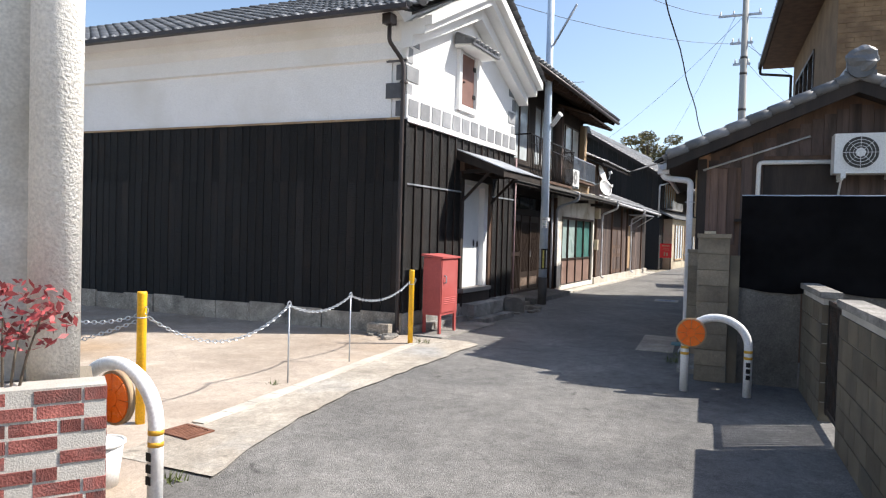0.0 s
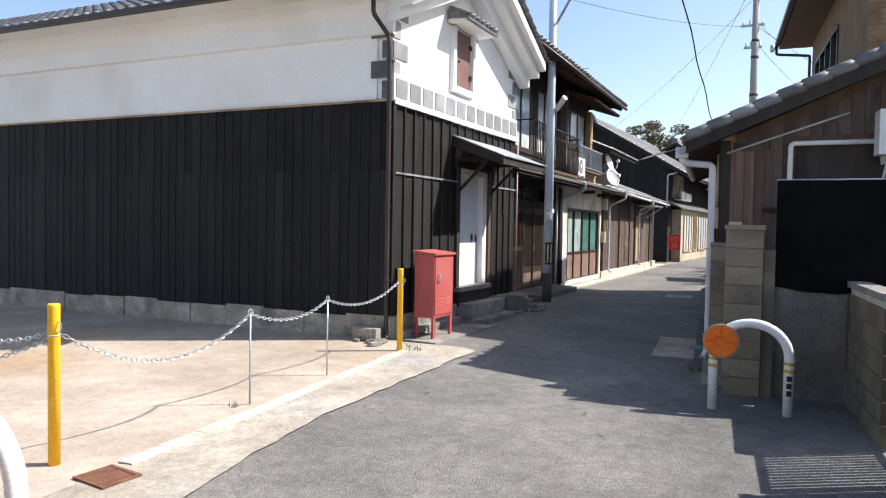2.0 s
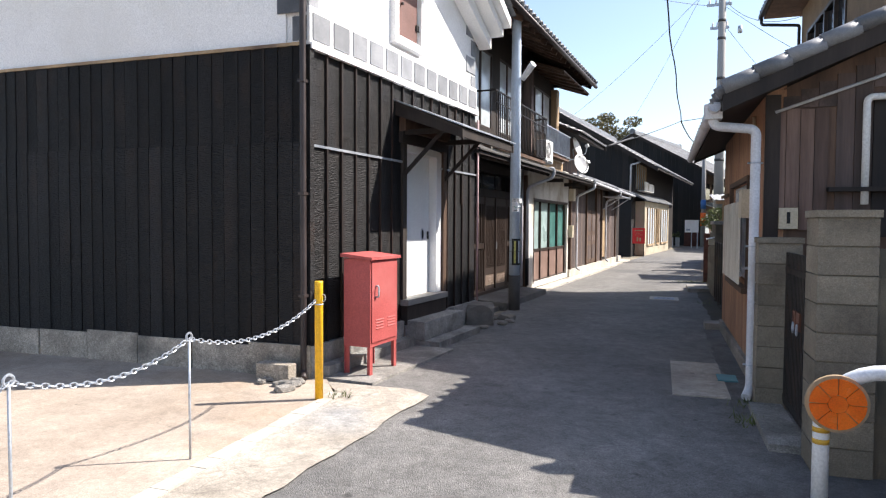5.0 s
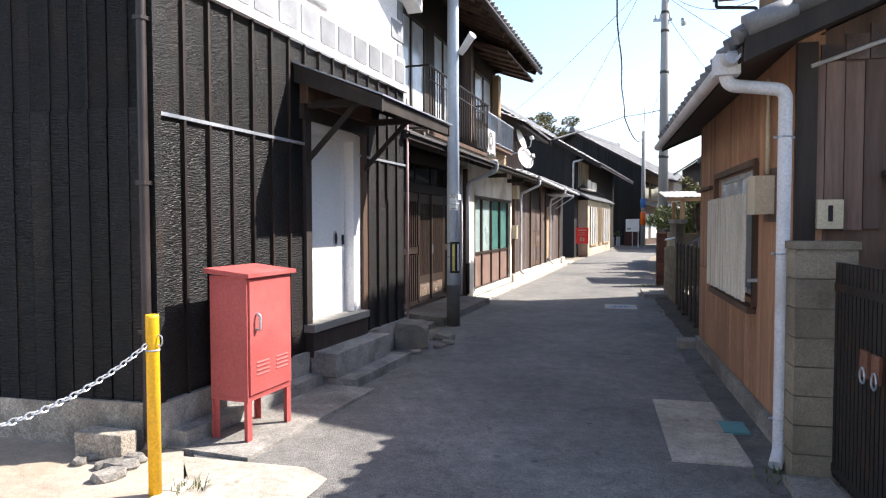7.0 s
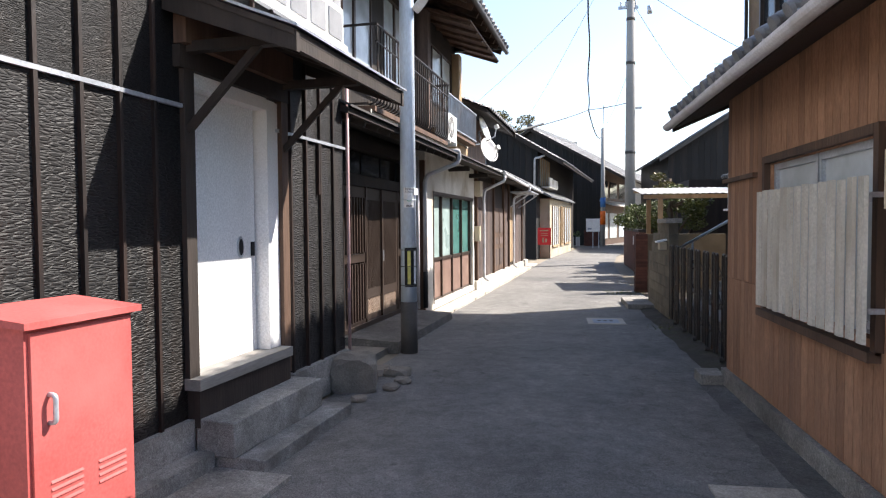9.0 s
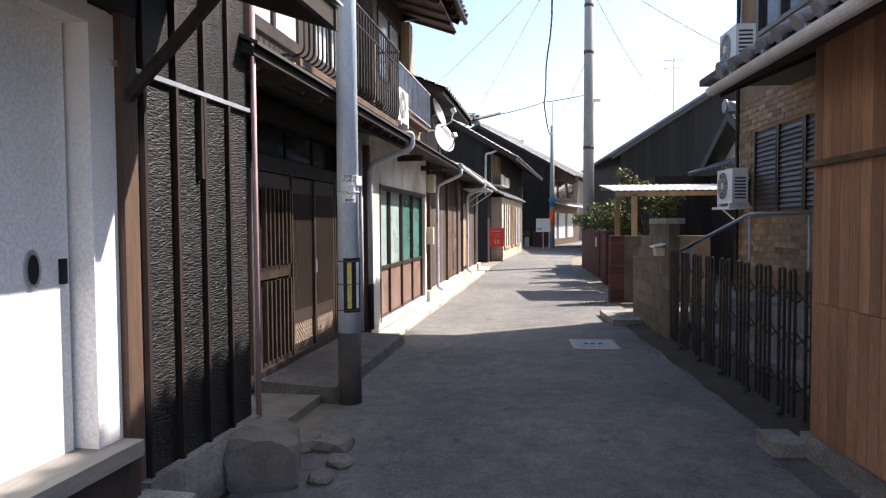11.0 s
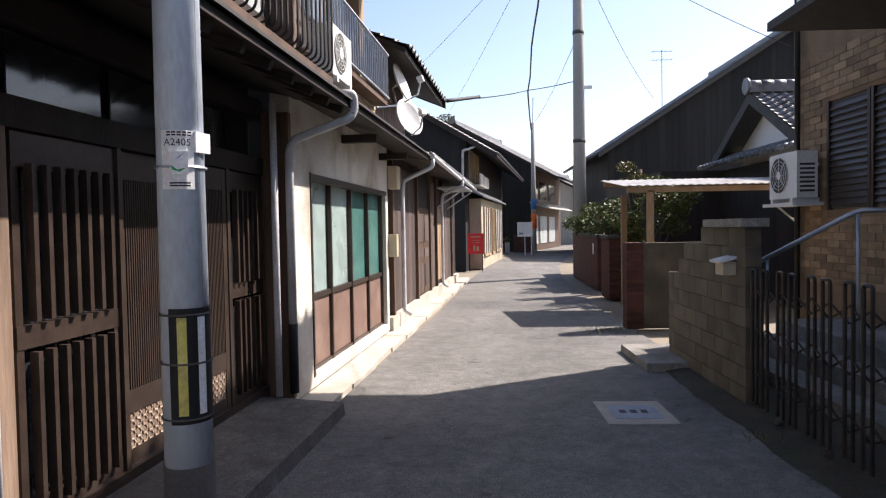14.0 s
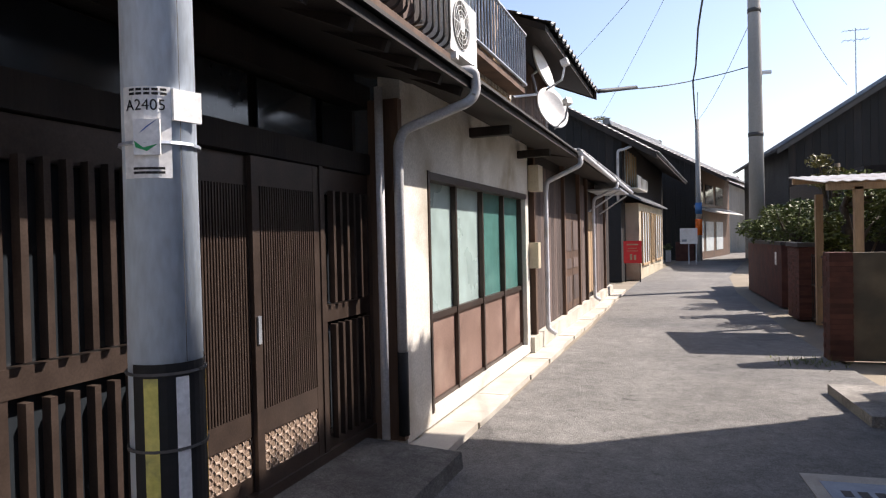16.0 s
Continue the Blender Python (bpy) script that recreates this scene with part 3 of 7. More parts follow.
def storehouse():
    k = thing("storehouse", F1, "white plaster storehouse with charred black board skirt and tiled roof", "storehouse", kind="structure")
    up = Matrix.Rotation(math.atan(0.112), 4, "Z")
    # gable wall with door and window openings
    bm = BM()
    wall_holes(bm, "u", 0.0, GW, 0.0, KE + 0.1, -0.3, -0.03, ((2.15, 3.36, 0.62, 2.76), (1.92, 2.54, 4.22, 5.22)))
    prism(bm, ((0.0, KE + 0.1), (GW, KE + 0.1), (GW / 2, KA)), "x", -0.3, -0.03)
    part("wall", bm, M["plaster"], k, "white lime plaster gable wall")
    bm = boxed(-14, -0.3, 0.0, 0.28, 0.0, KE + 0.15)
    bm.transform(up)
    part("wall", bm, M["plaster"], k, "long plaster side wall")
    bm = boxed(-14, -0.3, GW - 0.3, GW, 0.0, KE + 0.15)
    part("wall", bm, M["plaster"], k)
    # footing
    bm = BM()
    box(bm, -0.02, 0.045, -0.04, 2.08, 0, FOOT)
    box(bm, -0.02, 0.05, 3.5, GW, 0, FOOT)
    box(bm, 0.045, 0.2, 0.05, 2.08, 0, 0.14)
    soften(bm, 0.012, 1)
    part("footing", bm, M["granite"], k, "worn granite footing")
    bm = BM()
    for i in range(18):
        a = -14 + i * 0.78
        box(bm, a, a + 0.765, -0.07 - 0.012 * math.sin(i * 2.7), 0.01, 0, 0.35 + 0.025 * math.sin(i * 1.9))
    soften(bm, 0.015, 1)
    bm.transform(up)
    part("footing", bm, M["footing"], k, "rough stone footing")
    # boards of the gable: two rows, split at the rail
    bw = 0.291
    brd = mesh_of("board", boxed(0, 0.022, 0.003, bw - 0.003, 0, 1.0, soft=0.004), M["char"])
    batten = mesh_of("batten", boxed(0, 0.032, -0.013, 0.013, 0, 1.0, soft=0.006), M["char_batten"])
    rail_z = 2.53
    n = round(GW / bw)
    for i in range(n):
        v0 = i * GW / n
        mid = v0 + bw / 2
        spans = [(FOOT, rail_z), (rail_z + 0.03, BW - 0.04)]
        if 2.1 < mid < 3.45:
            spans = [(2.85, BW - 0.04)]
        for z0, z1 in spans:
            piece("board", brd, k, (-0.03 + 0.004 * math.sin(i * 4.1), v0, z0), (1, GW / n / bw, z1 - z0))
            piece("batten", batten, k, (-0.012, v0, z0), (1, 1, z1 - z0))
    piece("batten", batten, k, (-0.006, 4.12, 2.02), (1, 1, 0.5))
    bm = BM()
    box(bm, -0.012, 0.018, 0.0, 2.12, rail_z, rail_z + 0.028)
    box(bm, -0.012, 0.018, 3.32, GW, rail_z, rail_z + 0.028)
    part("rail", bm, M["galv"], k, "thin pale metal flashing rail")
    # boards of the long wall
    sb = 0.175
    sbrd = mesh_of("board", boxed(0.005, sb - 0.005, -0.022, 0.0, 0, 1.0, soft=0.004), M["char"])
    sbat = mesh_of("batten", boxed(-0.012, 0.012, -0.03, 0.0, 0, 1.0, soft=0.004), M["char"])
    for i in range(79):
        a = -0.03 - (i + 1) * sb
        for z0, z1 in ((0.33, 2.58), (2.57, BW)):
            p = up @ Vector((a, -0.012 - (0.012 if z0 < 1 else 0.0) + 0.004 * math.sin(i * 2.3), z0))
            o = piece("board", sbrd, k, p, (1, 1, z1 - z0), (0, 0, math.atan(0.112)))
            if i % 2 == 0:
                piece("batten", sbat, k, p, (1, 1, z1 - z0), (0, 0, math.atan(0.112)))
    bm = boxed(-14, -0.05, -0.05, 0.0, BW, BW + 0.035, soft=0.006)
    bm.transform(up)
    part("ledge", bm, M["wood_pale"], k, "thin wooden cap over the boards")
    # corner post of charred wood
    part("corner_post", boxed(-0.06, 0.03, -0.045, 0.03, 0.2, BW, soft=0.006), M["char"], k)
    # tile band above the boards
    part("tile_band", boxed(-0.03, 0.012, -0.02, GW, BW - 0.02, BW + 0.42, soft=0.008), M["plaster"], k, "raised white joint band")
    part("band_rim", boxed(-0.03, 0.05, -0.03, GW + 0.02, BW - 0.04, BW + 0.03, soft=0.02, seg=2), M["plaster"], k, "rounded white plaster rim")
    tl = mesh_of("wall_tile", boxed(0, 0.014, 0, 0.3, 0, 0.3, soft=0.004), M["namako"])
    nt = 12
    for i in range(nt):
        piece("wall_tile", tl, k, (0.01, 0.03 + i * GW / nt, BW + 0.07), (1, 1.05, 0.95))
    for j in range(5):
        z = BW + 0.46 + j * 0.3 - (0.42 if j == 0 else 0.4)
        w = 0.3 if j % 2 == 0 else 0.14
        if j:
            piece("wall_tile", tl, k, (-0.028, 0.0, z + 0.0), (1, w / 0.3 * 1.3, 0.85))
            piece("wall_tile", tl, k, (-0.028, GW - w * 1.3, z + 0.0), (1, w / 0.3 * 1.3, 0.85))
    dk = mesh_of("wall_tile", boxed(0, 0.3, -0.014, 0, 0, 0.3, soft=0.004), M["namako_dark"])
    for j in range(5):
        w = 0.17 if j % 2 == 0 else 0.36
        p = up @ Vector((-0.03 - w, -0.012, BW + 0.06 + j * 0.3))
        piece("wall_tile", dk, k, p, (w / 0.3, 1, 0.85), (0, 0, math.atan(0.112)))
    # plaster eaves: stepped cornice along the wall and thick verge on the gable
    bm = BM()
    prism(bm, ((0.0, KE - 0.62), (-0.07, KE - 0.6), (-0.07, KE - 0.32), (-0.2, KE - 0.18), (-0.2, KE - 0.02), (-0.5, KE + 0.06), (0.1, KE + 0.2)), "x", -14, 0.0)
    bm.transform(up)
    part("cornice", bm, M["plaster"], k, "stepped white plaster eaves cornice")
    for s in (-1, 1):
        bm = BM()
        slope = (KA - KE) / (GW / 2)
        e = 0.2
        y0, y1 = GW / 2 + s * (GW / 2 + e), GW / 2
        z0 = KE - e * slope * 0.6
        for (u0, u1, dz0, dz1) in ((-0.02, 0.2, -0.55, 0.0), (0.2, 0.42, -0.3, 0.03), (0.42, 0.56, -0.12, 0.06)):
            prism(bm, ((y0, z0 + dz0 * 0.75), (y0, z0 + dz1), (y1, KA + dz1), (y1, KA + dz0)), "x", u0, u1)
        soften(bm, 0.02, 2)
        part("verge", bm, M["plaster"], k, "thick white plaster verge")
    # tiled roof
    sl = math.hypot(GW / 2 + 0.6, KA - KE + 0.15)
    for s in (-1, 1):
        y0 = GW / 2 + s * (GW / 2 + (0.6 if s < 0 else 0.25))
        upv = Vector((0, -s * (GW / 2 + (0.6 if s < 0 else 0.25)), KA - KE + 0.2))
        along = (1, 0, 0) if s < 0 else (-1, 0, 0)
        ox = -14.3 if s < 0 else 0.62
        o = roof_part(k, (ox, y0, KE + 0.06), along, upv, 14.9, sl)
        if s < 0:
            o.matrix_basis = up @ o.matrix_basis
    ridge_part(k, (-14, GW / 2, KA + 0.2), (0.6, GW / 2, KA + 0.2), 0.16)
    # window with shutter and small tiled hood
    w = part("window", boxed(-0.25, -0.2, 1.92, 2.54, 4.22, 5.22), M["shutter_red"], k, "closed rust-brown shutter")
    bm = BM()
    box(bm, -0.05, 0.05, 1.8, 1.9, 4.1, 5.24)
    box(bm, -0.05, 0.05, 2.56, 2.65, 4.1, 5.24)
    box(bm, -0.05, 0.06, 1.9, 2.56, 4.1, 4.21)
    soften(bm, 0.02, 2)
    part("window_frame", bm, M["plaster"], w, "moulded white plaster frame")
    part("shutter", boxed(-0.045, -0.01, 1.93, 2.53, 4.23, 5.21, soft=0.01), M["shutter_red"], w)
    bm = BM()
    tube(bm, ((0.0, 2.05, 4.67), (0.03, 2.05, 4.67)), 0.02, 8)
    for z in (4.42, 4.97):
        box(bm, -0.01, 0.012, 2.48, 2.57, z, z + 0.08)
    part("hinge", bm, M["dark_metal"], w)
    hood = part("hood", boxed(0.0, 0.34, 1.65, 2.85, 5.25, 5.3), M["plaster"], k, "small tiled hood over the window")
    bm = BM()
    for j in range(3):
        tube(bm, ((0.06 + j * 0.13, 1.62, 5.44 - j * 0.055), (0.06 + j * 0.13, 2.88, 5.44 - j * 0.055)), 0.035, 8)
    for i in range(7):
        y = 1.67 + i * 0.185
        tube(bm, ((0.02, y, 5.49), (0.42, y, 5.33)), 0.045, 8)
    prism(bm, ((0.0, 5.31), (0.4, 5.26), (0.4, 5.3), (0.0, 5.46)), "y", 1.63, 2.87)
    part("hood_tiles", bm, M["kawara"], hood)
    # down pipe at the corner
    bm = BM()
    tube(bm, bend(((-0.12, -0.4, KE - 0.12), (-0.12, -0.4, KE - 0.4), (-0.05, -0.1, KE - 0.65), (-0.03, -0.09, KE - 0.8), (-0.03, -0.09, 0.08), (0.05, -0.2, 0.04)), 0.06), 0.035, 10)
    box(bm, -0.2, -0.04, -0.5, -0.32, KE - 0.14, KE + 0.02)
    for z in (0.9, 2.0, 3.2, 4.2):
        box(bm, -0.07, 0.01, -0.13, -0.0, z, z + 0.03)
    part("down_pipe", bm, M["pvc_brown"], k, "thin dark brown down pipe")
    bm = BM()
    prism(bm, ((-0.62, KE - 0.02), (-0.75, KE - 0.02), (-0.75, KE + 0.05), (-0.74, KE + 0.05), (-0.73, KE), (-0.63, KE), (-0.61, KE + 0.05)), "x", -14, 0.3)
    bm.transform(up)
    part("gutter", bm, M["pvc_brown"], k, "dark eaves gutter")
    # pinkish pipe at the far end
    bm = BM()
    tube(bm, ((0.03, GW + 0.03, 0.34), (0.03, GW + 0.03, 3.5)), 0.02, 8)
    part("corner_trim", bm, M["pink_pipe"], k, "thin pinkish corner pipe")
    return k


storehouse()


def store_door():
    d = thing("door_1", F1, "white sliding storehouse door in a deep white jamb above a wooden sill", "door", kind="structure")
    part("door_leaf", boxed(-0.17, -0.12, 2.13, 3.155, 0.645, 2.72, soft=0.006), M["door_white"], d, "plain white sliding leaf")
    # matt black strip paints the shade between leaf and jamb
    part("gap", boxed(-0.19, -0.155, 3.15, 3.185, 0.645, 2.72), M["black"], d, "black strip for the shaded gap beside the leaf")
    bm = BM()
    box(bm, -0.28, 0.0, 3.18, 3.355, 0.645, 2.78)
    box(bm, -0.28, -0.002, 2.12, 3.18, 2.7, 2.8)
    soften(bm, 0.01, 1)
    part("jamb", bm, M["plaster"], d, "deep white plaster jamb")
    part("post", boxed(-0.03, 0.03, 2.06, 2.17, 0.64, 2.8, soft=0.008), M["wood_dark"], d, "dark worn door post")
    bm = boxed(-0.03, 0.04, 3.358, 3.47, 0.4, 2.8, soft=0.008)
    part("post", bm, M["wood_brown"], d, "worn brown door post")
    part("lintel", boxed(-0.03, 0.05, 2.0, 3.47, 2.8, 2.95, soft=0.008), M["wood_dark"], d, "dark timber lintel")
    part("sill", boxed(-0.3, 0.12, 2.05, 3.355, 0.57, 0.65, soft=0.01), M["sill_grey"], d, "grey worn wooden sill")
    part("sill_board", boxed(-0.02, 0.09, 2.08, 3.36, 0.3, 0.56, soft=0.006), M["wood_dark"], d, "dark board under the sill")
    bm = BM()
    cyl = [(0.0 + 0.045 * math.cos(a), 0.09 * math.sin(a)) for a in (2 * math.pi * i / 16 for i in range(16))]
    prism(bm, [(2.93 + a, 1.54 + b) for a, b in cyl], "x", -0.122, -0.108)
    part("door_pull", bm, M["galv"], d, "oval metal finger pull")
    bm = BM()
    prism(bm, [(2.93 + a * 0.7, 1.54 + b * 0.75) for a, b in cyl], "x", -0.11, -0.106)
    box(bm, -0.12, -0.105, 3.09, 3.13, 1.46, 1.58)
    part("keyhole", bm, M["black"], d)


store_door()


def canopy():
    c = thing("canopy", F1, "sagging dark wooden canopy with sheet metal roof over the store door", "canopy")
    bm = BM()
    prism(bm, ((0.0, 3.29), (0.97, 2.9), (0.97, 2.94), (0.0, 3.335)), "y", 1.88, 3.93)
    part("roof_board", bm, M["wood_dark"], c)
    bm = BM()
    prism(bm, ((0.0, 3.34), (1.0, 2.945), (1.0, 2.962), (0.0, 3.358)), "y", 1.86, 3.95)
    part("metal_sheet", bm, M["galv"], c, "dull sheet metal cover")
    for v in (1.91, 3.9):
        bm = BM()
        prism(bm, ((0.0, 3.15), (0.98, 2.8), (0.98, 2.935), (0.0, 3.33)), "y", v - 0.02, v + 0.02)
        part("side_board", bm, M["wood_dark"], c)
    part("fascia", boxed(0.935, 0.968, 1.935, 3.875, 2.82, 2.9), M["wood_dark"], c)
    for v in (2.1, 3.41):
        bm = BM()
        tube(bm, ((0.03, v, 2.38), (0.62, v, 2.95)), 0.035, 4)
        box(bm, 0.0, 0.75, v - 0.04, v + 0.04, 2.91, 2.98)
        part("bracket", bm, M["wood_dark"], c)
    for v in (2.35, 2.75, 3.15, 3.65):
        bm = BM()
        prism(bm, ((0.0, 3.24), (0.93, 2.87), (0.93, 2.91), (0.0, 3.285)), "y", v - 0.03, v + 0.03)
        part("rafter", bm, M["wood_dark"], c)
    bm = boxed(0.0, 0.1, 2.0, 3.47, 2.955, 3.2)
    part("back_board", bm, M["wood_brown"], c, "dusty board above the door")


canopy()


def rough_block(x0, x1, y0, y1, z0, z1, amp=0.012, seed=0.0):
    bm = BM()
    box(bm, x0, x1, y0, y1, z0, z1)
    bmesh.ops.subdivide_edges(bm, edges=bm.edges, cuts=4, use_grid_fill=True)
    for v in bm.verts:
        v.co += noise.noise_vector(v.co * 4 + Vector((seed, 0, 0))) * amp
    soften(bm, 0.012, 2)
    return bm


s = thing("door_step", F1, "two worn granite steps below the store door", "steps")
part("step", rough_block(0.05, 0.36, 2.08, 3.44, 0.105, 0.36, seed=1), M["granite"], s, "upper granite step")
part("step", rough_block(0.05, 0.56, 2.12, 3.62, -0.03, 0.105, seed=5), M["granite"], s, "lower granite step")
bm = BM()
bmesh.ops.create_icosphere(bm, subdivisions=3, radius=1)
for v in bm.verts:
    p = v.co.copy()
    q = Vector((max(-0.72, min(0.72, p.x)), max(-0.72, min(0.72, p.y)), max(-0.6, min(0.7, p.z))))
    v.co = Vector((q.x * 0.33, q.y * 0.31, q.z * 0.31)) + noise.noise_vector(p * 2) * 0.03
solo("boulder", bm, M["stone"], "squat brown boulder at the roadside", "stone", m=F1 @ pose(0.2, 4.5, 0.13, 0, 0, 20))
for i, (u, v, r) in enumerate(((0.6, 4.55, 0.09), (0.62, 4.85, 0.1), (0.42, 5.2, 0.17), (0.15, 5.15, 0.2), (0.45, 4.05, 0.08))):
    bm = BM()
    bmesh.ops.create_icosphere(bm, subdivisions=2, radius=1)
    for q in bm.verts:
        q.co = Vector((q.co.x * r, q.co.y * r * 1.2, max(-0.4, min(0.5, q.co.z)) * r * 0.6)) + noise.noise_vector(q.co * 2 + Vector((i, 0, 0))) * r * 0.2
    solo("loose_stone", bm, M["stone"], "small broken stone beside the boulder", "stone", m=F1 @ pose(u, v, 0.02, 0, 0, i * 40), group="loose stones")


def red_cabinet():
    c = thing("red_cabinet", F1 @ pose(0.42, 0.27, 0.03), "red painted steel hose cabinet on four legs, faded", "cabinet")
    W, D = 0.6, 0.34
    bm = boxed(-D / 2, D / 2, 0, W, 0.33, 1.28, soft=0.006)
    part("body", bm, M["red"], c)
    bm = BM()
    prism(bm, ((-D / 2 - 0.03, 1.34), (-D / 2 - 0.03, 1.3), (D / 2 + 0.04, 1.27), (D / 2 + 0.04, 1.3)), "y", -0.03, W + 0.03)
    soften(bm, 0.005, 1)
    part("lid", bm, M["red"], c, "sloping red roof plate")
    door = part("door", boxed(D / 2, D / 2 + 0.014, 0.02, W - 0.02, 0.36, 1.25, soft=0.004), M["red"], c)
    bm = BM()
    tube(bm, bend(((D / 2 + 0.014, 0.1, 0.98), (D / 2 + 0.05, 0.1, 0.98), (D / 2 + 0.05, 0.1, 0.86), (D / 2 + 0.014, 0.1, 0.86)), 0.02), 0.011, 8)
    part("handle", bm, M["galv"], door, "worn metal handle")
    for g in (0.1, 0.36):
        for j in range(4):
            z = 0.5 + j * 0.032
            bm = BM()
            prism(bm, ((D / 2 + 0.013, z), (D / 2 + 0.02, z), (D / 2 + 0.013, z + 0.014)), "y", g, g + 0.17)
            part("louvre", bm, M["red"], door)
    for x in (-D / 2 + 0.03, D / 2 - 0.03):
        for y in (0.03, W - 0.03):
            bm = BM()
            sx, sy = (1 if x < 0 else -1), (1 if y < W / 2 else -1)
            box(bm, x - 0.025, x + 0.025, y - 0.003, y + 0.003, 0, 0.34)
            box(bm, x - 0.025 if x < 0 else x + 0.019, x - 0.019 if x < 0 else x + 0.025, y - 0.03, y + 0.03, 0, 0.34)
            part("leg", bm, M["red"], c)
    part("skirt", boxed(-D / 2, D / 2, 0, W, 0.31, 0.335), M["red"], c)


red_cabinet()

# ---- chain fence of the yard ----
def chain(bm, p0, p1, sag, link=0.06):
    p0, p1 = Vector(p0), Vector(p1)
    n = max(4, round((p1 - p0).length / (link * 0.75)))
    for i in range(n):
        pts = []
        t0, t1 = i / n, (i + 1.25) / n
        a = p0.lerp(p1, t0) - Vector((0, 0, sag * 4 * t0 * (1 - t0)))
        b = p0.lerp(p1, min(1, t1)) - Vector((0, 0, sag * 4 * min(1, t1) * (1 - min(1, t1))))
        d = (b - a)
        L = d.length
        d.normalize()
        side = d.cross(Vector((0, 0, 1))).normalized() if i % 2 else Vector((0, 0, 1)) - d * d.z
        c = (a + b) / 2
        ring = [c + d * (L / 2 * math.cos(t)) + side * (0.016 * math.sin(t)) for t in (2 * math.pi * k / 8 for k in range(9))]
        tube(bm, ring, 0.0045, 4, caps=False)


def yellow_post(x, y, h=1.15):
    p = thing("yellow_post", pose(x, y, 0), "yellow painted steel post at the yard's edge", "post", "yard posts")
    bm = BM()
    tube(bm, ((0, 0, 0), (0, 0, h - 0.02), (0, 0, h)), 0.04, 16)
    part("pole", bm, M["yellow"], p)
    bm = BM()
    tube(bm, [(0.042 * math.cos(a), 0.042 * math.sin(a), h - 0.22) for a in (k * math.pi / 6 for k in range(13))], 0.006, 5)
    tube(bm, [(0.05 + 0.02 * math.cos(a), 0.0, h - 0.16 + 0.035 * math.sin(a)) for a in (k * math.pi / 6 for k in range(13))], 0.005, 5)
    part("hook", bm, M["galv"], p)
    return p


yellow_post(-0.08, -4.91)
yellow_post(0.2, 0.0)
for x, y in ((0.13, -3.07), (0.12, -1.71), (-1.0, -5.0)):
    p = thing("chain_post", pose(x, y, 0), "thin galvanised rod with an eye for the chain", "post", "yard posts")
    bm = BM()
    tube(bm, ((0, 0, 0), (0, 0, 0.86)), 0.009, 8)
    part("rod", bm, M["galv"], p)
    bm = BM()
    tube(bm, [(0, 0.03 * math.cos(a), 0.89 + 0.03 * math.sin(a)) for a in (k * math.pi / 6 for k in range(13))], 0.008, 6, caps=False)
    part("eye", bm, M["galv"], p)
for a, b, s in (((-0.05, -4.87, 0.93), (0.13, -3.07, 0.88), 0.3), ((0.13, -3.07, 0.88), (0.12, -1.71, 0.88), 0.13), ((0.12, -1.71, 0.88), (0.19, -0.04, 0.97), 0.16), ((-0.1, -4.92, 0.95), (-1.0, -5.0, 0.88), 0.06), ((-0.1, -4.94, 0.9), (-1.9, -5.15, 0.4), 0.05)):
    bm = BM()
    chain(bm, a, b, s)
    solo("chain", bm, M["galv"], "thin steel link chain hanging between posts", "chain", group="yard chains")

# drain grate in the apron
g = thing("drain_grate", pose(0.46, -4.93, 0.018, 0, 0, -8), "rusty iron drain grate in the apron", "grate")
bm = BM()
box(bm, -0.17, 0.17, -0.14, -0.115, 0, 0.012)
box(bm, -0.17, 0.17, 0.115, 0.14, 0, 0.012)
box(bm, -0.17, -0.15, -0.115, 0.115, 0, 0.012)
box(bm, 0.15, 0.17, -0.115, 0.115, 0, 0.012)
part("rim", bm, M["rust"], g)
part("pit", boxed(-0.15, 0.15, -0.115, 0.115, -0.004, 0.001), M["black"], g)
for i in range(9):
    part("bar", boxed(-0.14 + i * 0.034, -0.128 + i * 0.034, -0.115, 0.115, 0.001, 0.01), M["rust"], g)


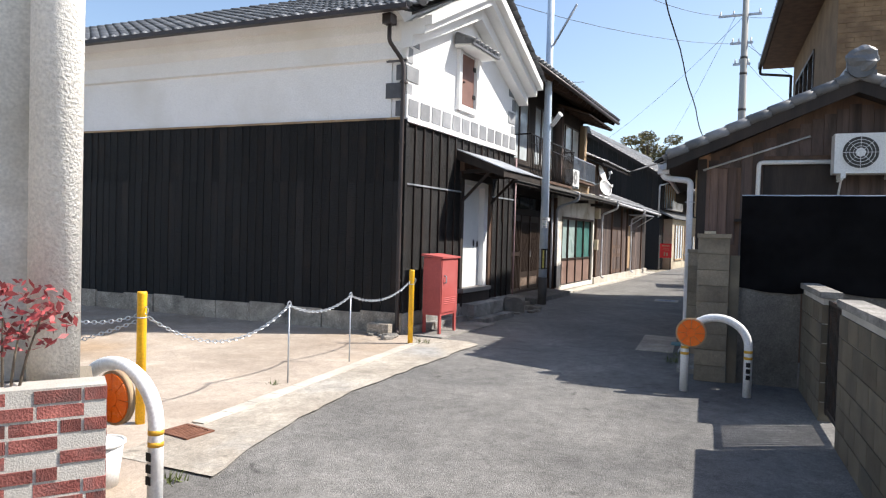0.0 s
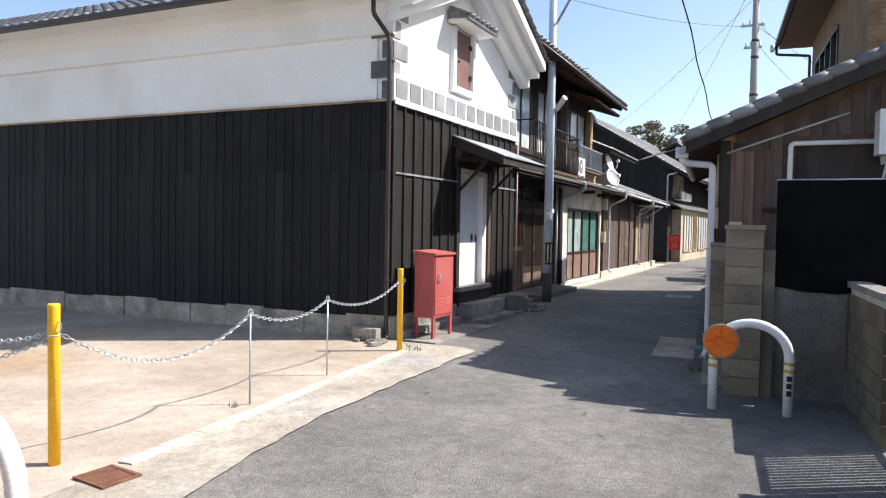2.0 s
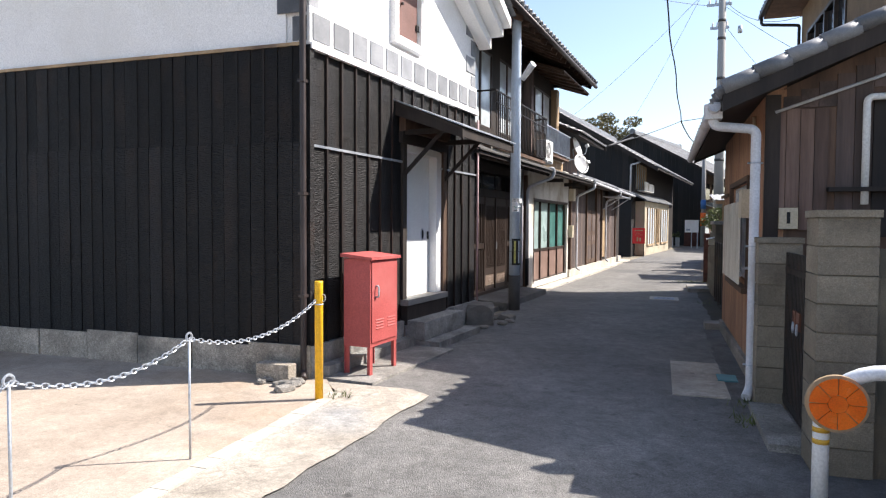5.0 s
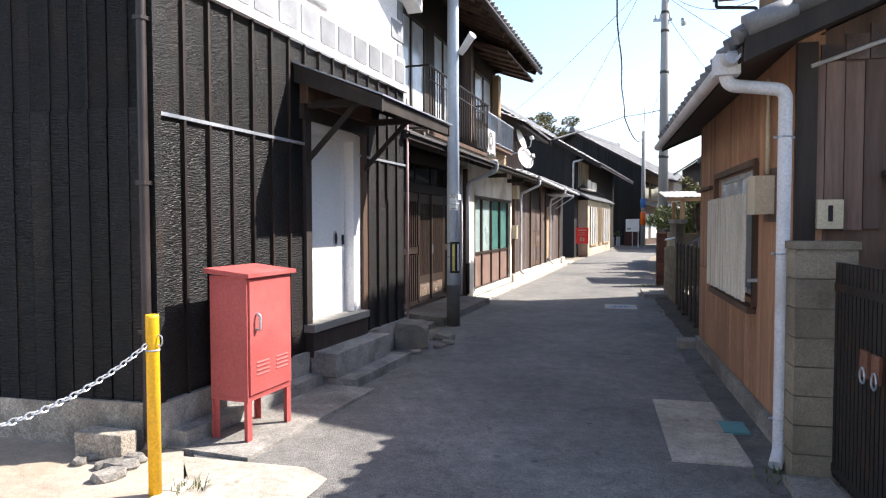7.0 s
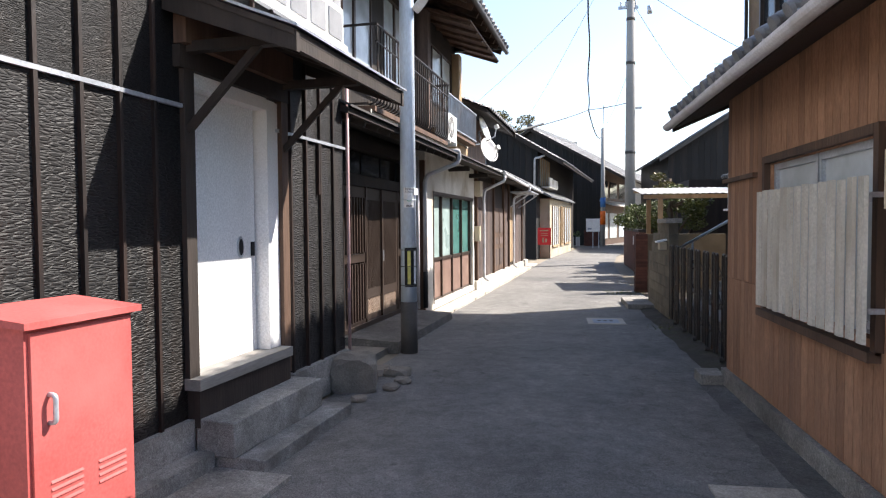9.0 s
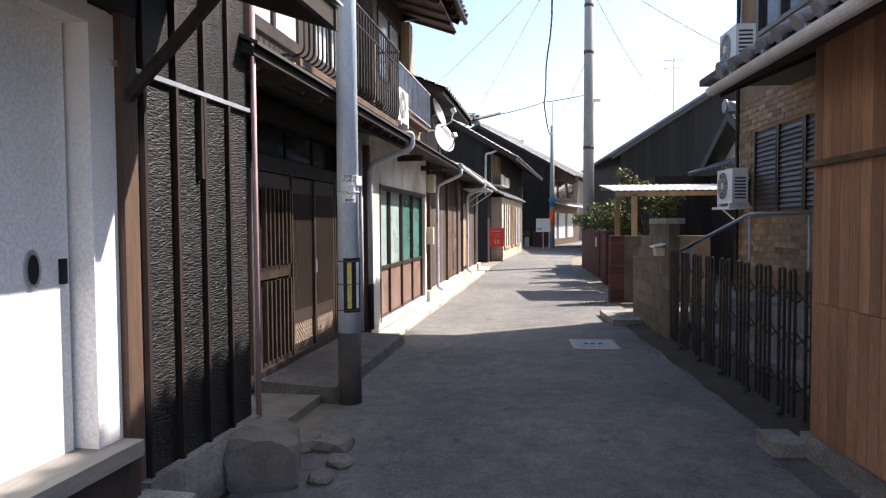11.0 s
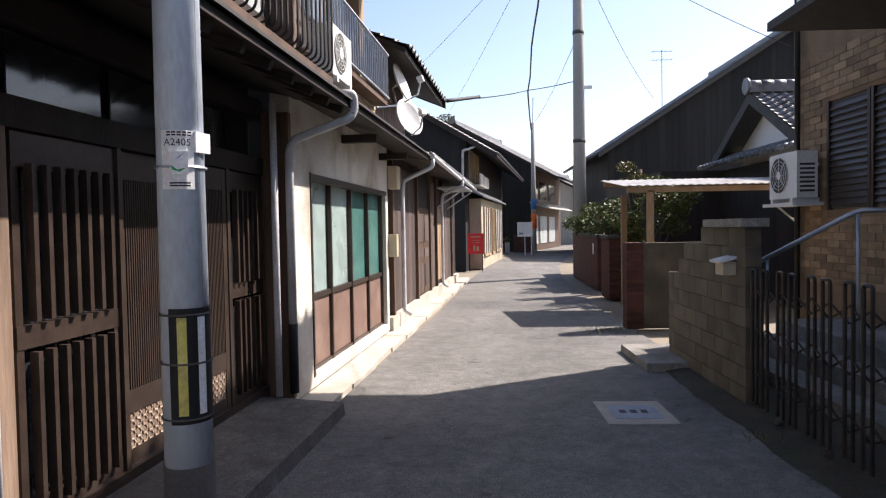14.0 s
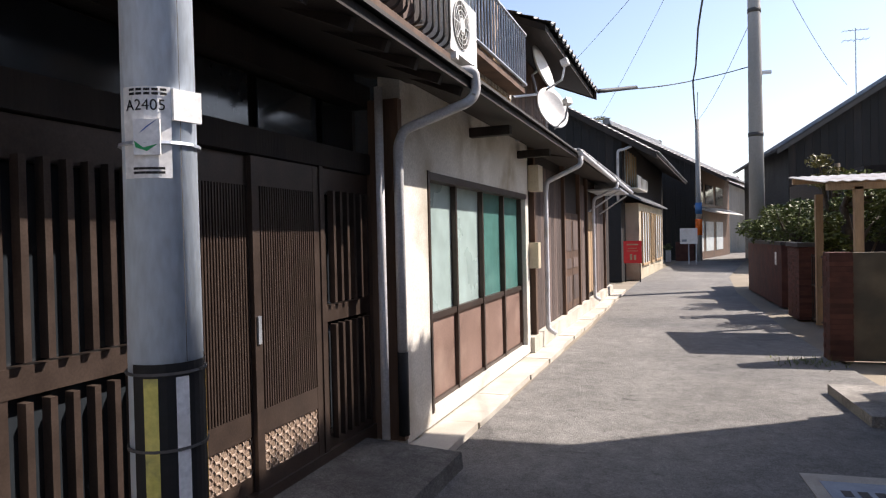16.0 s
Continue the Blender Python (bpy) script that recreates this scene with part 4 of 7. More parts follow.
def guard(m, span, dx):
    q = thing("barrier", m, "white steel hoop barrier with a round orange reflector", "barrier", "hoop barriers")
    bm = BM()
    arc = [(span / 2 - span / 2 * math.cos(t), 0, 0.55 + 0.31 * math.sin(t)) for t in (math.pi * k / 16 for k in range(17))]
    tube(bm, [(0, 0, 0)] + arc + [(span, 0, 0)], 0.045, 14)
    part("hoop", bm, M["white_paint"], q)
    for x in (0, span):
        for z in (0.42, 0.49):
            bm = BM()
            tube(bm, ((x, 0, z), (x, 0, z + 0.03)), 0.0465, 14)
            part("tape", bm, M["gold"], q, "gold reflective tape")
    bm = BM()
    for k in range(3):
        box(bm, span - 0.022, span + 0.022, -0.05, -0.046, 0.2 + k * 0.07, 0.25 + k * 0.07)
    part("marking", bm, M["black"], q, "small black maker's marks")
    disc = part("reflector", BM(), M["orange"], q, "orange reflector with eight segments")
    bm = BM()
    tube(bm, ((0, -0.055, 0), (0, -0.09, 0)), 0.165, 28)
    bm.transform(Matrix.Translation((dx, 0, 0.68)))
    part("rim", bm, M["wood_pale"], disc, "cream rim")
    bm = bmesh.new()
    for k in range(8):
        a0, a1 = 2 * math.pi * (k + 0.03) / 8, 2 * math.pi * (k + 0.97) / 8
        ring = [(0.055 * math.cos(a0), 0.055 * math.sin(a0))] + [(0.147 * math.cos(a0 + (a1 - a0) * i / 5), 0.147 * math.sin(a0 + (a1 - a0) * i / 5)) for i in range(6)] + [(0.055 * math.cos(a1), 0.055 * math.sin(a1))]
        prism(bm, ring, "y", -0.1, -0.085)
    tube(bm, ((0, -0.085, 0), (0, -0.104, 0)), 0.05, 20)
    bm.transform(Matrix.Translation((dx, 0, 0.68)))
    disc.data = mesh_of("reflector", bm, M["orange"])
    return q


guard(pose(4.2, -1.18, 0, 0, 0, 1), 0.66, 0.06)
guard(pose(0.67, -6.1, 0.0, 0, 0, -8), 0.76, 0.48)

# ---- street light pole ----
def light_pole():
    p = thing("street_pole", pose(0.55, 7.15, -0.09), "pale blue steel pole with number plate and striped band", "utility pole")
    bm = BM()
    tube(bm, ((0, 0, 0.75), (0, 0, 4.9), (0, 0, 9.2)), 0.108, 24, 0.08)
    part("shaft", bm, M["pole_blue"], p)
    bm = BM()
    tube(bm, ((0, 0, 0.0), (0, 0, 0.78)), 0.113, 24)
    part("base_sleeve", bm, M["rubber"], p, "dark grey base sleeve")
    band = BM()
    for k in range(18):
        t0, t1 = -1.86 + k * 0.19, -1.86 + (k + 1) * 0.19
        quad(band, *[(0.1085 * math.cos(a), 0.1085 * math.sin(a), z) for a, z in ((t0, 0.98), (t1, 0.98), (t1, 1.5), (t0, 1.5))])
    b = part("marker_band", band, M["black"], p, "black band with yellow and white bars")

    def strip(a0, a1, z0, z1, r, mtl, nm, lab=""):
        q = BM()
        n = 4
        for k in range(n):
            t0, t1 = a0 + (a1 - a0) * k / n, a0 + (a1 - a0) * (k + 1) / n
            quad(q, (r * math.cos(t0), r * math.sin(t0), z0), (r * math.cos(t1), r * math.sin(t1), z0), (r * math.cos(t1), r * math.sin(t1), z1), (r * math.cos(t0), r * math.sin(t0), z1))
        return part(nm, q, mtl, p if nm in ("plate", "seam") else b, lab)
    strip(-1.5, -1.12, 1.02, 1.46, 0.11, M["old_yellow"], "bar")
    strip(-0.68, -0.33, 1.02, 1.46, 0.11, M["white_paint"], "bar")
    strip(0.45, 0.8, 1.02, 1.46, 0.11, M["yellow"], "bar")
    plate = strip(-1.95, -0.6, 2.03, 2.29, 0.1065, M["white_paint"], "plate", "white number plate")
    strip(-0.36, -0.34, 1.5, 4.5, 0.1062, M["rubber"], "seam")

    def text_on(body, size, z, ang, r, mtl):
        cu = bpy.data.curves.new("writing", "FONT")
        cu.body, cu.size, cu.align_x, cu.extrude = body, size, "CENTER", 0.0008
        o = new("writing", cu)
        dg = bpy.context.evaluated_depsgraph_get()
        me = bpy.data.meshes.new_from_object(o.evaluated_get(dg))
        bpy.data.objects.remove(o)
        for v in me.vertices:
            a = ang + v.co.x / r
            zz = z + v.co.y
            v.co = (r * math.cos(a), r * math.sin(a), zz)
        me.materials.append(mtl)
        w = new("writing", me)
        w.parent = plate
        return w
    text_on("A2405", 0.044, 2.222, -1.27, 0.1078, M["black"])
    for z, w in ((2.265, 0.15), (2.042, 0.12)):
        q = BM()
        for k in range(5):
            a = -1.2 + (k - 2) * w / 4 / 0.108 * 0.6
            for dz in (0.0, 0.012):
                quad(q, *[(0.1078 * math.cos(a + s), 0.1078 * math.sin(a + s), z + dz + t) for s, t in ((-0.08, 0), (0.08, 0), (0.08, 0.007), (-0.08, 0.007))])
        part("small_writing", q, M["black"], plate)
    q = boxed(-0.036, 0.036, -0.008, 0.0, -0.05, 0.05, soft=0.003)
    card = part("emblem_card", q, M["white_paint"], plate, "small white card with a blue and green swirl", Matrix.Rotation(-1.2 + math.pi / 2, 4, "Z") @ Matrix.Translation((0, -0.1065, 2.145)))
    q = BM()
    prism(q, ((-0.02, 0.01), (0.03, 0.05), (0.0, 0.03)), "y", -0.0095, -0.0085)
    part("emblem_blue", q, mat("emblem_blue", (0.02, 0.1, 0.4), (0.03, 0.12, 0.45)), card)
    q = BM()
    prism(q, ((-0.035, -0.01), (-0.01, -0.03), (0.03, -0.02), (0.0, -0.04), (-0.03, -0.03)), "y", -0.0095, -0.0085)
    part("emblem_green", q, mat("emblem_green", (0.02, 0.3, 0.1), (0.03, 0.35, 0.12)), card)
    q = boxed(-0.045, 0.045, -0.012, 0.0, -0.045, 0.045, soft=0.004)
    part("tag", q, M["white_paint"], p, "bent white tag with a rust spot", Matrix.Rotation(-0.35 + math.pi / 2, 4, "Z") @ Matrix.Translation((0.02, -0.103, 2.24)))
    bm = BM()
    for z in (2.13, 1.0, 1.47, 1.25):
        bm = BM()
        tube(bm, [(0.11 * math.cos(a), 0.11 * math.sin(a), z) for a in (2 * math.pi * k / 20 for k in range(21))], 0.006, 4, caps=False)
        part("strap", bm, M["galv"] if z > 2 else M["rubber"], p, "steel strap")
    # lamp head
    bm = BM()
    tube(bm, ((0.07, 0, 4.62), (0.16, -0.02, 4.66)), 0.03, 8)
    lamp = part("lamp_arm", bm, M["galv"], p)
    bm = BM()
    tube(bm, ((0.12, -0.02, 4.6), (0.2, -0.05, 4.68), (0.32, -0.1, 4.83), (0.36, -0.12, 4.86)), 0.055, 12, 0.07)
    part("lamp_head", bm, M["white_paint"], lamp, "white street lamp head tilted upwards")
    # stay arm
    bm = BM()
    tube(bm, ((0, 0, 6.6), (0.1, -0.05, 6.6), (0.75, -0.5, 7.4)), 0.03, 8)
    part("stay_arm", bm, M["galv"], p)


light_pole()

# ---- lattice house ----
def slats(parent, mtl, u, v0, v1, z0, z1, n, w, depth, name="slat"):
    me = mesh_of(name, boxed(-depth / 2, depth / 2, -w / 2, w / 2, 0, 1, soft=0.003), mtl)
    for i in range(n):
        piece(name, me, parent, (u, v0 + (v1 - v0) * (i + 0.5) / n, z0), (1, 1, z1 - z0))


def house2():
    h = thing("lattice_house", F2, "old two-storey wooden house with dark upper floor and tiled eaves", "house", kind="structure")
    bm = BM()
    wall_holes(bm, "u", -0.56, 3.95, 0.05, 3.3, -0.2, 0.0, ((0.02, 3.78, 0.18, 2.33),))
    part("wall", bm, M["old_plaster"], h, "stained whitish plaster wall")
    bm = BM()
    box(bm, -0.5, -0.42, -5.7, -0.56, 0.1, 3.5)
    box(bm, -4.0, -0.5, -5.75, -5.6, 0.0, 6.2)
    part("wall", bm, M["wood_dark"], h, "dark board wall")
    # ground floor posts, header and transoms
    for v, w, mt in ((-4.15, 0.16, "wood_dark"), (-3.88, 0.1, "plank_pale"), (-2.92, 0.04, "bronze"), (-1.41, 0.05, "bronze"), (-0.6, 0.1, "wood_brown")):
        part("post", boxed(-0.4, -0.25, v - w / 2, v + w / 2, 0.1, 3.1 if w > 0.1 else 2.29, soft=0.006), M[mt], h)
    bm = BM()
    tube(bm, ((-0.24, -3.96, 0.05), (-0.24, -3.96, 2.35)), 0.014, 8)
    part("thin_pipe", bm, M["pvc_pale"], h, "thin pale conduit beside the post")
    part("post", boxed(-0.26, 0.012, -0.64, -0.565, 0.1, 2.9, soft=0.006), M["wood_brown"], h)
    part("header", boxed(-0.42, -0.24, -4.2, -0.66, 2.29, 2.45, soft=0.008), M["wood_dark"], h, "dark timber header")
    part("header", boxed(-0.42, -0.26, -4.2, -0.58, 2.84, 3.02, soft=0.008), M["wood_dark"], h)
    for v0, v1 in ((-3.7, -2.95), (-2.85, -2.1), (-2.0, -1.3), (-1.2, -0.75)):
        part("transom_pane", boxed(-0.36, -0.345, v0, v1, 2.48, 2.8), M["pane_dark"], h, "dim transom pane")
    bm = boxed(-0.36, -0.24, -4.2, -0.6, 0.1, 0.23, soft=0.006)
    part("sill", bm, M["bronze"], h)
    # upper floor
    bm = BM()
    wall_holes(bm, "u", -5.6, 2.4, 3.3, 6.2, -0.25, -0.1, ((-4.4, -3.0, 3.7, 5.3), (-2.5, -0.75, 3.7, 5.35), (-0.4, 2.0, 4.15, 5.3)))
    part("wall", bm, M["wood_dark"], h, "dark upper wall boards")
    me = mesh_of("board", boxed(0, 0.015, 0.004, 0.156, 0, 1, soft=0.003), M["plank_grey"])
    for i in range(7):
        piece("board", me, h, (-0.1, -5.6 + i * 0.16, 3.3), (1, 1, 2.6))
    part("post", boxed(-0.12, 0.02, -4.5, -4.38, 3.3, 5.6, soft=0.006), M["wood_brown"], h)
    part("post", boxed(-0.12, 0.06, 2.05, 2.35, 3.5, 5.5, soft=0.006), M["wood_pale"], h, "ochre boarded corner post")
    part("post", boxed(-0.12, 0.12, -0.72, -0.5, 3.3, 5.6, soft=0.006), M["plank_grey"], h)
    for v0, v1, z0, z1, panes in ((-4.35, -3.0, 3.7, 5.3, 2), (-2.5, -0.78, 3.7, 5.35, 3), (-0.38, 2.0, 4.15, 5.3, 3)):
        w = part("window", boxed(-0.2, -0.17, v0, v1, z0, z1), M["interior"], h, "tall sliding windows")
        for k in range(panes):
            a, b = v0 + (v1 - v0) * k / panes, v0 + (v1 - v0) * (k + 1) / panes
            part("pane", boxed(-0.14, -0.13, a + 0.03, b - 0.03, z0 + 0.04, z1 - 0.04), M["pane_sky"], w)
            bm = BM()
            for c in (a + 0.015, b - 0.015):
                box(bm, -0.15, -0.1, c - 0.015, c + 0.015, z0, z1)
            box(bm, -0.148, -0.102, a + 0.03, b - 0.03, z0, z0 + 0.04)
            box(bm, -0.148, -0.102, a + 0.03, b - 0.03, z1 - 0.04, z1)
            part("window_frame", bm, M["bronze"], w)
    # ochre panel below the second balcony
    part("apron_panel", boxed(-0.1, 0.2, -0.5, 2.3, 3.1, 3.5, soft=0.006), M["wood_pale"], h, "peeling ochre board panel")
    bm = BM()
    for i in range(22):
        box(bm, 0.2, 0.215, -0.45 + i * 0.125, -0.36 + i * 0.125, 3.42, 3.52)
    part("lace_trim", bm, M["edging"], h, "row of small pale trim blocks")
    # main roof
    sl = Vector((-4.0, 0, 1.9))
    o = roof_part(h, (1.02, -5.9, 5.72), (0, 1, 0), sl, 8.6, sl.length)
    bm = BM()
    prism(bm, ((1.0, 5.62), (1.0, 5.7), (-3.0, 7.6), (-3.0, 7.5)), "y", -5.85, 2.65)
    part("soffit", bm, M["wood_brown"], h, "brown board soffit")
    me = mesh_of("rafter", boxed(-0.0, 1.2, -0.03, 0.03, -0.1, 0.0), M["wood_brown"])
    for i in range(19):
        piece("rafter", me, h, (-0.12, -5.6 + i * 0.45, 6.14), (1, 1, 1), (0, math.atan(1.9 / 4), 0))
    bm = BM()
    tube(bm, ((1.04, -5.9, 5.62), (1.04, 2.7, 5.62)), 0.05, 8)
    part("gutter", bm, M["pvc_brown"], h)
    o = roof_part(h, (-6.98, 2.7, 5.72), (0, -1, 0), (4.0, 0, 1.9), 8.6, sl.length, caps=False)
    ridge_part(h, (-2.98, -5.9, 7.62), (-2.98, 2.7, 7.62), 0.15)
    bm = BM()
    prism(bm, ((-7.0, 5.6), (1.0, 5.62), (-3.0, 7.5)), "y", 2.3, 2.4)
    box(bm, -7, -0.25, 2.3, 2.4, 0, 5.7)
    part("wall", bm, M["char"], h, "black gable end")
    # wooden awning over the second window
    bm = BM()
    prism(bm, ((-0.1, 5.72), (0.88, 5.38), (0.88, 5.42), (-0.1, 5.77)), "y", -0.55, 2.55)
    part("awning", bm, M["wood_brown"], h, "brown plank awning")
    me = mesh_of("batten", boxed(0, 1.03, -0.02, 0.02, -0.05, 0.0), M["wood_brown"])
    for i in range(6):
        piece("batten", me, h, (-0.1, -0.45 + i * 0.58, 5.715), (1, 1, 1), (0, math.atan(0.34 / 0.98), 0))
    # lower roof
    bm = BM()
    prism(bm, ((0.66, 2.985), (0.66, 3.01), (-0.12, 3.36), (-0.12, 3.33)), "y", -5.72, -0.4)
    part("lower_roof", bm, M["rubber"], h, "thin dark sheet roof")
    bm = BM()
    for i in range(60):
        box(bm, 0.38, 0.395, -4.4 + i * 0.065, -4.36 + i * 0.065, 3.12, 3.19)
    part("lace_trim", bm, M["edging"], h, "serrated trim board under the balcony")
    bm = BM()
    prism(bm, ((0.62, 2.92), (0.62, 2.98), (-0.1, 3.32), (-0.45, 3.32), (-0.45, 3.17)), "y", -5.7, -0.42)
    part("soffit", bm, M["wood_dark"], h, "dark lower eaves")
    me = mesh_of("rafter", boxed(-1.0, 0.0, -0.025, 0.025, -0.07, 0.0), M["wood_dark"])
    for i in range(12):
        piece("rafter", me, h, (0.58, -5.5 + i * 0.44, 2.92), (1, 1, 1), (0, 0.4, 0))
    bm = BM()
    prism(bm, ((0.64, 3.015), (0.64, 3.04), (-0.1, 3.31), (-0.1, 3.28)), "y", -0.4, 4.82)
    part("lower_roof", bm, M["rubber"], h, "thin dark sheet roof")
    bm = BM()
    prism(bm, ((0.6, 2.95), (0.6, 3.01), (-0.1, 3.27), (-0.1, 3.11)), "y", -0.4, 4.8)
    part("soffit", bm, M["wood_dark"], h)
    for v in (1.3, 3.4):
        part("eave_bracket", boxed(0.0, 0.45, v - 0.05, v + 0.05, 2.84, 2.94), M["wood_dark"], h)
    # gutters and down pipes
    bm = BM()
    tube(bm, bend(((0.5, -0.7, 3.04), (0.66, -0.6, 3.06), (0.66, -0.56, 2.9), (0.62, -0.6, 2.82), (0.1, -0.72, 2.62), (0.05, -0.73, 2.5), (0.05, -0.73, 0.85)), 0.05), 0.04, 10)
    part("down_pipe", bm, M["pvc"], h, "grey down pipe with a long bend")
    bm = BM()
    tube(bm, ((0.05, -0.73, 0.85), (0.05, -0.73, 0.18)), 0.045, 10)
    part("pipe_sleeve", bm, M["black"], h, "black sleeve at the foot")
    bm = BM()
    tube(bm, ((-0.06, -0.84, 0.17), (-0.06, -0.84, 2.95)), 0.035, 8)
    part("down_pipe", bm, M["pvc_pale"], h, "second pale pipe")
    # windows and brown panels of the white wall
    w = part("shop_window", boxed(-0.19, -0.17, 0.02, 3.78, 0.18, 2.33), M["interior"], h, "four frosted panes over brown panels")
    for k in range(4):
        a, b = 0.04 + k * 0.935, 0.04 + (k + 1) * 0.935 - 0.03
        part("pane", boxed(-0.13, -0.12, a, b, 1.04, 2.29), M["frost_pale" if k < 2 else "frost_green"], w, "frosted pale pane" if k < 2 else "sea-green pane")
        part("panel", boxed(-0.12, -0.1, a, b, 0.21, 0.98, soft=0.006), M["panel_brown"], w, "faded brown lower panel")
        bm = BM()
        box(bm, -0.14, -0.06, b - 0.012, b + 0.03, 0.18, 2.33)
        box(bm, -0.138, -0.07, a, b - 0.012, 0.98, 1.04)
        box(bm, -0.138, -0.07, a, b - 0.012, 0.16, 0.22)
        part("window_frame", bm, M["bronze"], w)
    bm = BM()
    box(bm, -0.16, 0.012, 0.0, 0.04, 0.16, 2.37)
    box(bm, -0.16, 0.014, 0.04, 3.8, 2.29, 2.36)
    part("window_frame", bm, M["bronze"], w)
    return h


house2()


def lattice_screen(v0, v1, label):
    d = thing("lattice_screen", F2 @ pose(0, 0, -0.12), label, "lattice panel", "lattice panels")
    part("back", boxed(-0.36, -0.34, v0, v1, 0.34, 2.4), M["pane_dark"], d, "dark ribbed glass behind the slats")
    for z0, z1 in ((0.34, 0.46), (1.28, 1.4), (2.22, 2.4)):
        part("cross_rail", boxed(-0.33, -0.27, v0, v1, z0, z1, soft=0.004), M["bronze"], d)
    for v in (v0 + 0.025, v1 - 0.025):
        part("stile", boxed(-0.325, -0.275, v - 0.025, v + 0.025, 0.46, 2.22, soft=0.004), M["bronze"], d)
    n = max(5, round((v1 - v0) / 0.115))
    slats(d, M["bronze"], -0.25, v0 + 0.05, v1 - 0.05, 0.42, 1.26, n, 0.032, 0.05)
    slats(d, M["bronze"], -0.25, v0 + 0.05, v1 - 0.05, 1.42, 2.24, n, 0.032, 0.05)


lattice_screen(-3.78, -2.94, "dark bronze window lattice in two tiers")


def lattice_door(v0, v1, u):
    d = thing("door_2", F2 @ pose(0, 0, -0.12), "dark bronze sliding door with fine vertical bars and patterned base", "door", "sliding doors", "structure")
    part("glass", boxed(u - 0.03, u - 0.02, v0 + 0.05, v1 - 0.05, 0.84, 2.3), M["pane_dark"], d)
    bm = BM()
    for v in (v0, v1 - 0.07):
        box(bm, u - 0.03, u + 0.01, v, v + 0.07, 0.34, 2.4)
    for z0, z1 in ((0.34, 0.45), (0.69, 0.84), (2.22, 2.4)):
        box(bm, u - 0.028, u + 0.008, v0 + 0.07, v1 - 0.07, z0, z1)
    part("door_frame", bm, M["bronze"], d)
    part("base_panel", boxed(u - 0.02, u - 0.005, v0 + 0.07, v1 - 0.07, 0.45, 0.69), M["pattern_tan"], d, "carved tan base panel")
    bm = BM()
    w = v1 - v0 - 0.14
    for i in range(9):
        for j in range(4):
            y, z = v0 + 0.07 + w * (i + 0.5) / 9, 0.45 + 0.24 * (j + 0.5) / 4
            r = w / 20
            tube(bm, [(u - 0.002, y + r * math.cos(t), z + r * math.sin(t)) for t in (2 * math.pi * k / 6 for k in range(7))], 0.006, 4, caps=False)
    part("base_carving", bm, M["plank_carved"], d, "hexagon lattice carving")
    slats(d, M["bronze"], u, v0 + 0.08, v1 - 0.08, 0.84, 2.22, 24, 0.012, 0.02, "bar")
    part("handle", boxed(u + 0.01, u + 0.022, v1 - 0.055 if u < -0.29 else v0 + 0.02, v1 - 0.025 if u < -0.29 else v0 + 0.05, 1.25, 1.42, soft=0.003), M["galv"], d, "small steel pull")


lattice_door(-2.9, -2.14, -0.3)
lattice_door(-2.2, -1.44, -0.27)
lattice_screen(-1.38, -0.66, "dark bronze lattice panel beside the sliding doors")


def balcony(v0, v1, z0, z1, u, mtl, n, curved, label):
    b = thing("balcony_rail", F2, label, "balcony", "balcony rails")
    bm = BM()
    tube(bm, ((-0.1, v0, z1), (u, v0, z1), (u, v1, z1), (-0.1, v1, z1)), 0.02, 6)
    part("top_rail", bm, mtl, b)
    bm = BM()
    tube(bm, ((-0.1, v0, z0), (u - 0.12 * curved, v0, z0), (u - 0.12 * curved, v1, z0), (-0.1, v1, z0)), 0.016, 6)
    if curved:
        tube(bm, ((u, v0, z1 - 0.22), (u, v1, z1 - 0.22)), 0.012, 6)
    part("bottom_rail", bm, mtl, b)
    q = BM()
    tube(q, bend(((0, 0, z1), (0, 0, z0 + 0.02), (-0.14, 0, z0)), 0.08, 4) if curved else ((0, 0, z0), (0, 0, z1)), 0.011, 5)
    me = mesh_of("baluster", q, mtl)
    for i in range(n):
        piece("baluster", me, b, (u, v0 + (v1 - v0) * (i + 0.5) / n, 0))
    part("floor_beam", boxed(-0.1, u - 0.02, v0, v1, z0 - 0.1, z0 - 0.03), M["wood_brown"], b, "reddish balcony beam")


balcony(-4.35, -0.5, 3.27, 4.27, 0.45, M["dark_metal"], 32, 1, "black iron balcony railing with bars curled at the foot")
balcony(-0.42, 2.2, 3.56, 4.15, 0.42, M["galv"], 26, 0, "grey metal window railing with straight bars")


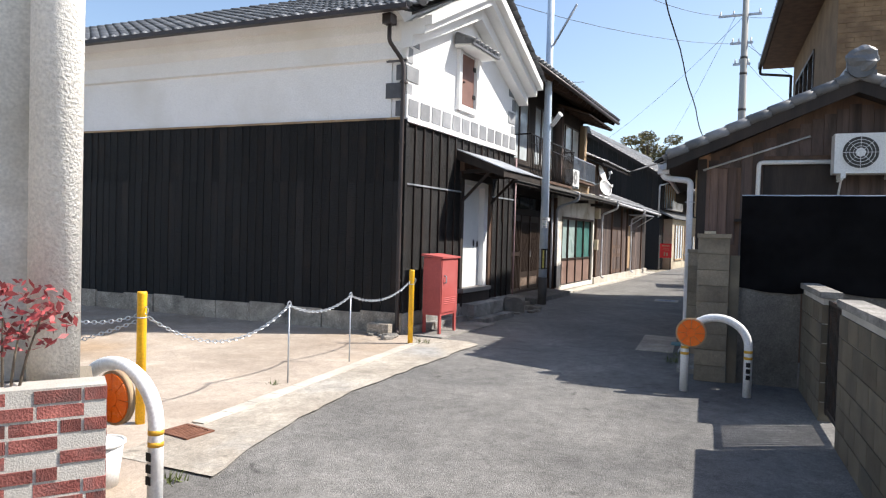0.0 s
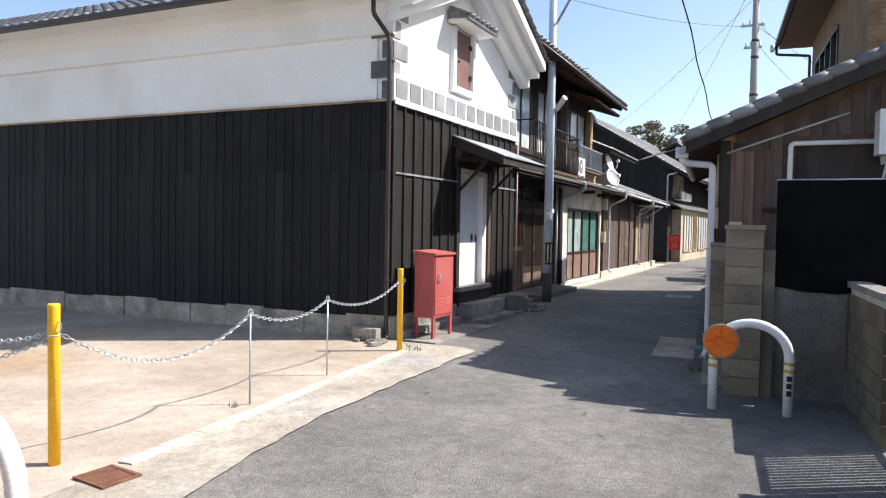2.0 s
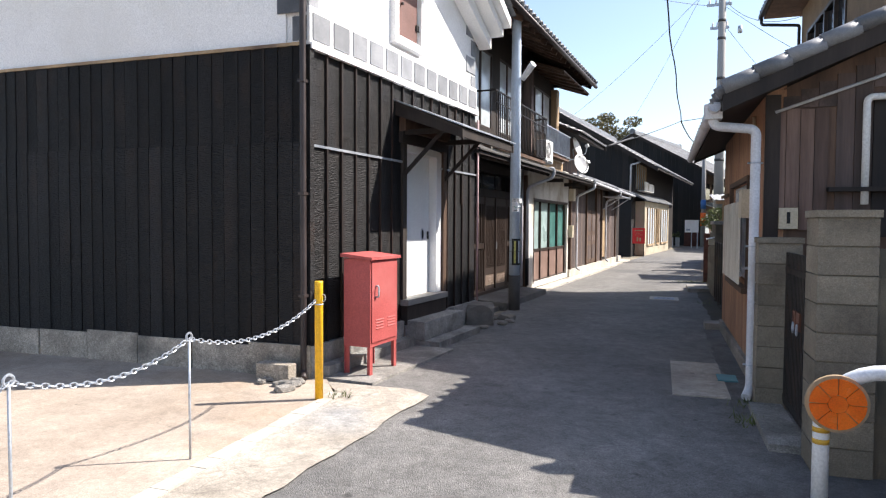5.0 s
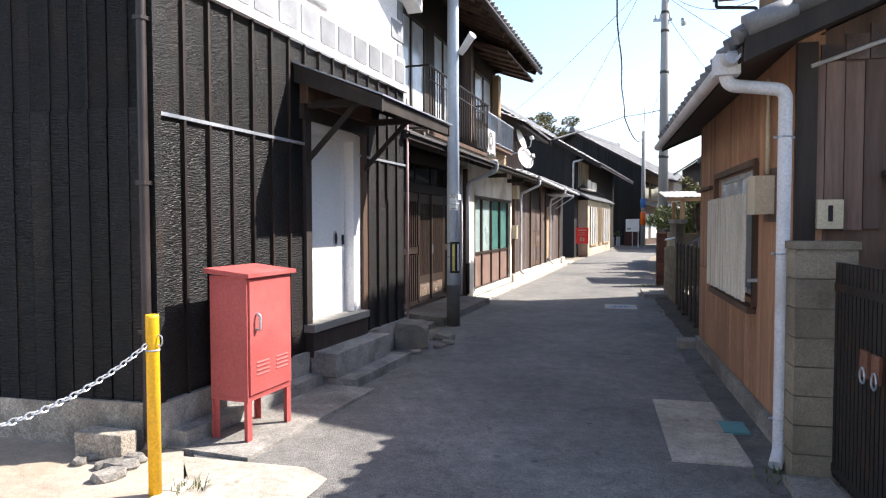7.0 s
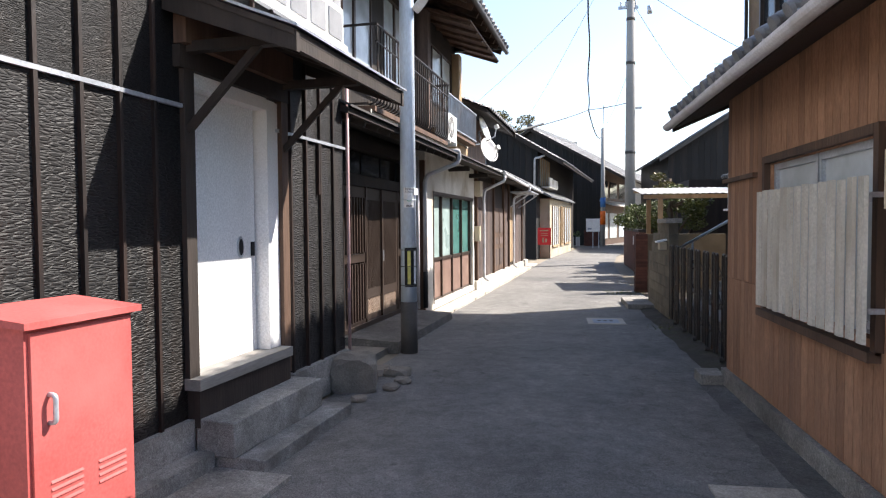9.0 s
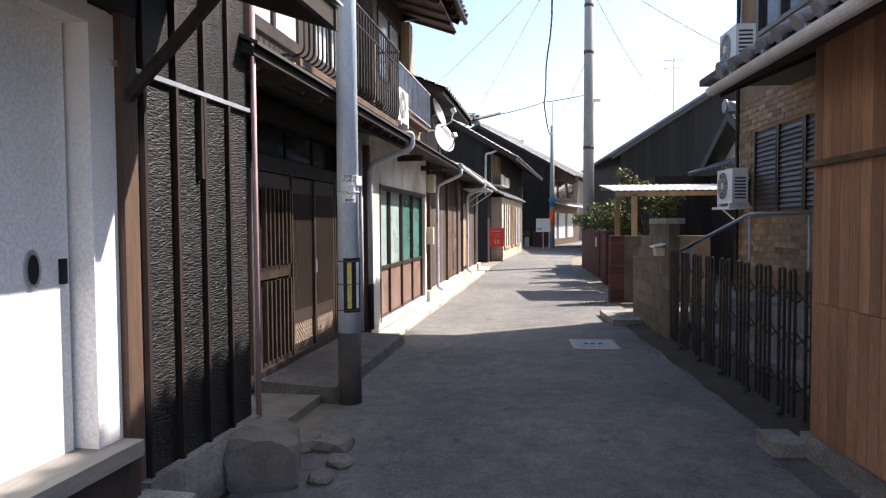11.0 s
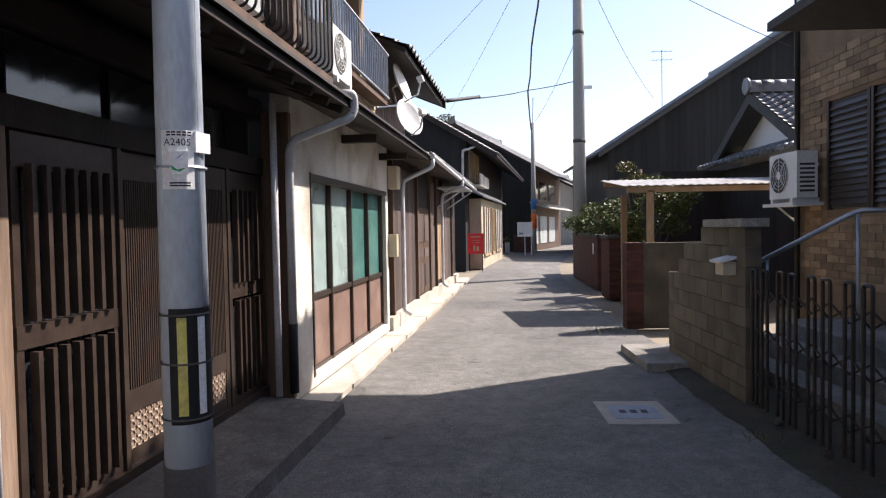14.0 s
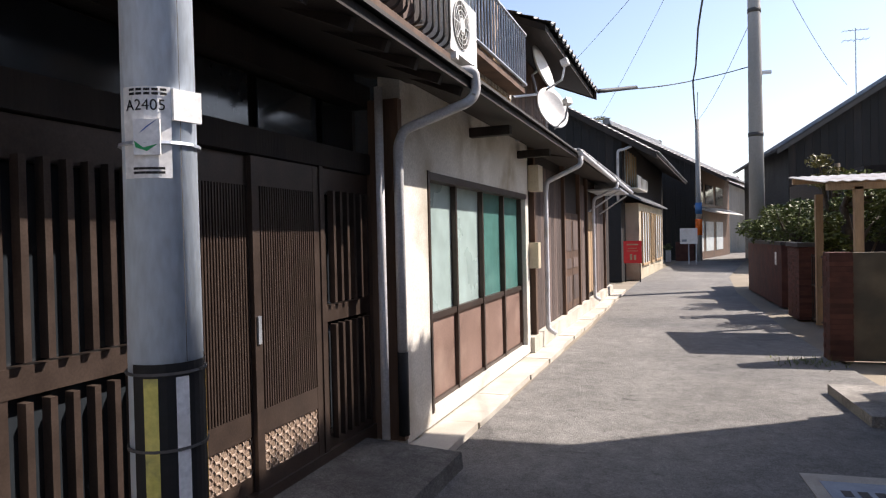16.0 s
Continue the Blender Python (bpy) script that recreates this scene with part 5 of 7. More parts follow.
def ac_unit(m, label, w=0.78, h=0.56, d=0.28):
    a = thing("air_conditioner", m, label, "air conditioner", "outdoor units")
    part("casing", boxed(0, w, 0, d, 0, h, soft=0.015, seg=2), M["ac_white"], a)
    c = (w * 0.38, h * 0.52)
    R = h * 0.4
    bm = BM()
    prism(bm, [(c[0] + R * math.cos(t), c[1] + R * math.sin(t)) for t in (2 * math.pi * k / 28 for k in range(28))], "y", -0.006, -0.002)
    part("fan_opening", bm, M["rubber"], a, "round grey fan opening")
    bm = BM()
    for rr in (R, R * 0.8, R * 0.6, R * 0.4):
        tube(bm, [(c[0] + rr * math.cos(t), -0.012, c[1] + rr * math.sin(t)) for t in (2 * math.pi * k / 24 for k in range(25))], 0.004, 4, caps=False)
    for k in range(8):
        t = 2 * math.pi * k / 8
        tube(bm, ((c[0] + 0.05 * math.cos(t), -0.012, c[1] + 0.05 * math.sin(t)), (c[0] + R * math.cos(t), -0.012, c[1] + R * math.sin(t))), 0.004, 4)
    tube(bm, ((c[0], -0.008, c[1]), (c[0], -0.018, c[1])), 0.06, 12)
    part("fan_grille", bm, M["ac_white"], a)
    for x in (0.08, w - 0.14):
        part("foot", boxed(x, x + 0.06, -0.02, d + 0.1, -0.06, 0.0, soft=0.004), M["ac_white"], a)
    bm = BM()
    for k in range(7):
        box(bm, w, w + 0.004, 0.04, d - 0.04, 0.08 + k * 0.06, 0.11 + k * 0.06)
    part("side_grille", bm, M["rubber"], a)
    return a


ac_unit(F2 @ pose(0.34, -0.12, 3.28, 0, 0, 90) @ pose(-0.4, -0.1, 0), "white outdoor unit behind the balcony rail", 0.7, 0.5, 0.24)
# meter and boxes beside the shop window
for nm, b, mt, lb, ct in (("meter_box", (0.0, 0.16, 3.97, 4.27, 2.42, 2.8), "beige", "beige rounded electric meter box on the wall", "meter box"), ("mail_box", (0.0, 0.14, 3.96, 4.12, 1.28, 1.66), "beige", "beige metal letter box on the dark wall", "letter box")):
    solo(nm, boxed(*b, soft=0.03, seg=2), M[mt], lb, ct, m=F2)


def dish(m, label):
    d = thing("satellite_dish", m, label, "satellite dish", "satellite dishes")
    bm = BM()
    rings = []
    for k in range(7):
        r = 0.32 * k / 6
        rings.append([bm.verts.new((0.28 * r * r / 0.16 * 0.4, r * 0.82 * math.cos(t), r * math.sin(t))) for t in (2 * math.pi * i / 24 for i in range(24))] if k else [bm.verts.new((0, 0, 0))])
    for i in range(24):
        bm.faces.new((rings[0][0], rings[1][i], rings[1][(i + 1) % 24]))
        for a, b in zip(rings[1:], rings[2:]):
            f = bm.faces.new((a[i], b[i], b[(i + 1) % 24], a[(i + 1) % 24]))
            f.smooth = True
    r = part("reflector", bm, M["white_paint"], d, "white oval dish")
    r.modifiers.new("thick", "SOLIDIFY").thickness = 0.012
    bm = BM()
    tube(bm, ((0.0, 0, -0.29), (0.24, 0, -0.27), (0.34, 0.02, -0.1)), 0.014, 6)
    part("arm", bm, M["galv"], d)
    part("receiver", boxed(0.31, 0.4, -0.04, 0.05, -0.12, -0.03, soft=0.02, seg=2), M["white_paint"], d)
    bm = BM()
    tube(bm, ((-0.02, 0, 0), (-0.1, 0, -0.02), (-0.12, -0.05, -0.3), (-0.3, -0.5, -0.34)), 0.018, 6)
    part("mount", bm, M["galv"], d)


dish(F2 @ pose(0.42, 3.58, 3.5, 0, -20, -38), "white satellite dish on a wall bracket facing the sky")
dish(F2 @ pose(0.38, 3.1, 3.95, 0, -20, -8), "second white satellite dish seen edge-on above the first")


# ---- low houses beyond ----
def low_house():
    h = thing("low_house", F2, "long low wooden house with dark upper wall and tiled lean-to roof", "house", kind="structure")
    bm = BM()
    box(bm, -0.4, -0.05, 3.96, 14.6, 0.0, 3.3)
    part("wall", bm, M["wood_dark"], h, "dark weathered board wall")
    me = mesh_of("board", boxed(0, 0.02, 0.006, 0.174, 0, 1, soft=0.003), M["plank_grey"])
    for i in range(50):
        v = 4.35 + i * 0.18
        if 6.9 < v < 8.6 or 9.9 < v < 10.9:
            continue
        piece("board", me, h, (-0.05, v, 0.28), (1, 1, 2.6))
    for v in (4.3, 6.85, 8.7, 9.8, 11.0, 13.2):
        part("post", boxed(-0.05, 0.03, v - 0.06, v + 0.06, 0.1, 3.1, soft=0.006), M["wood_brown"], h)
    part("footing", boxed(-0.05, 0.06, 3.97, 14.6, 0.0, 0.26, soft=0.01), M["edging"], h, "pale concrete footing")
    for v0, v1 in ((6.95, 7.75), (7.78, 8.58)):
        d = part("door", boxed(-0.05, -0.01, v0, v1, 0.3, 2.2, soft=0.005), M["wood_brown"], h, "worn panelled wooden door")
        for z0, z1 in ((0.45, 0.95), (1.1, 1.3), (1.45, 2.05)):
            part("panel", boxed(-0.012, 0.002, v0 + 0.1, v1 - 0.1, z0, z1, soft=0.004), M["plank_grey"], d)
    for k in range(2):
        part("window", boxed(-0.05, 0.0, 9.95 + k * 0.47, 10.38 + k * 0.47, 0.4, 2.3, soft=0.005), M["wood_pale"], h, "pale curtained door panes")
    # lean-to roof
    sl = Vector((-0.8, 0, 0.3))
    roof_part(h, (0.6, 4.85, 3.05), (0, 1, 0), sl, 9.6, sl.length)
    bm = BM()
    prism(bm, ((0.6, 2.95), (0.6, 3.01), (-0.2, 3.31), (-0.2, 3.09)), "y", 4.8, 14.5)
    part("soffit", bm, M["wood_dark"], h)
    bm = BM()
    for v0, v1 in ((4.7, 9.6), (9.6, 14.5)):
        tube(bm, ((0.66, v0, 3.02), (0.66, v1, 2.97)), 0.045, 8)
    part("gutter", bm, M["pvc_pale"], h, "pale half-round gutter")
    for v in (4.75, 10.2):
        bm = BM()
        tube(bm, bend(((0.66, v, 2.97), (0.66, v, 2.84), (0.14, v - 0.08, 2.6), (0.12, v - 0.1, 2.4), (0.12, v - 0.1, 0.3), (0.25, v - 0.1, 0.22)), 0.06), 0.038, 8)
        part("down_pipe", bm, M["pvc_pale"], h, "pale down pipe")
    # upper dark wall with eaves
    bm = BM()
    box(bm, -4.0, -0.15, 2.42, 6.3, 3.2, 4.5)
    part("upper_wall", bm, M["char"], h, "black boarded upper wall")
    me2 = mesh_of("board", boxed(0, 0.02, 0.006, 0.194, 0, 1, soft=0.003), M["wood_brown"])
    for i in range(19):
        piece("board", me2, h, (-0.15, 2.45 + i * 0.2, 3.3), (1, 1, 1.2))
    bm = BM()
    prism(bm, ((0.62, 4.24), (0.62, 4.32), (-4.0, 6.3), (-4.0, 6.2)), "y", 2.42, 6.6)
    part("soffit", bm, M["wood_dark"], h)
    sl = Vector((-4.2, 0, 1.8))
    roof_part(h, (0.66, 2.42, 4.33), (0, 1, 0), sl, 4.2, sl.length, caps=False)
    bm = BM()
    prism(bm, ((0.68, 4.2), (0.68, 4.45), (-4.0, 6.47), (-4.0, 6.16)), "y", 6.6, 6.66)
    part("verge_board", bm, M["wood_dark"], h)
    # low tiled roof towards the back
    sl = Vector((-4.5, 0, 1.7))
    roof_part(h, (-0.2, 6.3, 3.38), (0, 1, 0), sl, 8.2, sl.length, caps=False)
    # small porch awning
    a = part("porch_awning", boxed(0.0, 0.75, 10.0, 12.2, 2.78, 2.82), M["galv"], h, "small corrugated porch awning")
    bm = BM()
    for v in (10.1, 12.1):
        tube(bm, ((0.02, v, 2.3), (0.7, v, 2.75)), 0.02, 6)
    part("awning_brace", bm, M["pvc_pale"], a)
    return h


low_house()


def facade_house(name, label, corner, depth, back, eave, pitch, south_x, mats, roof_over=0.6, slope_dir=0.15):
    """A house whose gable end faces down the lane; corner: street corner of that end."""
    cx, cy = corner
    m = Matrix.Translation((cx, cy, 0)) @ Matrix.Rotation(-math.atan(slope_dir), 4, "Z")
    h = thing(name, m, label, "house", kind="structure")
    half = back / 2
    bm = BM()
    box(bm, -back, 0, 0, 0.2, 0, eave)
    prism(bm, ((-back, eave), (0, eave), (-half, eave + half * pitch)), "y", 0, 0.2)
    part("wall", bm, mats[0], h, "black boarded gable end")
    bm = BM()
    box(bm, -0.2, 0, 0.2, depth, 0, eave)
    part("wall", bm, mats[1], h)
    me = mesh_of("board", boxed(0.005, 0.295, -0.02, 0, 0, 1), mats[0])
    nb = int(back / 0.3)
    for i in range(min(nb, 30)):
        x = -(i + 1) * 0.3
        zt = eave + min(-x, back + x) * pitch - 0.1
        piece("board", me, h, (x, 0, 0.2), (1, 1, zt - 0.2))
    up = Vector((-(half + roof_over), 0, (half + roof_over) * pitch))
    roof_part(h, (roof_over, -0.45, eave - roof_over * pitch + 0.12), (0, 1, 0), up, depth + 0.9, up.length)
    up2 = Vector(((half + roof_over), 0, (half + roof_over) * pitch))
    roof_part(h, (-back - roof_over, depth + 0.45, eave - roof_over * pitch + 0.12), (0, -1, 0), up2, depth + 0.9, up2.length)
    ridge_part(h, (-half, -0.5, eave + half * pitch + 0.18), (-half, depth + 0.5, eave + half * pitch + 0.18), 0.2)
    bm = BM()
    for y0, y1 in ((-0.45, -0.38), (0.2, depth)):
        if y0 < 0:
            prism(bm, ((roof_over, eave - roof_over * pitch - 0.1), (roof_over, eave - roof_over * pitch + 0.1), (-half, eave + half * pitch + 0.12), (-half, eave + half * pitch - 0.12)), "y", y0, y1)
            prism(bm, ((-back - roof_over, eave - roof_over * pitch - 0.1), (-back - roof_over, eave - roof_over * pitch + 0.1), (-half, eave + half * pitch + 0.12), (-half, eave + half * pitch - 0.12)), "y", y0, y1)
        else:
            prism(bm, ((roof_over, eave - roof_over * pitch + 0.0), (roof_over, eave - roof_over * pitch + 0.06), (-half, eave + half * pitch + 0.06), (-half, eave + half * pitch)), "y", -0.38, depth + 0.4)
    part("verge_board", bm, M["wood_dark"], h, "dark verge boards and soffit")
    return h


h3 = facade_house("black_house", "black two-storey house with charred board gable end", (1.85, 31.0), 15.0, 9.0, 5.35, 0.6, -8, (M["char"], M["wood_dark"]), roof_over=1.3)
# its street side: window bay with balcony, cream shop front, lower roof
bm = BM()
prism(bm, ((0.75, 2.95), (0.75, 3.02), (0.0, 3.45), (0.0, 3.3)), "y", -0.6, 9.5)
part("lower_roof", bm, M["kawara"], h3, "grey lower roof")
w = part("window", boxed(0.0, 0.04, 0.6, 3.2, 3.6, 5.0), M["pane_sky"], h3, "upper window with pale panes")
bm = BM()
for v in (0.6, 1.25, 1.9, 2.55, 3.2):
    box(bm, 0.04, 0.1, v - 0.03, v + 0.03, 3.6, 5.0)
part("window_frame", bm, M["wood_pale"], w)
bm = BM()
box(bm, 0.1, 0.5, 0.5, 3.4, 3.5, 3.55)
box(bm, 0.46, 0.5, 0.5, 1.6, 3.55, 4.0)
box(bm, 0.44, 0.52, 1.6, 3.4, 3.55, 3.95)
part("balcony_box", bm, M["old_plaster"], h3, "small pale balcony box")
bm = BM()
tube(bm, bend(((0.4, -0.3, 5.0), (0.1, -0.3, 4.9), (-0.1, -0.3, 4.88), (-0.12, -0.3, 3.0)), 0.1), 0.05, 8)
part("down_pipe", bm, M["pvc"], h3, "grey down pipe")
f = part("shop_front", boxed(0.0, 0.5, 0.6, 9.4, 0.0, 2.95), M["cream"], h3, "cream rendered shop front")
for v0, v1 in ((1.3, 3.6), (4.3, 5.3), (6.0, 8.6)):
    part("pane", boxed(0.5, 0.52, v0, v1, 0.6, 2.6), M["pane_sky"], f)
    bm = BM()
    for k in range(4):
        v = v0 + (v1 - v0) * k / 3
        box(bm, 0.52, 0.56, v - 0.04, v + 0.04, 0.55, 2.65)
    box(bm, 0.52, 0.57, v0, v1, 0.5, 0.6)
    part("window_frame", bm, M["wood_pale"], f)
# solid black block puts the dark void's shade into plain colour
part("entry_recess", boxed(-2.4, 0.0, -0.5, -0.02, 0.0, 2.9), M["black"], h3, "black block standing for the dark void at the gable's foot")
g = thing("red_sign", Matrix.Translation((1.87, 30.4, -0.27)), "red shop sign board with white writing lines", "sign")
part("board", boxed(-0.02, 0.62, -0.04, 0.0, 0.96, 1.78, soft=0.01), M["sign_red"], g)
bm = BM()
box(bm, 0.1, 0.5, -0.046, -0.041, 1.62, 1.67)
box(bm, 0.15, 0.45, -0.046, -0.041, 1.5, 1.52)
box(bm, 0.12, 0.48, -0.046, -0.041, 1.4, 1.42)
box(bm, 0.2, 0.28, -0.046, -0.041, 1.08, 1.3)
box(bm, 0.34, 0.42, -0.046, -0.041, 1.08, 1.26)
part("writing", bm, M["wood_pale"], g, "faint pale writing")
for x in (0.02, 0.54):
    part("leg", boxed(x, x + 0.04, -0.035, 0.0, 0.27, 0.96), M["dark_metal"], g)

h4 = facade_house("far_black_house", "large black boarded house with pale tiled roof at the bend", (6.28, 50.0), 12.0, 11.0, 6.1, 0.56, -4, (M["char"], M["wood_brown"]), roof_over=2.0, slope_dir=0.32)
bm = BM()
prism(bm, ((1.1, 3.0), (1.1, 3.06), (0.0, 3.5), (0.0, 3.35)), "y", -0.3, 11.5)
part("lower_roof", bm, M["silver_roof"], h4, "pale lower roof")
for v0, v1 in ((0.6, 2.2), (3.0, 5.5), (6.5, 9.0)):
    part("window", boxed(0.0, 0.05, v0, v1, 3.7, 5.0), M["pane_dark"], h4)
    part("window", boxed(0.0, 0.05, v0, v1, 0.5, 2.5), M["pane_sky"], h4)
# far tiled houses closing the lane
for i, (x, y, e, d, b) in enumerate(((13.5, 66, 4.6, 9, 9), (24, 78, 4.4, 10, 12), (2, 88, 5.2, 10, 14))):
    facade_house("far_house", "distant grey house with tiled roof", (x, y), d, b, e, 0.5, 0, (M["old_plaster"], M["wood_brown"]), slope_dir=0.4)

# ---- small house with ochre boards ----
RX, RS, RN = 4.25, 1.5, 5.85    # street face, south end, north end
REX, REZ = 3.8, 2.88            # eave line
RRX, RRZ = 6.2, 3.92            # ridge


def ochre_house():
    h = thing("ochre_house", pose(0, 0, 0), "single-storey house with weathered ochre boards and tiled gable roof", "house", kind="structure")
    bm = BM()
    wall_holes(bm, "u", RS, RN, 0.0, 3.05, RX, RX + 0.15, ((2.68, 4.55, 1.03, 2.2),))
    part("wall", bm, M["wood_ochre"], h, "ochre board wall")
    bm = BM()
    box(bm, RX + 0.15, 8.3, RS, RS + 0.15, 0.0, 3.0)
    prism(bm, ((RX + 0.1, 3.0), (8.2, 3.0), (RRX, RRZ - 0.1)), "y", RS, RS + 0.15)
    box(bm, RX + 0.15, 8.3, RN - 0.15, RN, 0.0, 3.0)
    prism(bm, ((RX + 0.1, 3.0), (8.2, 3.0), (RRX, RRZ - 0.1)), "y", RN - 0.15, RN)
    box(bm, 8.15, 8.3, RS + 0.15, RN - 0.15, 0, 3.0)
    part("wall", bm, M["wood_brown"], h, "dark brown gable wall")
    # street boards
    me = mesh_of("board", boxed(-0.016, 0, 0.003, 0.117, 0, 1, soft=0.003), M["wood_ochre"])
    n = int((RN - RS) / 0.12)
    for i in range(n):
        y = RS + i * 0.12
        if 2.55 < y < 4.55:
            spans = ((0.2, 0.98), (2.24, 3.0))
        elif y > 4.55:
            spans = ((0.2, 1.15), (1.16, 3.0))
        else:
            spans = ((0.2, 3.0),)
        for a, b in spans:
            piece("board", me, h, (RX, y, a), (1, 1, b - a))
    part("corner_post", boxed(RX - 0.03, RX + 0.1, RS - 0.03, RS + 0.02, 0.1, 2.95, soft=0.006), M["wood_dark"], h)
    part("flashing", boxed(RX - 0.06, RX, 4.85, RN + 0.03, 2.12, 2.16), M["wood_brown"], h)
    part("footing", boxed(RX - 0.05, RX + 0.02, RS, RN + 0.05, 0.0, 0.18, soft=0.015), M["concrete"], h, "low concrete footing")
    # gable boards
    gm = mesh_of("board", boxed(0.003, 0.147, -0.016, 0, 0, 1, soft=0.003), M["plank_grey"])
    pm = mesh_of("board", boxed(0.003, 0.117, -0.022, 0, 0, 1, soft=0.003), M["plank_brown"])
    for i in range(4):
        piece("board", pm, h, (RX + 0.03 + i * 0.12, RS - 0.003, 1.66 + 0.01 * (i % 2)), (1, 1, 1.14))
    for i in range(26):
        x = RX + 0.12 + i * 0.15
        top = min(3.0 + (x - RX) * 0.42, 3.0 + (8.2 - x) * 0.42) - 0.12
        z0 = 2.82 if i < 3 else 1.2
        if 5.1 < x < 6.0:
            piece("board", gm, h, (x, RS, 2.98), (1, 1, max(0.1, top - 2.98)))
        else:
            piece("board", gm, h, (x, RS, z0), (1, 1, max(0.05, top - z0)))
    part("dark_panel", boxed(5.12, 6.1, RS - 0.03, RS, 1.6, 2.9), M["wood_dark"], h, "dark plywood panel")
    part("ledge", boxed(4.75, 7.5, RS - 0.12, RS, 2.02, 2.06), M["wood_dark"], h)
    # roof
    upw = Vector((RRX - REX, 0, RRZ - REZ))
    L = 6.55 - 1.05
    roof_part(h, (REX, 6.55, REZ + 0.04), (0, -1, 0), upw, L, upw.length)
    upe = Vector((-(RRX - REX), 0, RRZ - REZ))
    roof_part(h, (2 * RRX - REX, 1.05, REZ + 0.04), (0, 1, 0), upe, L, upe.length)
    ridge_part(h, (RRX, 1.0, RRZ + 0.12), (RRX, 6.6, RRZ + 0.12), 0.15)
    bm = BM()
    for x0, x1 in ((REX, RRX), (2 * RRX - REX, RRX)):
        prism(bm, ((x0, REZ - 0.1), (x0, REZ), (x1, RRZ), (x1, RRZ - 0.1)), "y", 1.15, 6.45)
    part("soffit", bm, M["wood_dark"], h, "dark soffit boards")
    for yy in (1.06, 6.5):
        bm = BM()
        for x0 in (REX, 2 * RRX - REX):
            prism(bm, ((x0, REZ - 0.13), (x0, REZ + 0.02), (RRX, RRZ + 0.02), (RRX, RRZ - 0.16)), "y", yy - 0.02, yy + 0.03)
        part("verge_board", bm, M["wood_dark"], h)
        bm = BM()
        n = 9
        for x0, s in ((REX, 1), (2 * RRX - REX, -1)):
            for i in range(n):
                a = Vector((x0 + s * (RRX - REX) * i / n, yy, REZ + (RRZ - REZ) * i / n + 0.09))
                b = Vector((x0 + s * (RRX - REX) * (i + 1.06) / n, yy, REZ + (RRZ - REZ) * (i + 1.06) / n + 0.075))
                tube(bm, (a, b), 0.075, 10)
        part("verge_tiles", bm, M["kawara"], h, "rounded verge tiles")
    bm = BM()
    bmesh.ops.create_icosphere(bm, subdivisions=3, radius=0.16)
    for v in bm.verts:
        v.co = Vector((v.co.x * 1.2, v.co.y * 0.6, v.co.z)) + noise.noise_vector(v.co * 9) * 0.05 + Vector((RRX, 0.98, RRZ + 0.26))
    part("ridge_ornament", bm, M["kawara"], h, "knobbly demon-tile ridge end")
    # gutter and down pipe
    bm = BM()
    prof = [(REX - 0.06 + 0.055 * math.cos(t), REZ - 0.06 + 0.055 * math.sin(t)) for t in (math.pi + math.pi * k / 8 for k in range(9))]
    prof += [(p[0] * 0.9 + 0.1 * (REX - 0.06), p[1] + 0.006) for p in prof[::-1]]
    prism(bm, prof, "y", 1.15, 6.5)
    part("gutter", bm, M["pvc_pale"], h, "pale half-round gutter")
    bm = BM()
    for k in range(9):
        y = 1.3 + k * 0.6
        box(bm, REX - 0.06, REX + 0.1, y, y + 0.02, REZ - 0.02, REZ)
    part("gutter_bracket", bm, M["galv"], h)
    bm = BM()
    tube(bm, bend(((REX - 0.06, 1.36, REZ - 0.1), (REX - 0.06, 1.36, REZ - 0.22), (4.13, 1.4, REZ - 0.26), (4.13, 1.4, 0.12), (4.08, 1.3, 0.05)), 0.07), 0.045, 12)
    box(bm, REX - 0.14, REX + 0.02, 1.28, 1.44, REZ - 0.16, REZ - 0.02)
    part("down_pipe", bm, M["pvc_pale"], h, "pale plastic down pipe with hopper")
    bm = BM()
    for z in (0.35, 1.5, 2.3):
        tube(bm, ((4.06, 1.4, z), (4.2, 1.44, z)), 0.01, 6)
        tube(bm, [(4.13 + 0.05 * math.cos(t), 1.4 + 0.05 * math.sin(t), z) for t in (2 * math.pi * k / 12 for k in range(13))], 0.006, 4, caps=False)
    part("pipe_clip", bm, M["galv"], h)
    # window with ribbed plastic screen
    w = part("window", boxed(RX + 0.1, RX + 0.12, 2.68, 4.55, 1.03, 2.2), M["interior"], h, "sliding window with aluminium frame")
    for a, b in ((2.7, 3.6), (3.62, 4.53)):
        part("pane", boxed(RX + 0.05, RX + 0.06, a + 0.04, b - 0.04, 1.09, 2.16), M["pane_sky"], w)
        bm = BM()
        for y in (a, b - 0.04):
            box(bm, RX + 0.02, RX + 0.08, y, y + 0.04, 1.05, 2.2)
        box(bm, RX + 0.022, RX + 0.078, a + 0.04, b - 0.04, 1.05, 1.1)
        box(bm, RX + 0.022, RX + 0.078, a + 0.04, b - 0.04, 2.15, 2.2)
        part("window_frame", bm, M["galv"], w)
    bm = BM()
    box(bm, RX - 0.05, RX + 0.03, 2.61, 2.67, 0.96, 2.27)
    box(bm, RX - 0.05, RX + 0.03, 4.56, 4.62, 0.96, 2.27)
    box(bm, RX - 0.052, RX + 0.032, 2.67, 4.56, 2.21, 2.27)
    box(bm, RX - 0.09, RX + 0.03, 2.61, 4.62, 0.92, 0.98)
    part("window_casing", bm, M["wood_brown"], w)
    s = part("screen", boxed(RX - 0.115, RX - 0.1, 2.56, 4.52, 1.12, 1.16), M["galv"], w, "cream plastic privacy screen of upright slats")
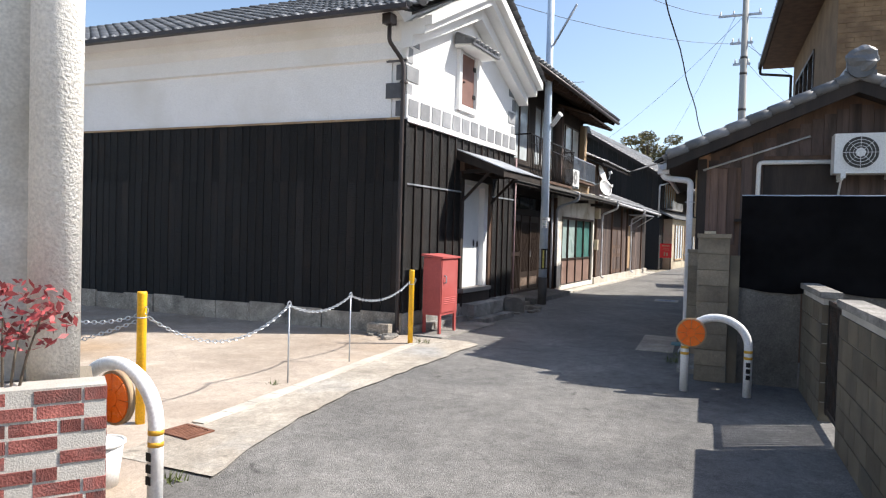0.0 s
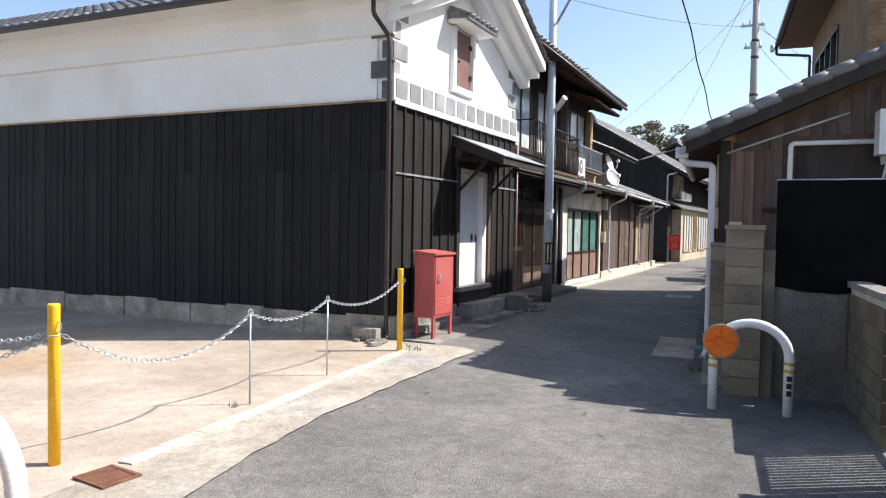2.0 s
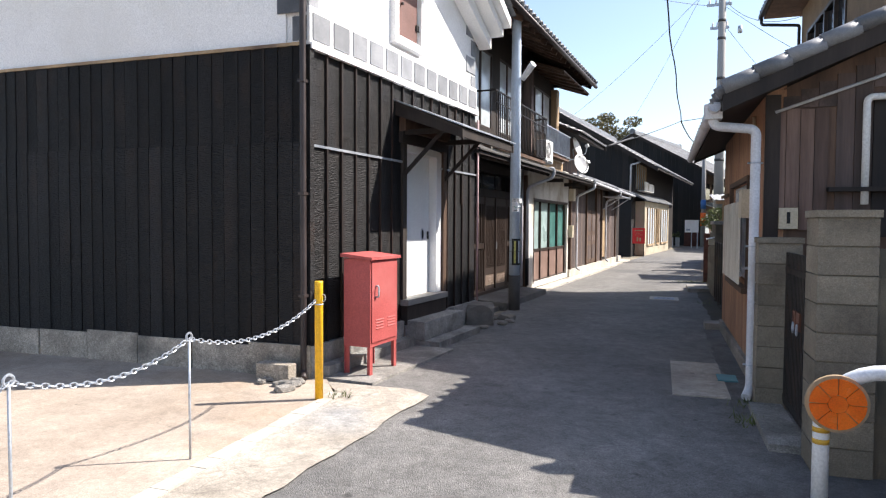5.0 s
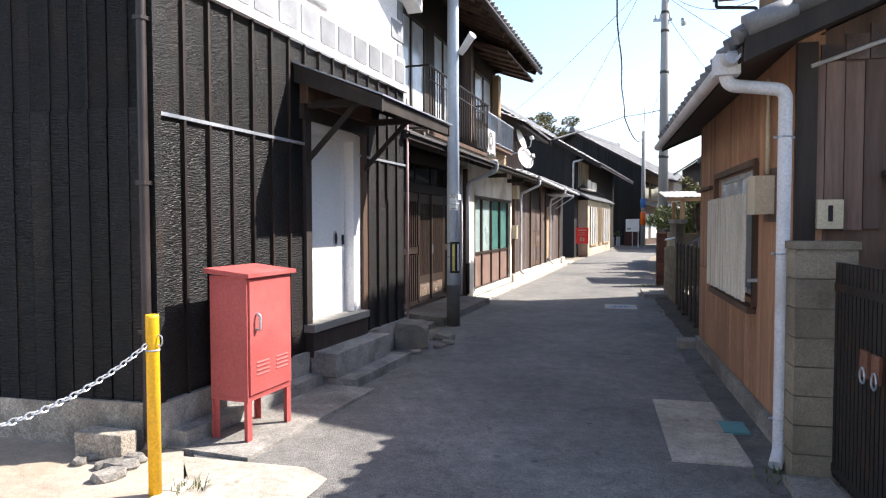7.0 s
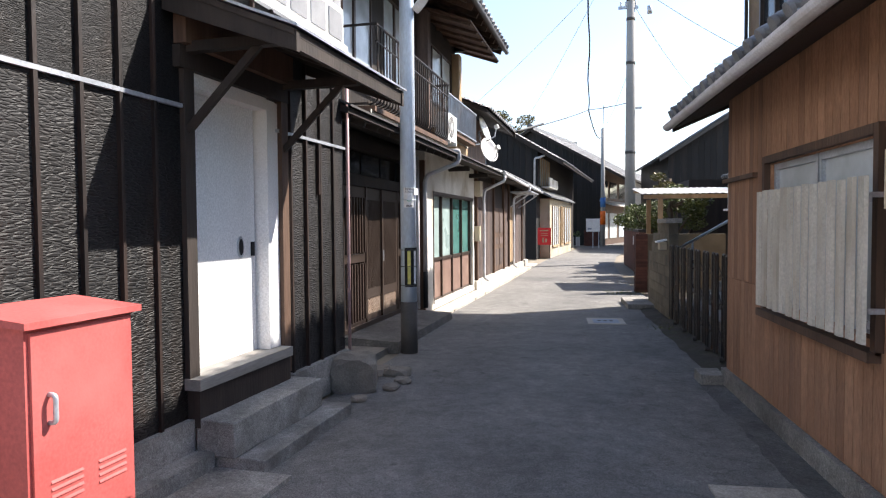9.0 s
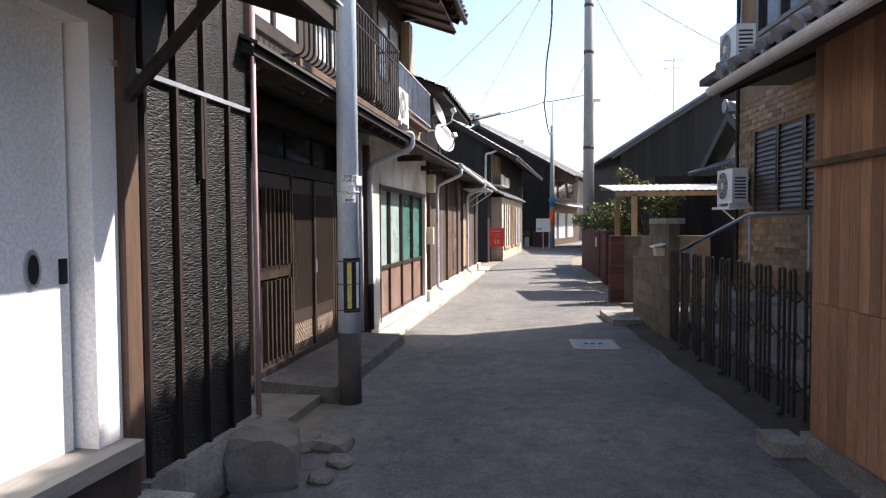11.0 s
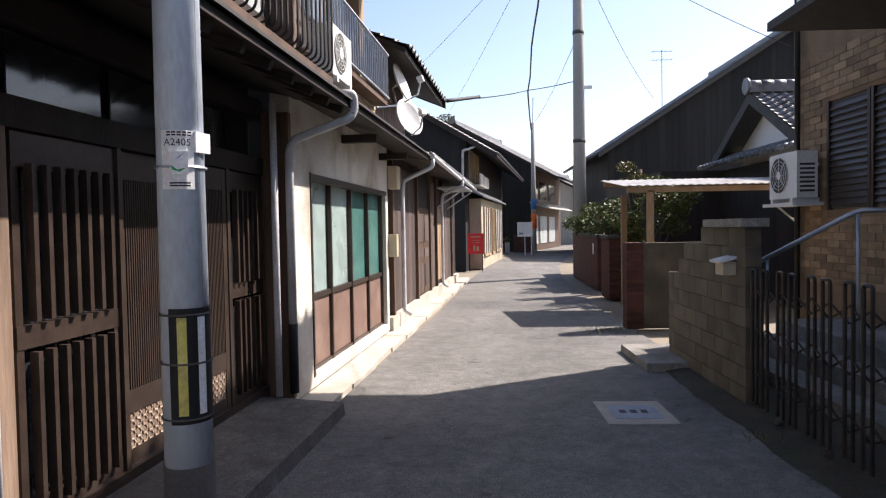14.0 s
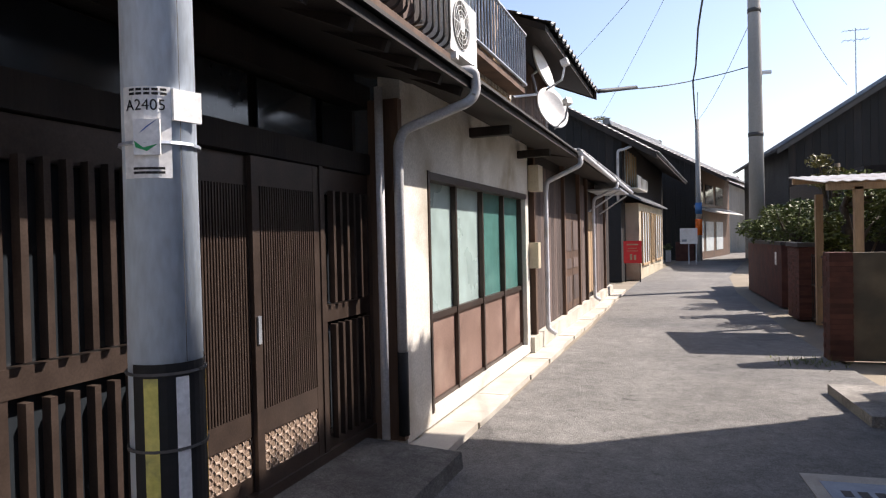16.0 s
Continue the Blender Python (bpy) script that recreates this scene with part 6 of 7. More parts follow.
    part("rail", boxed(RX - 0.115, RX - 0.1, 2.56, 4.52, 1.82, 1.86), M["galv"], s)
    sm = BM()
    prism(sm, ((-0.118, 0.0), (-0.135, 0.018), (-0.135, 0.1), (-0.118, 0.118), (-0.118, 0.108), (-0.124, 0.098), (-0.124, 0.02), (-0.118, 0.01)), "z", 1.03, 1.97)
    slat = mesh_of("slat", sm, M["polycarb"])
    for k in range(14):
        piece("slat", slat, s, (RX, 2.56 + k * 0.14, 0.004 * math.sin(k * 2.3)), (1, 0.86, 1), (0, 0, 0.03 * math.sin(k * 5.1)))
    bm = BM()
    for y in (2.58, 4.47):
        for z in (1.2, 1.85):
            box(bm, RX - 0.1, RX + 0.03, y, y + 0.03, z, z + 0.03)
    part("screen_bracket", bm, M["galv"], w)
    return h


ochre_house()
solo("meter_box", boxed(RX - 0.17, RX - 0.02, 2.02, 2.28, 1.78, 2.08, soft=0.03, seg=2), M["beige"], "beige electric meter box on the ochre wall", "meter box")
solo("meter_board", boxed(RX - 0.03, RX - 0.017, 1.96, 2.34, 1.72, 2.14), M["wood_brown"], "brown backing board behind the meter", "board")
bm = BM()
tube(bm, ((RX - 0.05, 2.15, 2.1), (RX - 0.05, 2.15, 2.85)), 0.018, 8)
solo("conduit", bm, M["beige"], "beige cable conduit above the meter", "pipe")
b = thing("letter_plate", pose(4.43, RS - 0.02, 1.67), "small brass coloured letter slot box on the dark boards", "letter box")
part("plate", boxed(-0.08, 0.08, -0.05, 0.0, 0, 0.2, soft=0.008), M["beige"], b)
part("slot", boxed(-0.015, 0.015, -0.053, -0.05, 0.05, 0.16), M["black"], b)
ac = ac_unit(pose(5.96, RS - 0.36, 2.69), "white outdoor unit bracketed on the gable boards", 0.8, 0.54, 0.28)
bm = BM()
for x in (6.06, 6.66):
    tube(bm, ((x, RS - 0.02, 2.61), (x, RS - 0.36, 2.61)), 0.018, 6)
    tube(bm, ((x, RS - 0.02, 2.31), (x, RS - 0.3, 2.61)), 0.014, 6)
solo("unit_bracket", bm, M["ac_white"], "white steel wall bracket under the outdoor unit", "bracket")
bm = BM()
tube(bm, bend(((5.96, RS - 0.08, 2.88), (5.05, RS - 0.08, 2.88), (5.05, RS - 0.08, 1.9)), 0.06), 0.032, 10)
solo("duct_cover", bm, M["ac_white"], "white insulated duct bent along the gable", "pipe")
bm = BM()
tube(bm, bend(((4.3, RS - 0.05, 2.78), (5.7, RS - 0.05, 3.25)), 0.06), 0.015, 8)
solo("conduit", bm, M["pvc"], "thin grey conduit under the gable verge", "pipe")


# ---- block walls ----
def block_wall(name, label, m, length, height, bl=0.39, bh=0.19, th=0.15, steps=None, cap=False):
    """Courses of single blocks along x; steps: list of (x, height) for a stepped top."""
    w = thing(name, m, label, "wall", kind="structure")
    bm = BM()
    runs = steps or ((0, height),)
    for k, (xx, hh) in enumerate(runs):
        box(bm, xx + 0.01, (runs[k + 1][0] + 0.009 if k + 1 < len(runs) else length - 0.01), 0.012, th - 0.012, 0, hh - 0.01)
    part("mortar", bm, M["block"] if steps else M["mortar"], w)
    full = mesh_of("block", boxed(0.004, bl - 0.006, 0, th, 0.004, bh - 0.006, soft=0.004), M["block"])
    j = 0
    while (j + 0.5) * bh < height:
        off = (j % 2) * bl / 2
        x = -off
        while x < length - 0.02:
            a, b = max(0, x), min(length, x + bl)
            top = height
            if steps:
                top = [hh for xx, hh in steps if a >= xx - 0.01][-1]
            if b - a > 0.03 and (j + 0.5) * bh < top:
                piece("block", full, w, (a, 0, j * bh), ((b - a) / bl, 1, 1))
            x += bl
        j += 1
    if cap:
        part("cap", boxed(-0.02, length + 0.02, -0.02, th + 0.02, height, height + 0.06, soft=0.015, seg=2), M["concrete"], w, "weathered concrete cap")
    return w


def block_pillar(x0, x1, y0, y1, h, label, cap=0.05, courses=0.2):
    p = thing("gate_pillar", pose(x0, y0, 0), label, "pillar", "gate pillars", "structure")
    n = round(h / courses)
    me = mesh_of("block", boxed(0.003, x1 - x0 - 0.003, 0.003, y1 - y0 - 0.003, 0.005, h / n - 0.005, soft=0.01), M["pale_block"])
    part("mortar", boxed(0.012, x1 - x0 - 0.012, 0.012, y1 - y0 - 0.012, 0, h), M["block"], p)
    for k in range(n):
        piece("block", me, p, (0, 0, k * h / n))
    if cap:
        part("cap", boxed(-0.01, x1 - x0 + 0.01, -0.01, y1 - y0 + 0.01, h, h + cap, soft=0.02, seg=2), M["pale_block"], p, "rounded mortar cap")


block_pillar(4.14, 4.51, 1.14, 1.38, 1.54, "slim concrete block gate pillar at the house corner")
block_pillar(4.29, 4.655, -0.52, -0.14, 1.76, "tall stained concrete block gate pillar")
# dark gate between the pillars
g = thing("metal_gate", pose(4.38, -0.12, 0.06), "closed dark brown slatted gate between block pillars", "gate")
part("frame", boxed(-0.015, 0.015, 0, 1.24, 0.05, 0.1), M["dark_metal"], g)
part("frame", boxed(-0.015, 0.015, 0, 1.24, 1.22, 1.27), M["dark_metal"], g)
me = mesh_of("slat", boxed(-0.012, 0.012, 0, 0.045, 0, 1.38, soft=0.003), M["dark_metal"])
for k in range(21):
    piece("slat", me, g, (0.0, 0.005 + k * 0.059, 0.02))
for y in (0.5, 0.66):
    latch = part("latch", boxed(-0.03, -0.014, y, y + 0.11, 0.78, 0.93, soft=0.004), M["rust"], g, "rusty latch plate")
    bm = BM()
    tube(bm, [(-0.036, y + 0.05 + 0.035 * math.cos(a), 0.79 + 0.045 * math.sin(a)) for a in (k * math.pi / 6 for k in range(13))], 0.006, 5, caps=False)
    part("ring", bm, M["galv"], latch, "iron ring pull")
bm = boxed(4.08, 4.36, -0.12, 1.12, 0, 0.06, soft=0.01)
solo("threshold", bm, M["concrete"], "mossy concrete threshold before the gate", "threshold")
# rendered wall with shade net
w = thing("rendered_wall", pose(0, 0, 0), "stained grey rendered wall beside the gate pillar, shade in its greys", "wall", kind="structure")
part("wall", boxed(4.67, 5.44, -0.4, -0.24, 0, 1.22, soft=0.01), M["wall_grey"], w)
part("wall", boxed(5.62, 8.5, -0.4, -0.24, 0, 1.22, soft=0.01), M["wall_grey"], w)
part("pier", boxed(4.66, 4.77, -0.47, -0.405, 0, 1.55, soft=0.01), M["block"], w)
t = thing("shade_net", pose(0, 0, 0), "black shade netting stretched over the rendered wall", "netting")
bm = BM()
nx, nz = 30, 12
vs = [[bm.verts.new((4.77 + 3.4 * i / nx, -0.42 + 0.025 * noise.noise((i * 0.5, j * 0.3, 0)), 1.17 - 0.05 * abs(math.sin(i * 0.35)) * (j == 0) + 1.11 * j / nz + 0.01 * noise.noise((i * 1.1, j, 4)))) for j in range(nz + 1)] for i in range(nx + 1)]
for i in range(nx):
    for j in range(nz):
        bm.faces.new((vs[i][j], vs[i + 1][j], vs[i + 1][j + 1], vs[i][j + 1]))
n = part("net", bm, M["tarp"], t)
n.modifiers.new("thick", "SOLIDIFY").thickness = 0.01
bm = BM()
for x in (4.8, 6.2, 7.6):
    tube(bm, ((x, -0.38, 1.0), (x, -0.38, 2.28)), 0.02, 8)
tube(bm, ((4.77, -0.38, 2.28), (8.15, -0.38, 2.28)), 0.015, 8)
part("net_frame", bm, M["galv"], t)

block_wall("block_wall", "low concrete block wall beside a yard entrance", pose(5.6, -1.9, 0, 0, 0, 90), 1.45, 1.2, cap=True)
g = thing("metal_gate", pose(5.52, -2.75, 0.08), "dark metal gate of upright bars in the block wall", "gate")
for y in (0.0, 0.8):
    part("frame", boxed(-0.02, 0.02, y, y + 0.04, 0, 1.1), M["dark_metal"], g)
for z in (0.02, 1.06):
    part("frame", boxed(-0.018, 0.018, 0.04, 0.8, z, z + 0.04), M["dark_metal"], g)
me = mesh_of("bar", boxed(-0.012, 0.012, -0.014, 0.014, 0.06, 1.06), M["dark_metal"])
for k in range(13):
    piece("bar", me, g, (0, 0.07 + k * 0.058, 0))
block_wall("block_wall", "long concrete block wall along the lane's edge", pose(5.6, -9.6, 0, 0, 0, 90), 6.8, 1.2, cap=True)
bm = boxed(5.55, 8.6, -9.6, -9.4, 0, 2.2)
solo("wall_south", bm, M["concrete"], "plain concrete wall closing the yard", "wall", "structure")

# grimy drain strip along the small house
bm = BM()
rows = []
for i in range(26):
    y = 0.9 + i * 0.2
    rows.append([bm.verts.new((3.97 + 0.06 * noise.noise((y * 1.3, 0, 0)) + 0.04 * noise.noise((y * 5, 2, 0)), y, 0.005)), bm.verts.new((4.1, y, 0.012)), bm.verts.new((4.26, y, 0.018))])
for p, q in zip(rows, rows[1:]):
    for k in range(2):
        bm.faces.new((p[k], p[k + 1], q[k + 1], q[k]))
solo("gutter_strip", bm, M["platform"], "dark grimy concrete strip along the house footing", "gutter", "structure")
# plate and small cover on the ground
solo("concrete_plate", boxed(3.42, 3.96, 1.37, 3.05, -0.02, 0.014, soft=0.004), M["apron"], "pale concrete patch set in the lane", "patch")
solo("cover_plate", boxed(3.9, 4.1, 2.1, 2.42, 0.0, 0.022, soft=0.004), M["teal"], "small teal painted meter cover in the ground", "cover")
solo("kerb_stone", rough_block(3.98, 4.22, 5.8, 6.15, -0.02, 0.12, 0.01, 9), M["concrete"], "loose concrete block at the house corner", "stone")
c = thing("manhole_cover", pose(3.375, 10.3, 0.0, 0, 0, 0), "rectangular pale water cover set in the lane", "manhole")
part("rim", boxed(-0.315, 0.315, -0.37, 0.37, -0.02, 0.008, soft=0.003), M["manhole"], c)
part("lid", boxed(-0.22, 0.22, -0.22, 0.22, 0.0, 0.012, soft=0.002), M["blue_grey"], c, "blue-grey lid")
bm = BM()
for k in range(3):
    box(bm, -0.14 + k * 0.1, -0.08 + k * 0.1, -0.05, 0.05, 0.012, 0.015)
part("marks", bm, M["rubber"], c)


# ---- folding gate and walls beyond ----
bm = BM()
rows = []
for i in range(24):
    y = 5.9 + i * 0.33
    rows.append([bm.verts.new((4.16 + 0.09 * noise.noise((y * 1.7, 0, 0)) + 0.05 * noise.noise((y * 6, 2, 0)), y, 0.006)), bm.verts.new((4.4, y, 0.04 + 0.02 * noise.noise((y * 3, 5, 0)))), bm.verts.new((4.98, y, 0.05))])
for p, q in zip(rows, rows[1:]):
    for k in range(2):
        bm.faces.new((p[k], p[k + 1], q[k + 1], q[k]))
solo("soil_strip", bm, M["soil"], "mossy soil strip along the accordion gate, shade in its dark colour", "soil", "structure")


def folding_gate():
    g = thing("folding_gate", pose(4.42, 6.0, 0.05), "dark iron accordion gate drawn across a house entrance", "gate")
    n = 18
    q = BM()
    pts = bend(((0, 0, 0), (0, 0, 1.22), (0, 0.1, 1.22), (0, 0.1, 0)), 0.03, 3)
    tube(q, pts, 0.014, 6)
    me = mesh_of("loop_bar", q, M["dark_metal"])
    for i in range(n):
        piece("loop_bar", me, g, (0.02 * (i % 2), i * 0.245, 0.06))
    for d in (0, 1):
        q = BM()
        tube(q, ((0, 0, 0.12 * d), (0, 0.245, 0.12 * (1 - d))), 0.008, 4)
        me = mesh_of("link_bar", q, M["dark_metal"])
        for i in range(n - 1):
            for z in (0.25, 0.65, 1.0):
                piece("link_bar", me, g, (0.02 + 0.012 * d, 0.05 + i * 0.245, z))
    q = BM()
    tube(q, ((-0.03, 0, 0.03), (0.03, 0, 0.03)), 0.03, 10)
    me = mesh_of("wheel", q, M["rubber"])
    for i in range(0, n, 3):
        piece("wheel", me, g, (0.01, i * 0.245 + 0.05, 0.0))


folding_gate()
# paved step and stairs behind the gate
es = thing("entrance_steps", pose(0, 0, 0), "broad concrete steps behind the folding gate", "steps")
for k in range(3):
    part("step", boxed(5.0 + k * 0.35, 6.6, 7.0, 12.5, k * 0.18 + (0.002 if k else 0), 0.18 + k * 0.18, soft=0.01), M["concrete"], es)
hr = thing("handrail", pose(0, 0, 0), "grey steel handrail climbing beside the entrance steps", "handrail")
bm = BM()
tube(bm, bend(((4.8, 11.3, 1.25), (5.7, 10.8, 1.85), (6.6, 10.4, 1.85)), 0.08), 0.025, 8)
part("rail", bm, M["galv"], hr)
for x, y, z in ((5.0, 11.2, 1.38), (5.7, 10.8, 1.83), (6.4, 10.5, 1.85)):
    bm = BM()
    tube(bm, ((x, y, 0.15), (x, y, z)), 0.018, 8)
    part("post", bm, M["galv"], hr)
block_wall("block_wall", "yellowish stepped concrete block wall beside the lane", pose(4.6, 10.43, 0, 0, 0, 90), 2.35, 1.71, bl=0.39, bh=0.19, steps=((0, 1.71), (0.98, 1.52), (1.5, 1.33), (1.9, 1.14)))
solo("wall_coping", boxed(4.4, 4.66, 10.4, 11.4, 1.71, 1.79, soft=0.015, seg=2), M["concrete"], "weathered overhanging coping on the stepped wall", "coping", "structure")
l = thing("wall_lamp", pose(4.45, 10.75, 1.24), "small wall lamp with a tilted pale cap on the block wall", "lamp")
part("cap", boxed(-0.17, 0.02, -0.13, 0.13, 0, 0.025, soft=0.008), M["white_paint"], l, "pale tilted cap", pose(0, 0, 0.16, 0, -14, 0))
part("body", boxed(-0.12, 0.0, -0.1, 0.1, 0.0, 0.13, soft=0.01), M["beige"], l)
solo("kerb_slab", boxed(3.95, 4.62, 12.0, 13.3, -0.02, 0.1, soft=0.01), M["concrete"], "pale concrete kerb slab beside the wall end", "kerb")
# the darker block material stands in for shade on this wall
bm = boxed(4.78, 6.6, 15.27, 15.45, 0, 1.44, soft=0.008)
solo("garden_wall", bm, M["block"], "stained garden wall seen end on, shade put into its darker block colour", "wall", "structure")


def brick_wall(name, label, m, length, height, th=0.2, mtl=None, bl=0.21, bh=0.06, j=0.01, headers=False):
    w = thing(name, m, label, "wall", kind="structure")
    part("mortar", boxed(0.003, length - 0.003, 0.003, th - 0.003, 0, height - 0.004), M["mortar"] if headers else M["brick_dark"], w)
    full = mesh_of("brick", boxed(0, bl, 0, th, 0, bh, soft=0.003), mtl or M["brick"])
    k = 0
    while (k + 1) * (bh + j) <= height + 0.01:
        x = -(k % 2) * bl / 2
        n = 0
        while x < length - 0.02:
            step = bl * 0.44 if headers and (n + k) % 3 == 1 else bl
            a, b = max(0, x), min(length, x + step)
            if b - a > 0.03:
                piece("brick", full, w, (a, 0.004 * math.sin(k * 3 + x * 9), k * (bh + j) + j * 0.5), ((b - a) / bl, 1, 1))
            x += step + j
            n += 1
        k += 1
    return w


brick_wall("brick_wall", "red-brown brick gate pier at the garden", pose(4.78, 15.22, 0, 0, 0, 90), 0.3, 1.45, 0.28, M["brick_dark"])
w = brick_wall("brick_wall", "dark red brick garden wall with concrete coping", pose(5.55, 19.6, 0, 0, 0, 90), 0.9, 1.42, 0.4, M["brick_dark"])
part("coping", boxed(-0.03, 0.93, -0.03, 0.43, 1.43, 1.51, soft=0.01), M["rubber"], w)
w = thing("brick_wall", pose(5.55, 21.9, 0, 0, 0, 88), "long dark red garden wall with grey coping", "wall", kind="structure")
part("face", boxed(0, 5.2, 0, 0.22, 0, 1.42, soft=0.01), M["brick_dark"], w)
part("coping", boxed(-0.03, 5.23, -0.03, 0.25, 1.42, 1.5, soft=0.01), M["rubber"], w)
part("nameplate", boxed(0.6, 0.75, 0.22, 0.235, 0.95, 1.25), M["white_paint"], w)
g = thing("iron_gate", pose(5.35, 18.2, -0.06), "dark wrought iron garden gate standing half open", "gate")
me = mesh_of("bar", boxed(-0.01, 0.01, -0.01, 0.01, 0, 1.3), M["dark_metal"])
for k in range(10):
    piece("bar", me, g, (0, k * 0.14, 0.05))
for z in (0.1, 0.75, 1.3):
    part("cross_rail", boxed(-0.012, 0.012, -0.02, 1.3, z, z + 0.03), M["dark_metal"], g)


# ---- tall tiled house ----
def tall_house():
    h = thing("tall_house", pose(6.7, 6.3, 0), "tall modern house clad in tan split-face tiles", "house", kind="structure")
    D, H = 7.65, 7.38
    bm = BM()
    wall_holes(bm, "u", 0.0, D, 0.0, H, 0.0, 0.2, ((4.02, 6.88, 1.9, 3.34), (3.2, 6.8, 5.1, 6.5)))
    box(bm, 0.2, 7, 0.0, 0.2, 0, H)
    box(bm, 0.2, 7, D - 0.2, D, 0, H)
    part("wall", bm, M["tile_wall_dark"], h, "tan tile cladding")
    tl = mesh_of("wall_tile", boxed(-0.014, 0, 0.005, 0.295, 0.004, 0.096), M["tile_wall"])
    cnt = 0
    for j in range(46):
        z = 0.9 + j * 0.1
        y = D - 0.3 - (j % 2) * 0.15
        while y > 2.2 and cnt < 300:
            if not ((3.9 < y + 0.15 < 7.0 and 1.8 < z + 0.05 < 3.42) or (3.1 < y + 0.15 < 6.9 and 5.0 < z < 6.6)):
                if z < 5.4 and (y > 6.7 or z < 1.85 or 3.35 < z < 4.4):
                    piece("wall_tile", tl, h, (0, y, z))
                    cnt += 1
            y -= 0.3
    bm = BM()
    for j in range(71):
        z = 0.02 + j * 0.1
        x = (j % 2) * 0.15
        while x < 5.5:
            box(bm, x + 0.005, x + 0.295, -0.012, 0.0, z + 0.004, z + 0.096)
            x += 0.3
    o = part("cladding", bm, M["tile_wall"], h, "split-face tile courses")
    tagged(o, kind="stuff")
    # louvred shutters of the lower window
    for a, b in ((4.04, 4.96), (4.98, 5.9), (5.92, 6.86)):
        s = part("shutter", boxed(0.0, 0.02, a, b, 1.92, 3.32), M["rubber"], h, "dark louvred shutter")
        bm = BM()
        for k in range(16):
            z = 1.97 + k * 0.083
            prism(bm, ((0.0, z), (-0.03, z), (0.0, z + 0.06)), "y", a + 0.05, b - 0.05)
        part("slats", bm, M["bronze"], s)
        bm = BM()
        for y in (a, b - 0.05):
            box(bm, -0.04, 0.02, y, y + 0.05, 1.9, 3.34)
        part("shutter_frame", bm, M["bronze"], s)
    w = part("window", boxed(0.05, 0.07, 3.2, 6.8, 5.1, 6.5), M["pane_dark"], h, "dark upper windows")
    bm = BM()
    for k in range(5):
        y = 3.2 + k * 0.9
        box(bm, -0.03, 0.05, y - 0.04, y + 0.04, 5.05, 6.55)
    box(bm, -0.028, 0.048, 3.2, 6.8, 5.02, 5.1)
    box(bm, -0.028, 0.048, 3.2, 6.8, 6.5, 6.58)
    part("window_frame", bm, M["bronze"], w)
    # roof with boxed eaves
    bm = BM()
    prism(bm, ((-0.85, H - 0.05), (-0.85, H + 0.08), (3.5, H + 1.9), (7.9, H + 0.08), (7.9, H - 0.05)), "y", -0.75, D + 0.5)
    part("eaves", bm, M["wood_brown"], h, "brown boxed eaves")
    for ox, al, s in ((-0.9, -1, 1), (7.95, 1, -1)):
        up = Vector((s * 4.4, 0, 1.85))
        roof_part(h, (ox, D + 0.55 if al < 0 else -0.8, H + 0.1), (0, al, 0), up, D + 1.35, up.length)
    part("gutter", boxed(-0.98, -0.88, -0.8, D + 0.55, H - 0.04, H + 0.06), M["dark_metal"], h)
    bm = BM()
    tube(bm, bend(((-0.93, D + 0.3, H - 0.05), (-0.93, D + 0.3, H - 0.25), (-0.08, D - 0.1, H - 0.45), (-0.08, D - 0.1, 0.2)), 0.06), 0.04, 8)
    part("down_pipe", bm, M["dark_metal"], h, "black down pipe")
    return h


tall_house()
ac_unit(pose(6.34, 14.1, 2.08, 0, 0, -90), "white outdoor unit bracketed at the house corner", 0.8, 0.64, 0.28)
bm = BM()
box(bm, 6.26, 6.68, 13.25, 14.15, 1.97, 2.015)
tube(bm, ((6.68, 13.4, 2.55), (6.3, 13.4, 2.0)), 0.018, 6)
tube(bm, ((6.68, 13.9, 1.7), (6.36, 13.9, 1.98)), 0.015, 6)
solo("unit_bracket", bm, M["ac_white"], "white steel wall bracket holding the outdoor unit", "bracket")
ac_unit(pose(5.55, 11.7, 4.1, 0, 0, -90), "white outdoor unit high on the tiled house", 0.7, 0.56, 0.28)
bm = BM()
prism(bm, ((5.27, 3.9), (5.27, 4.0), (5.4, 4.04), (6.69, 4.04), (6.69, 3.9)), "y", 7.5, 11.8)
solo("canopy", bm, M["rubber"], "flat dark canopy on the tiled house", "canopy")

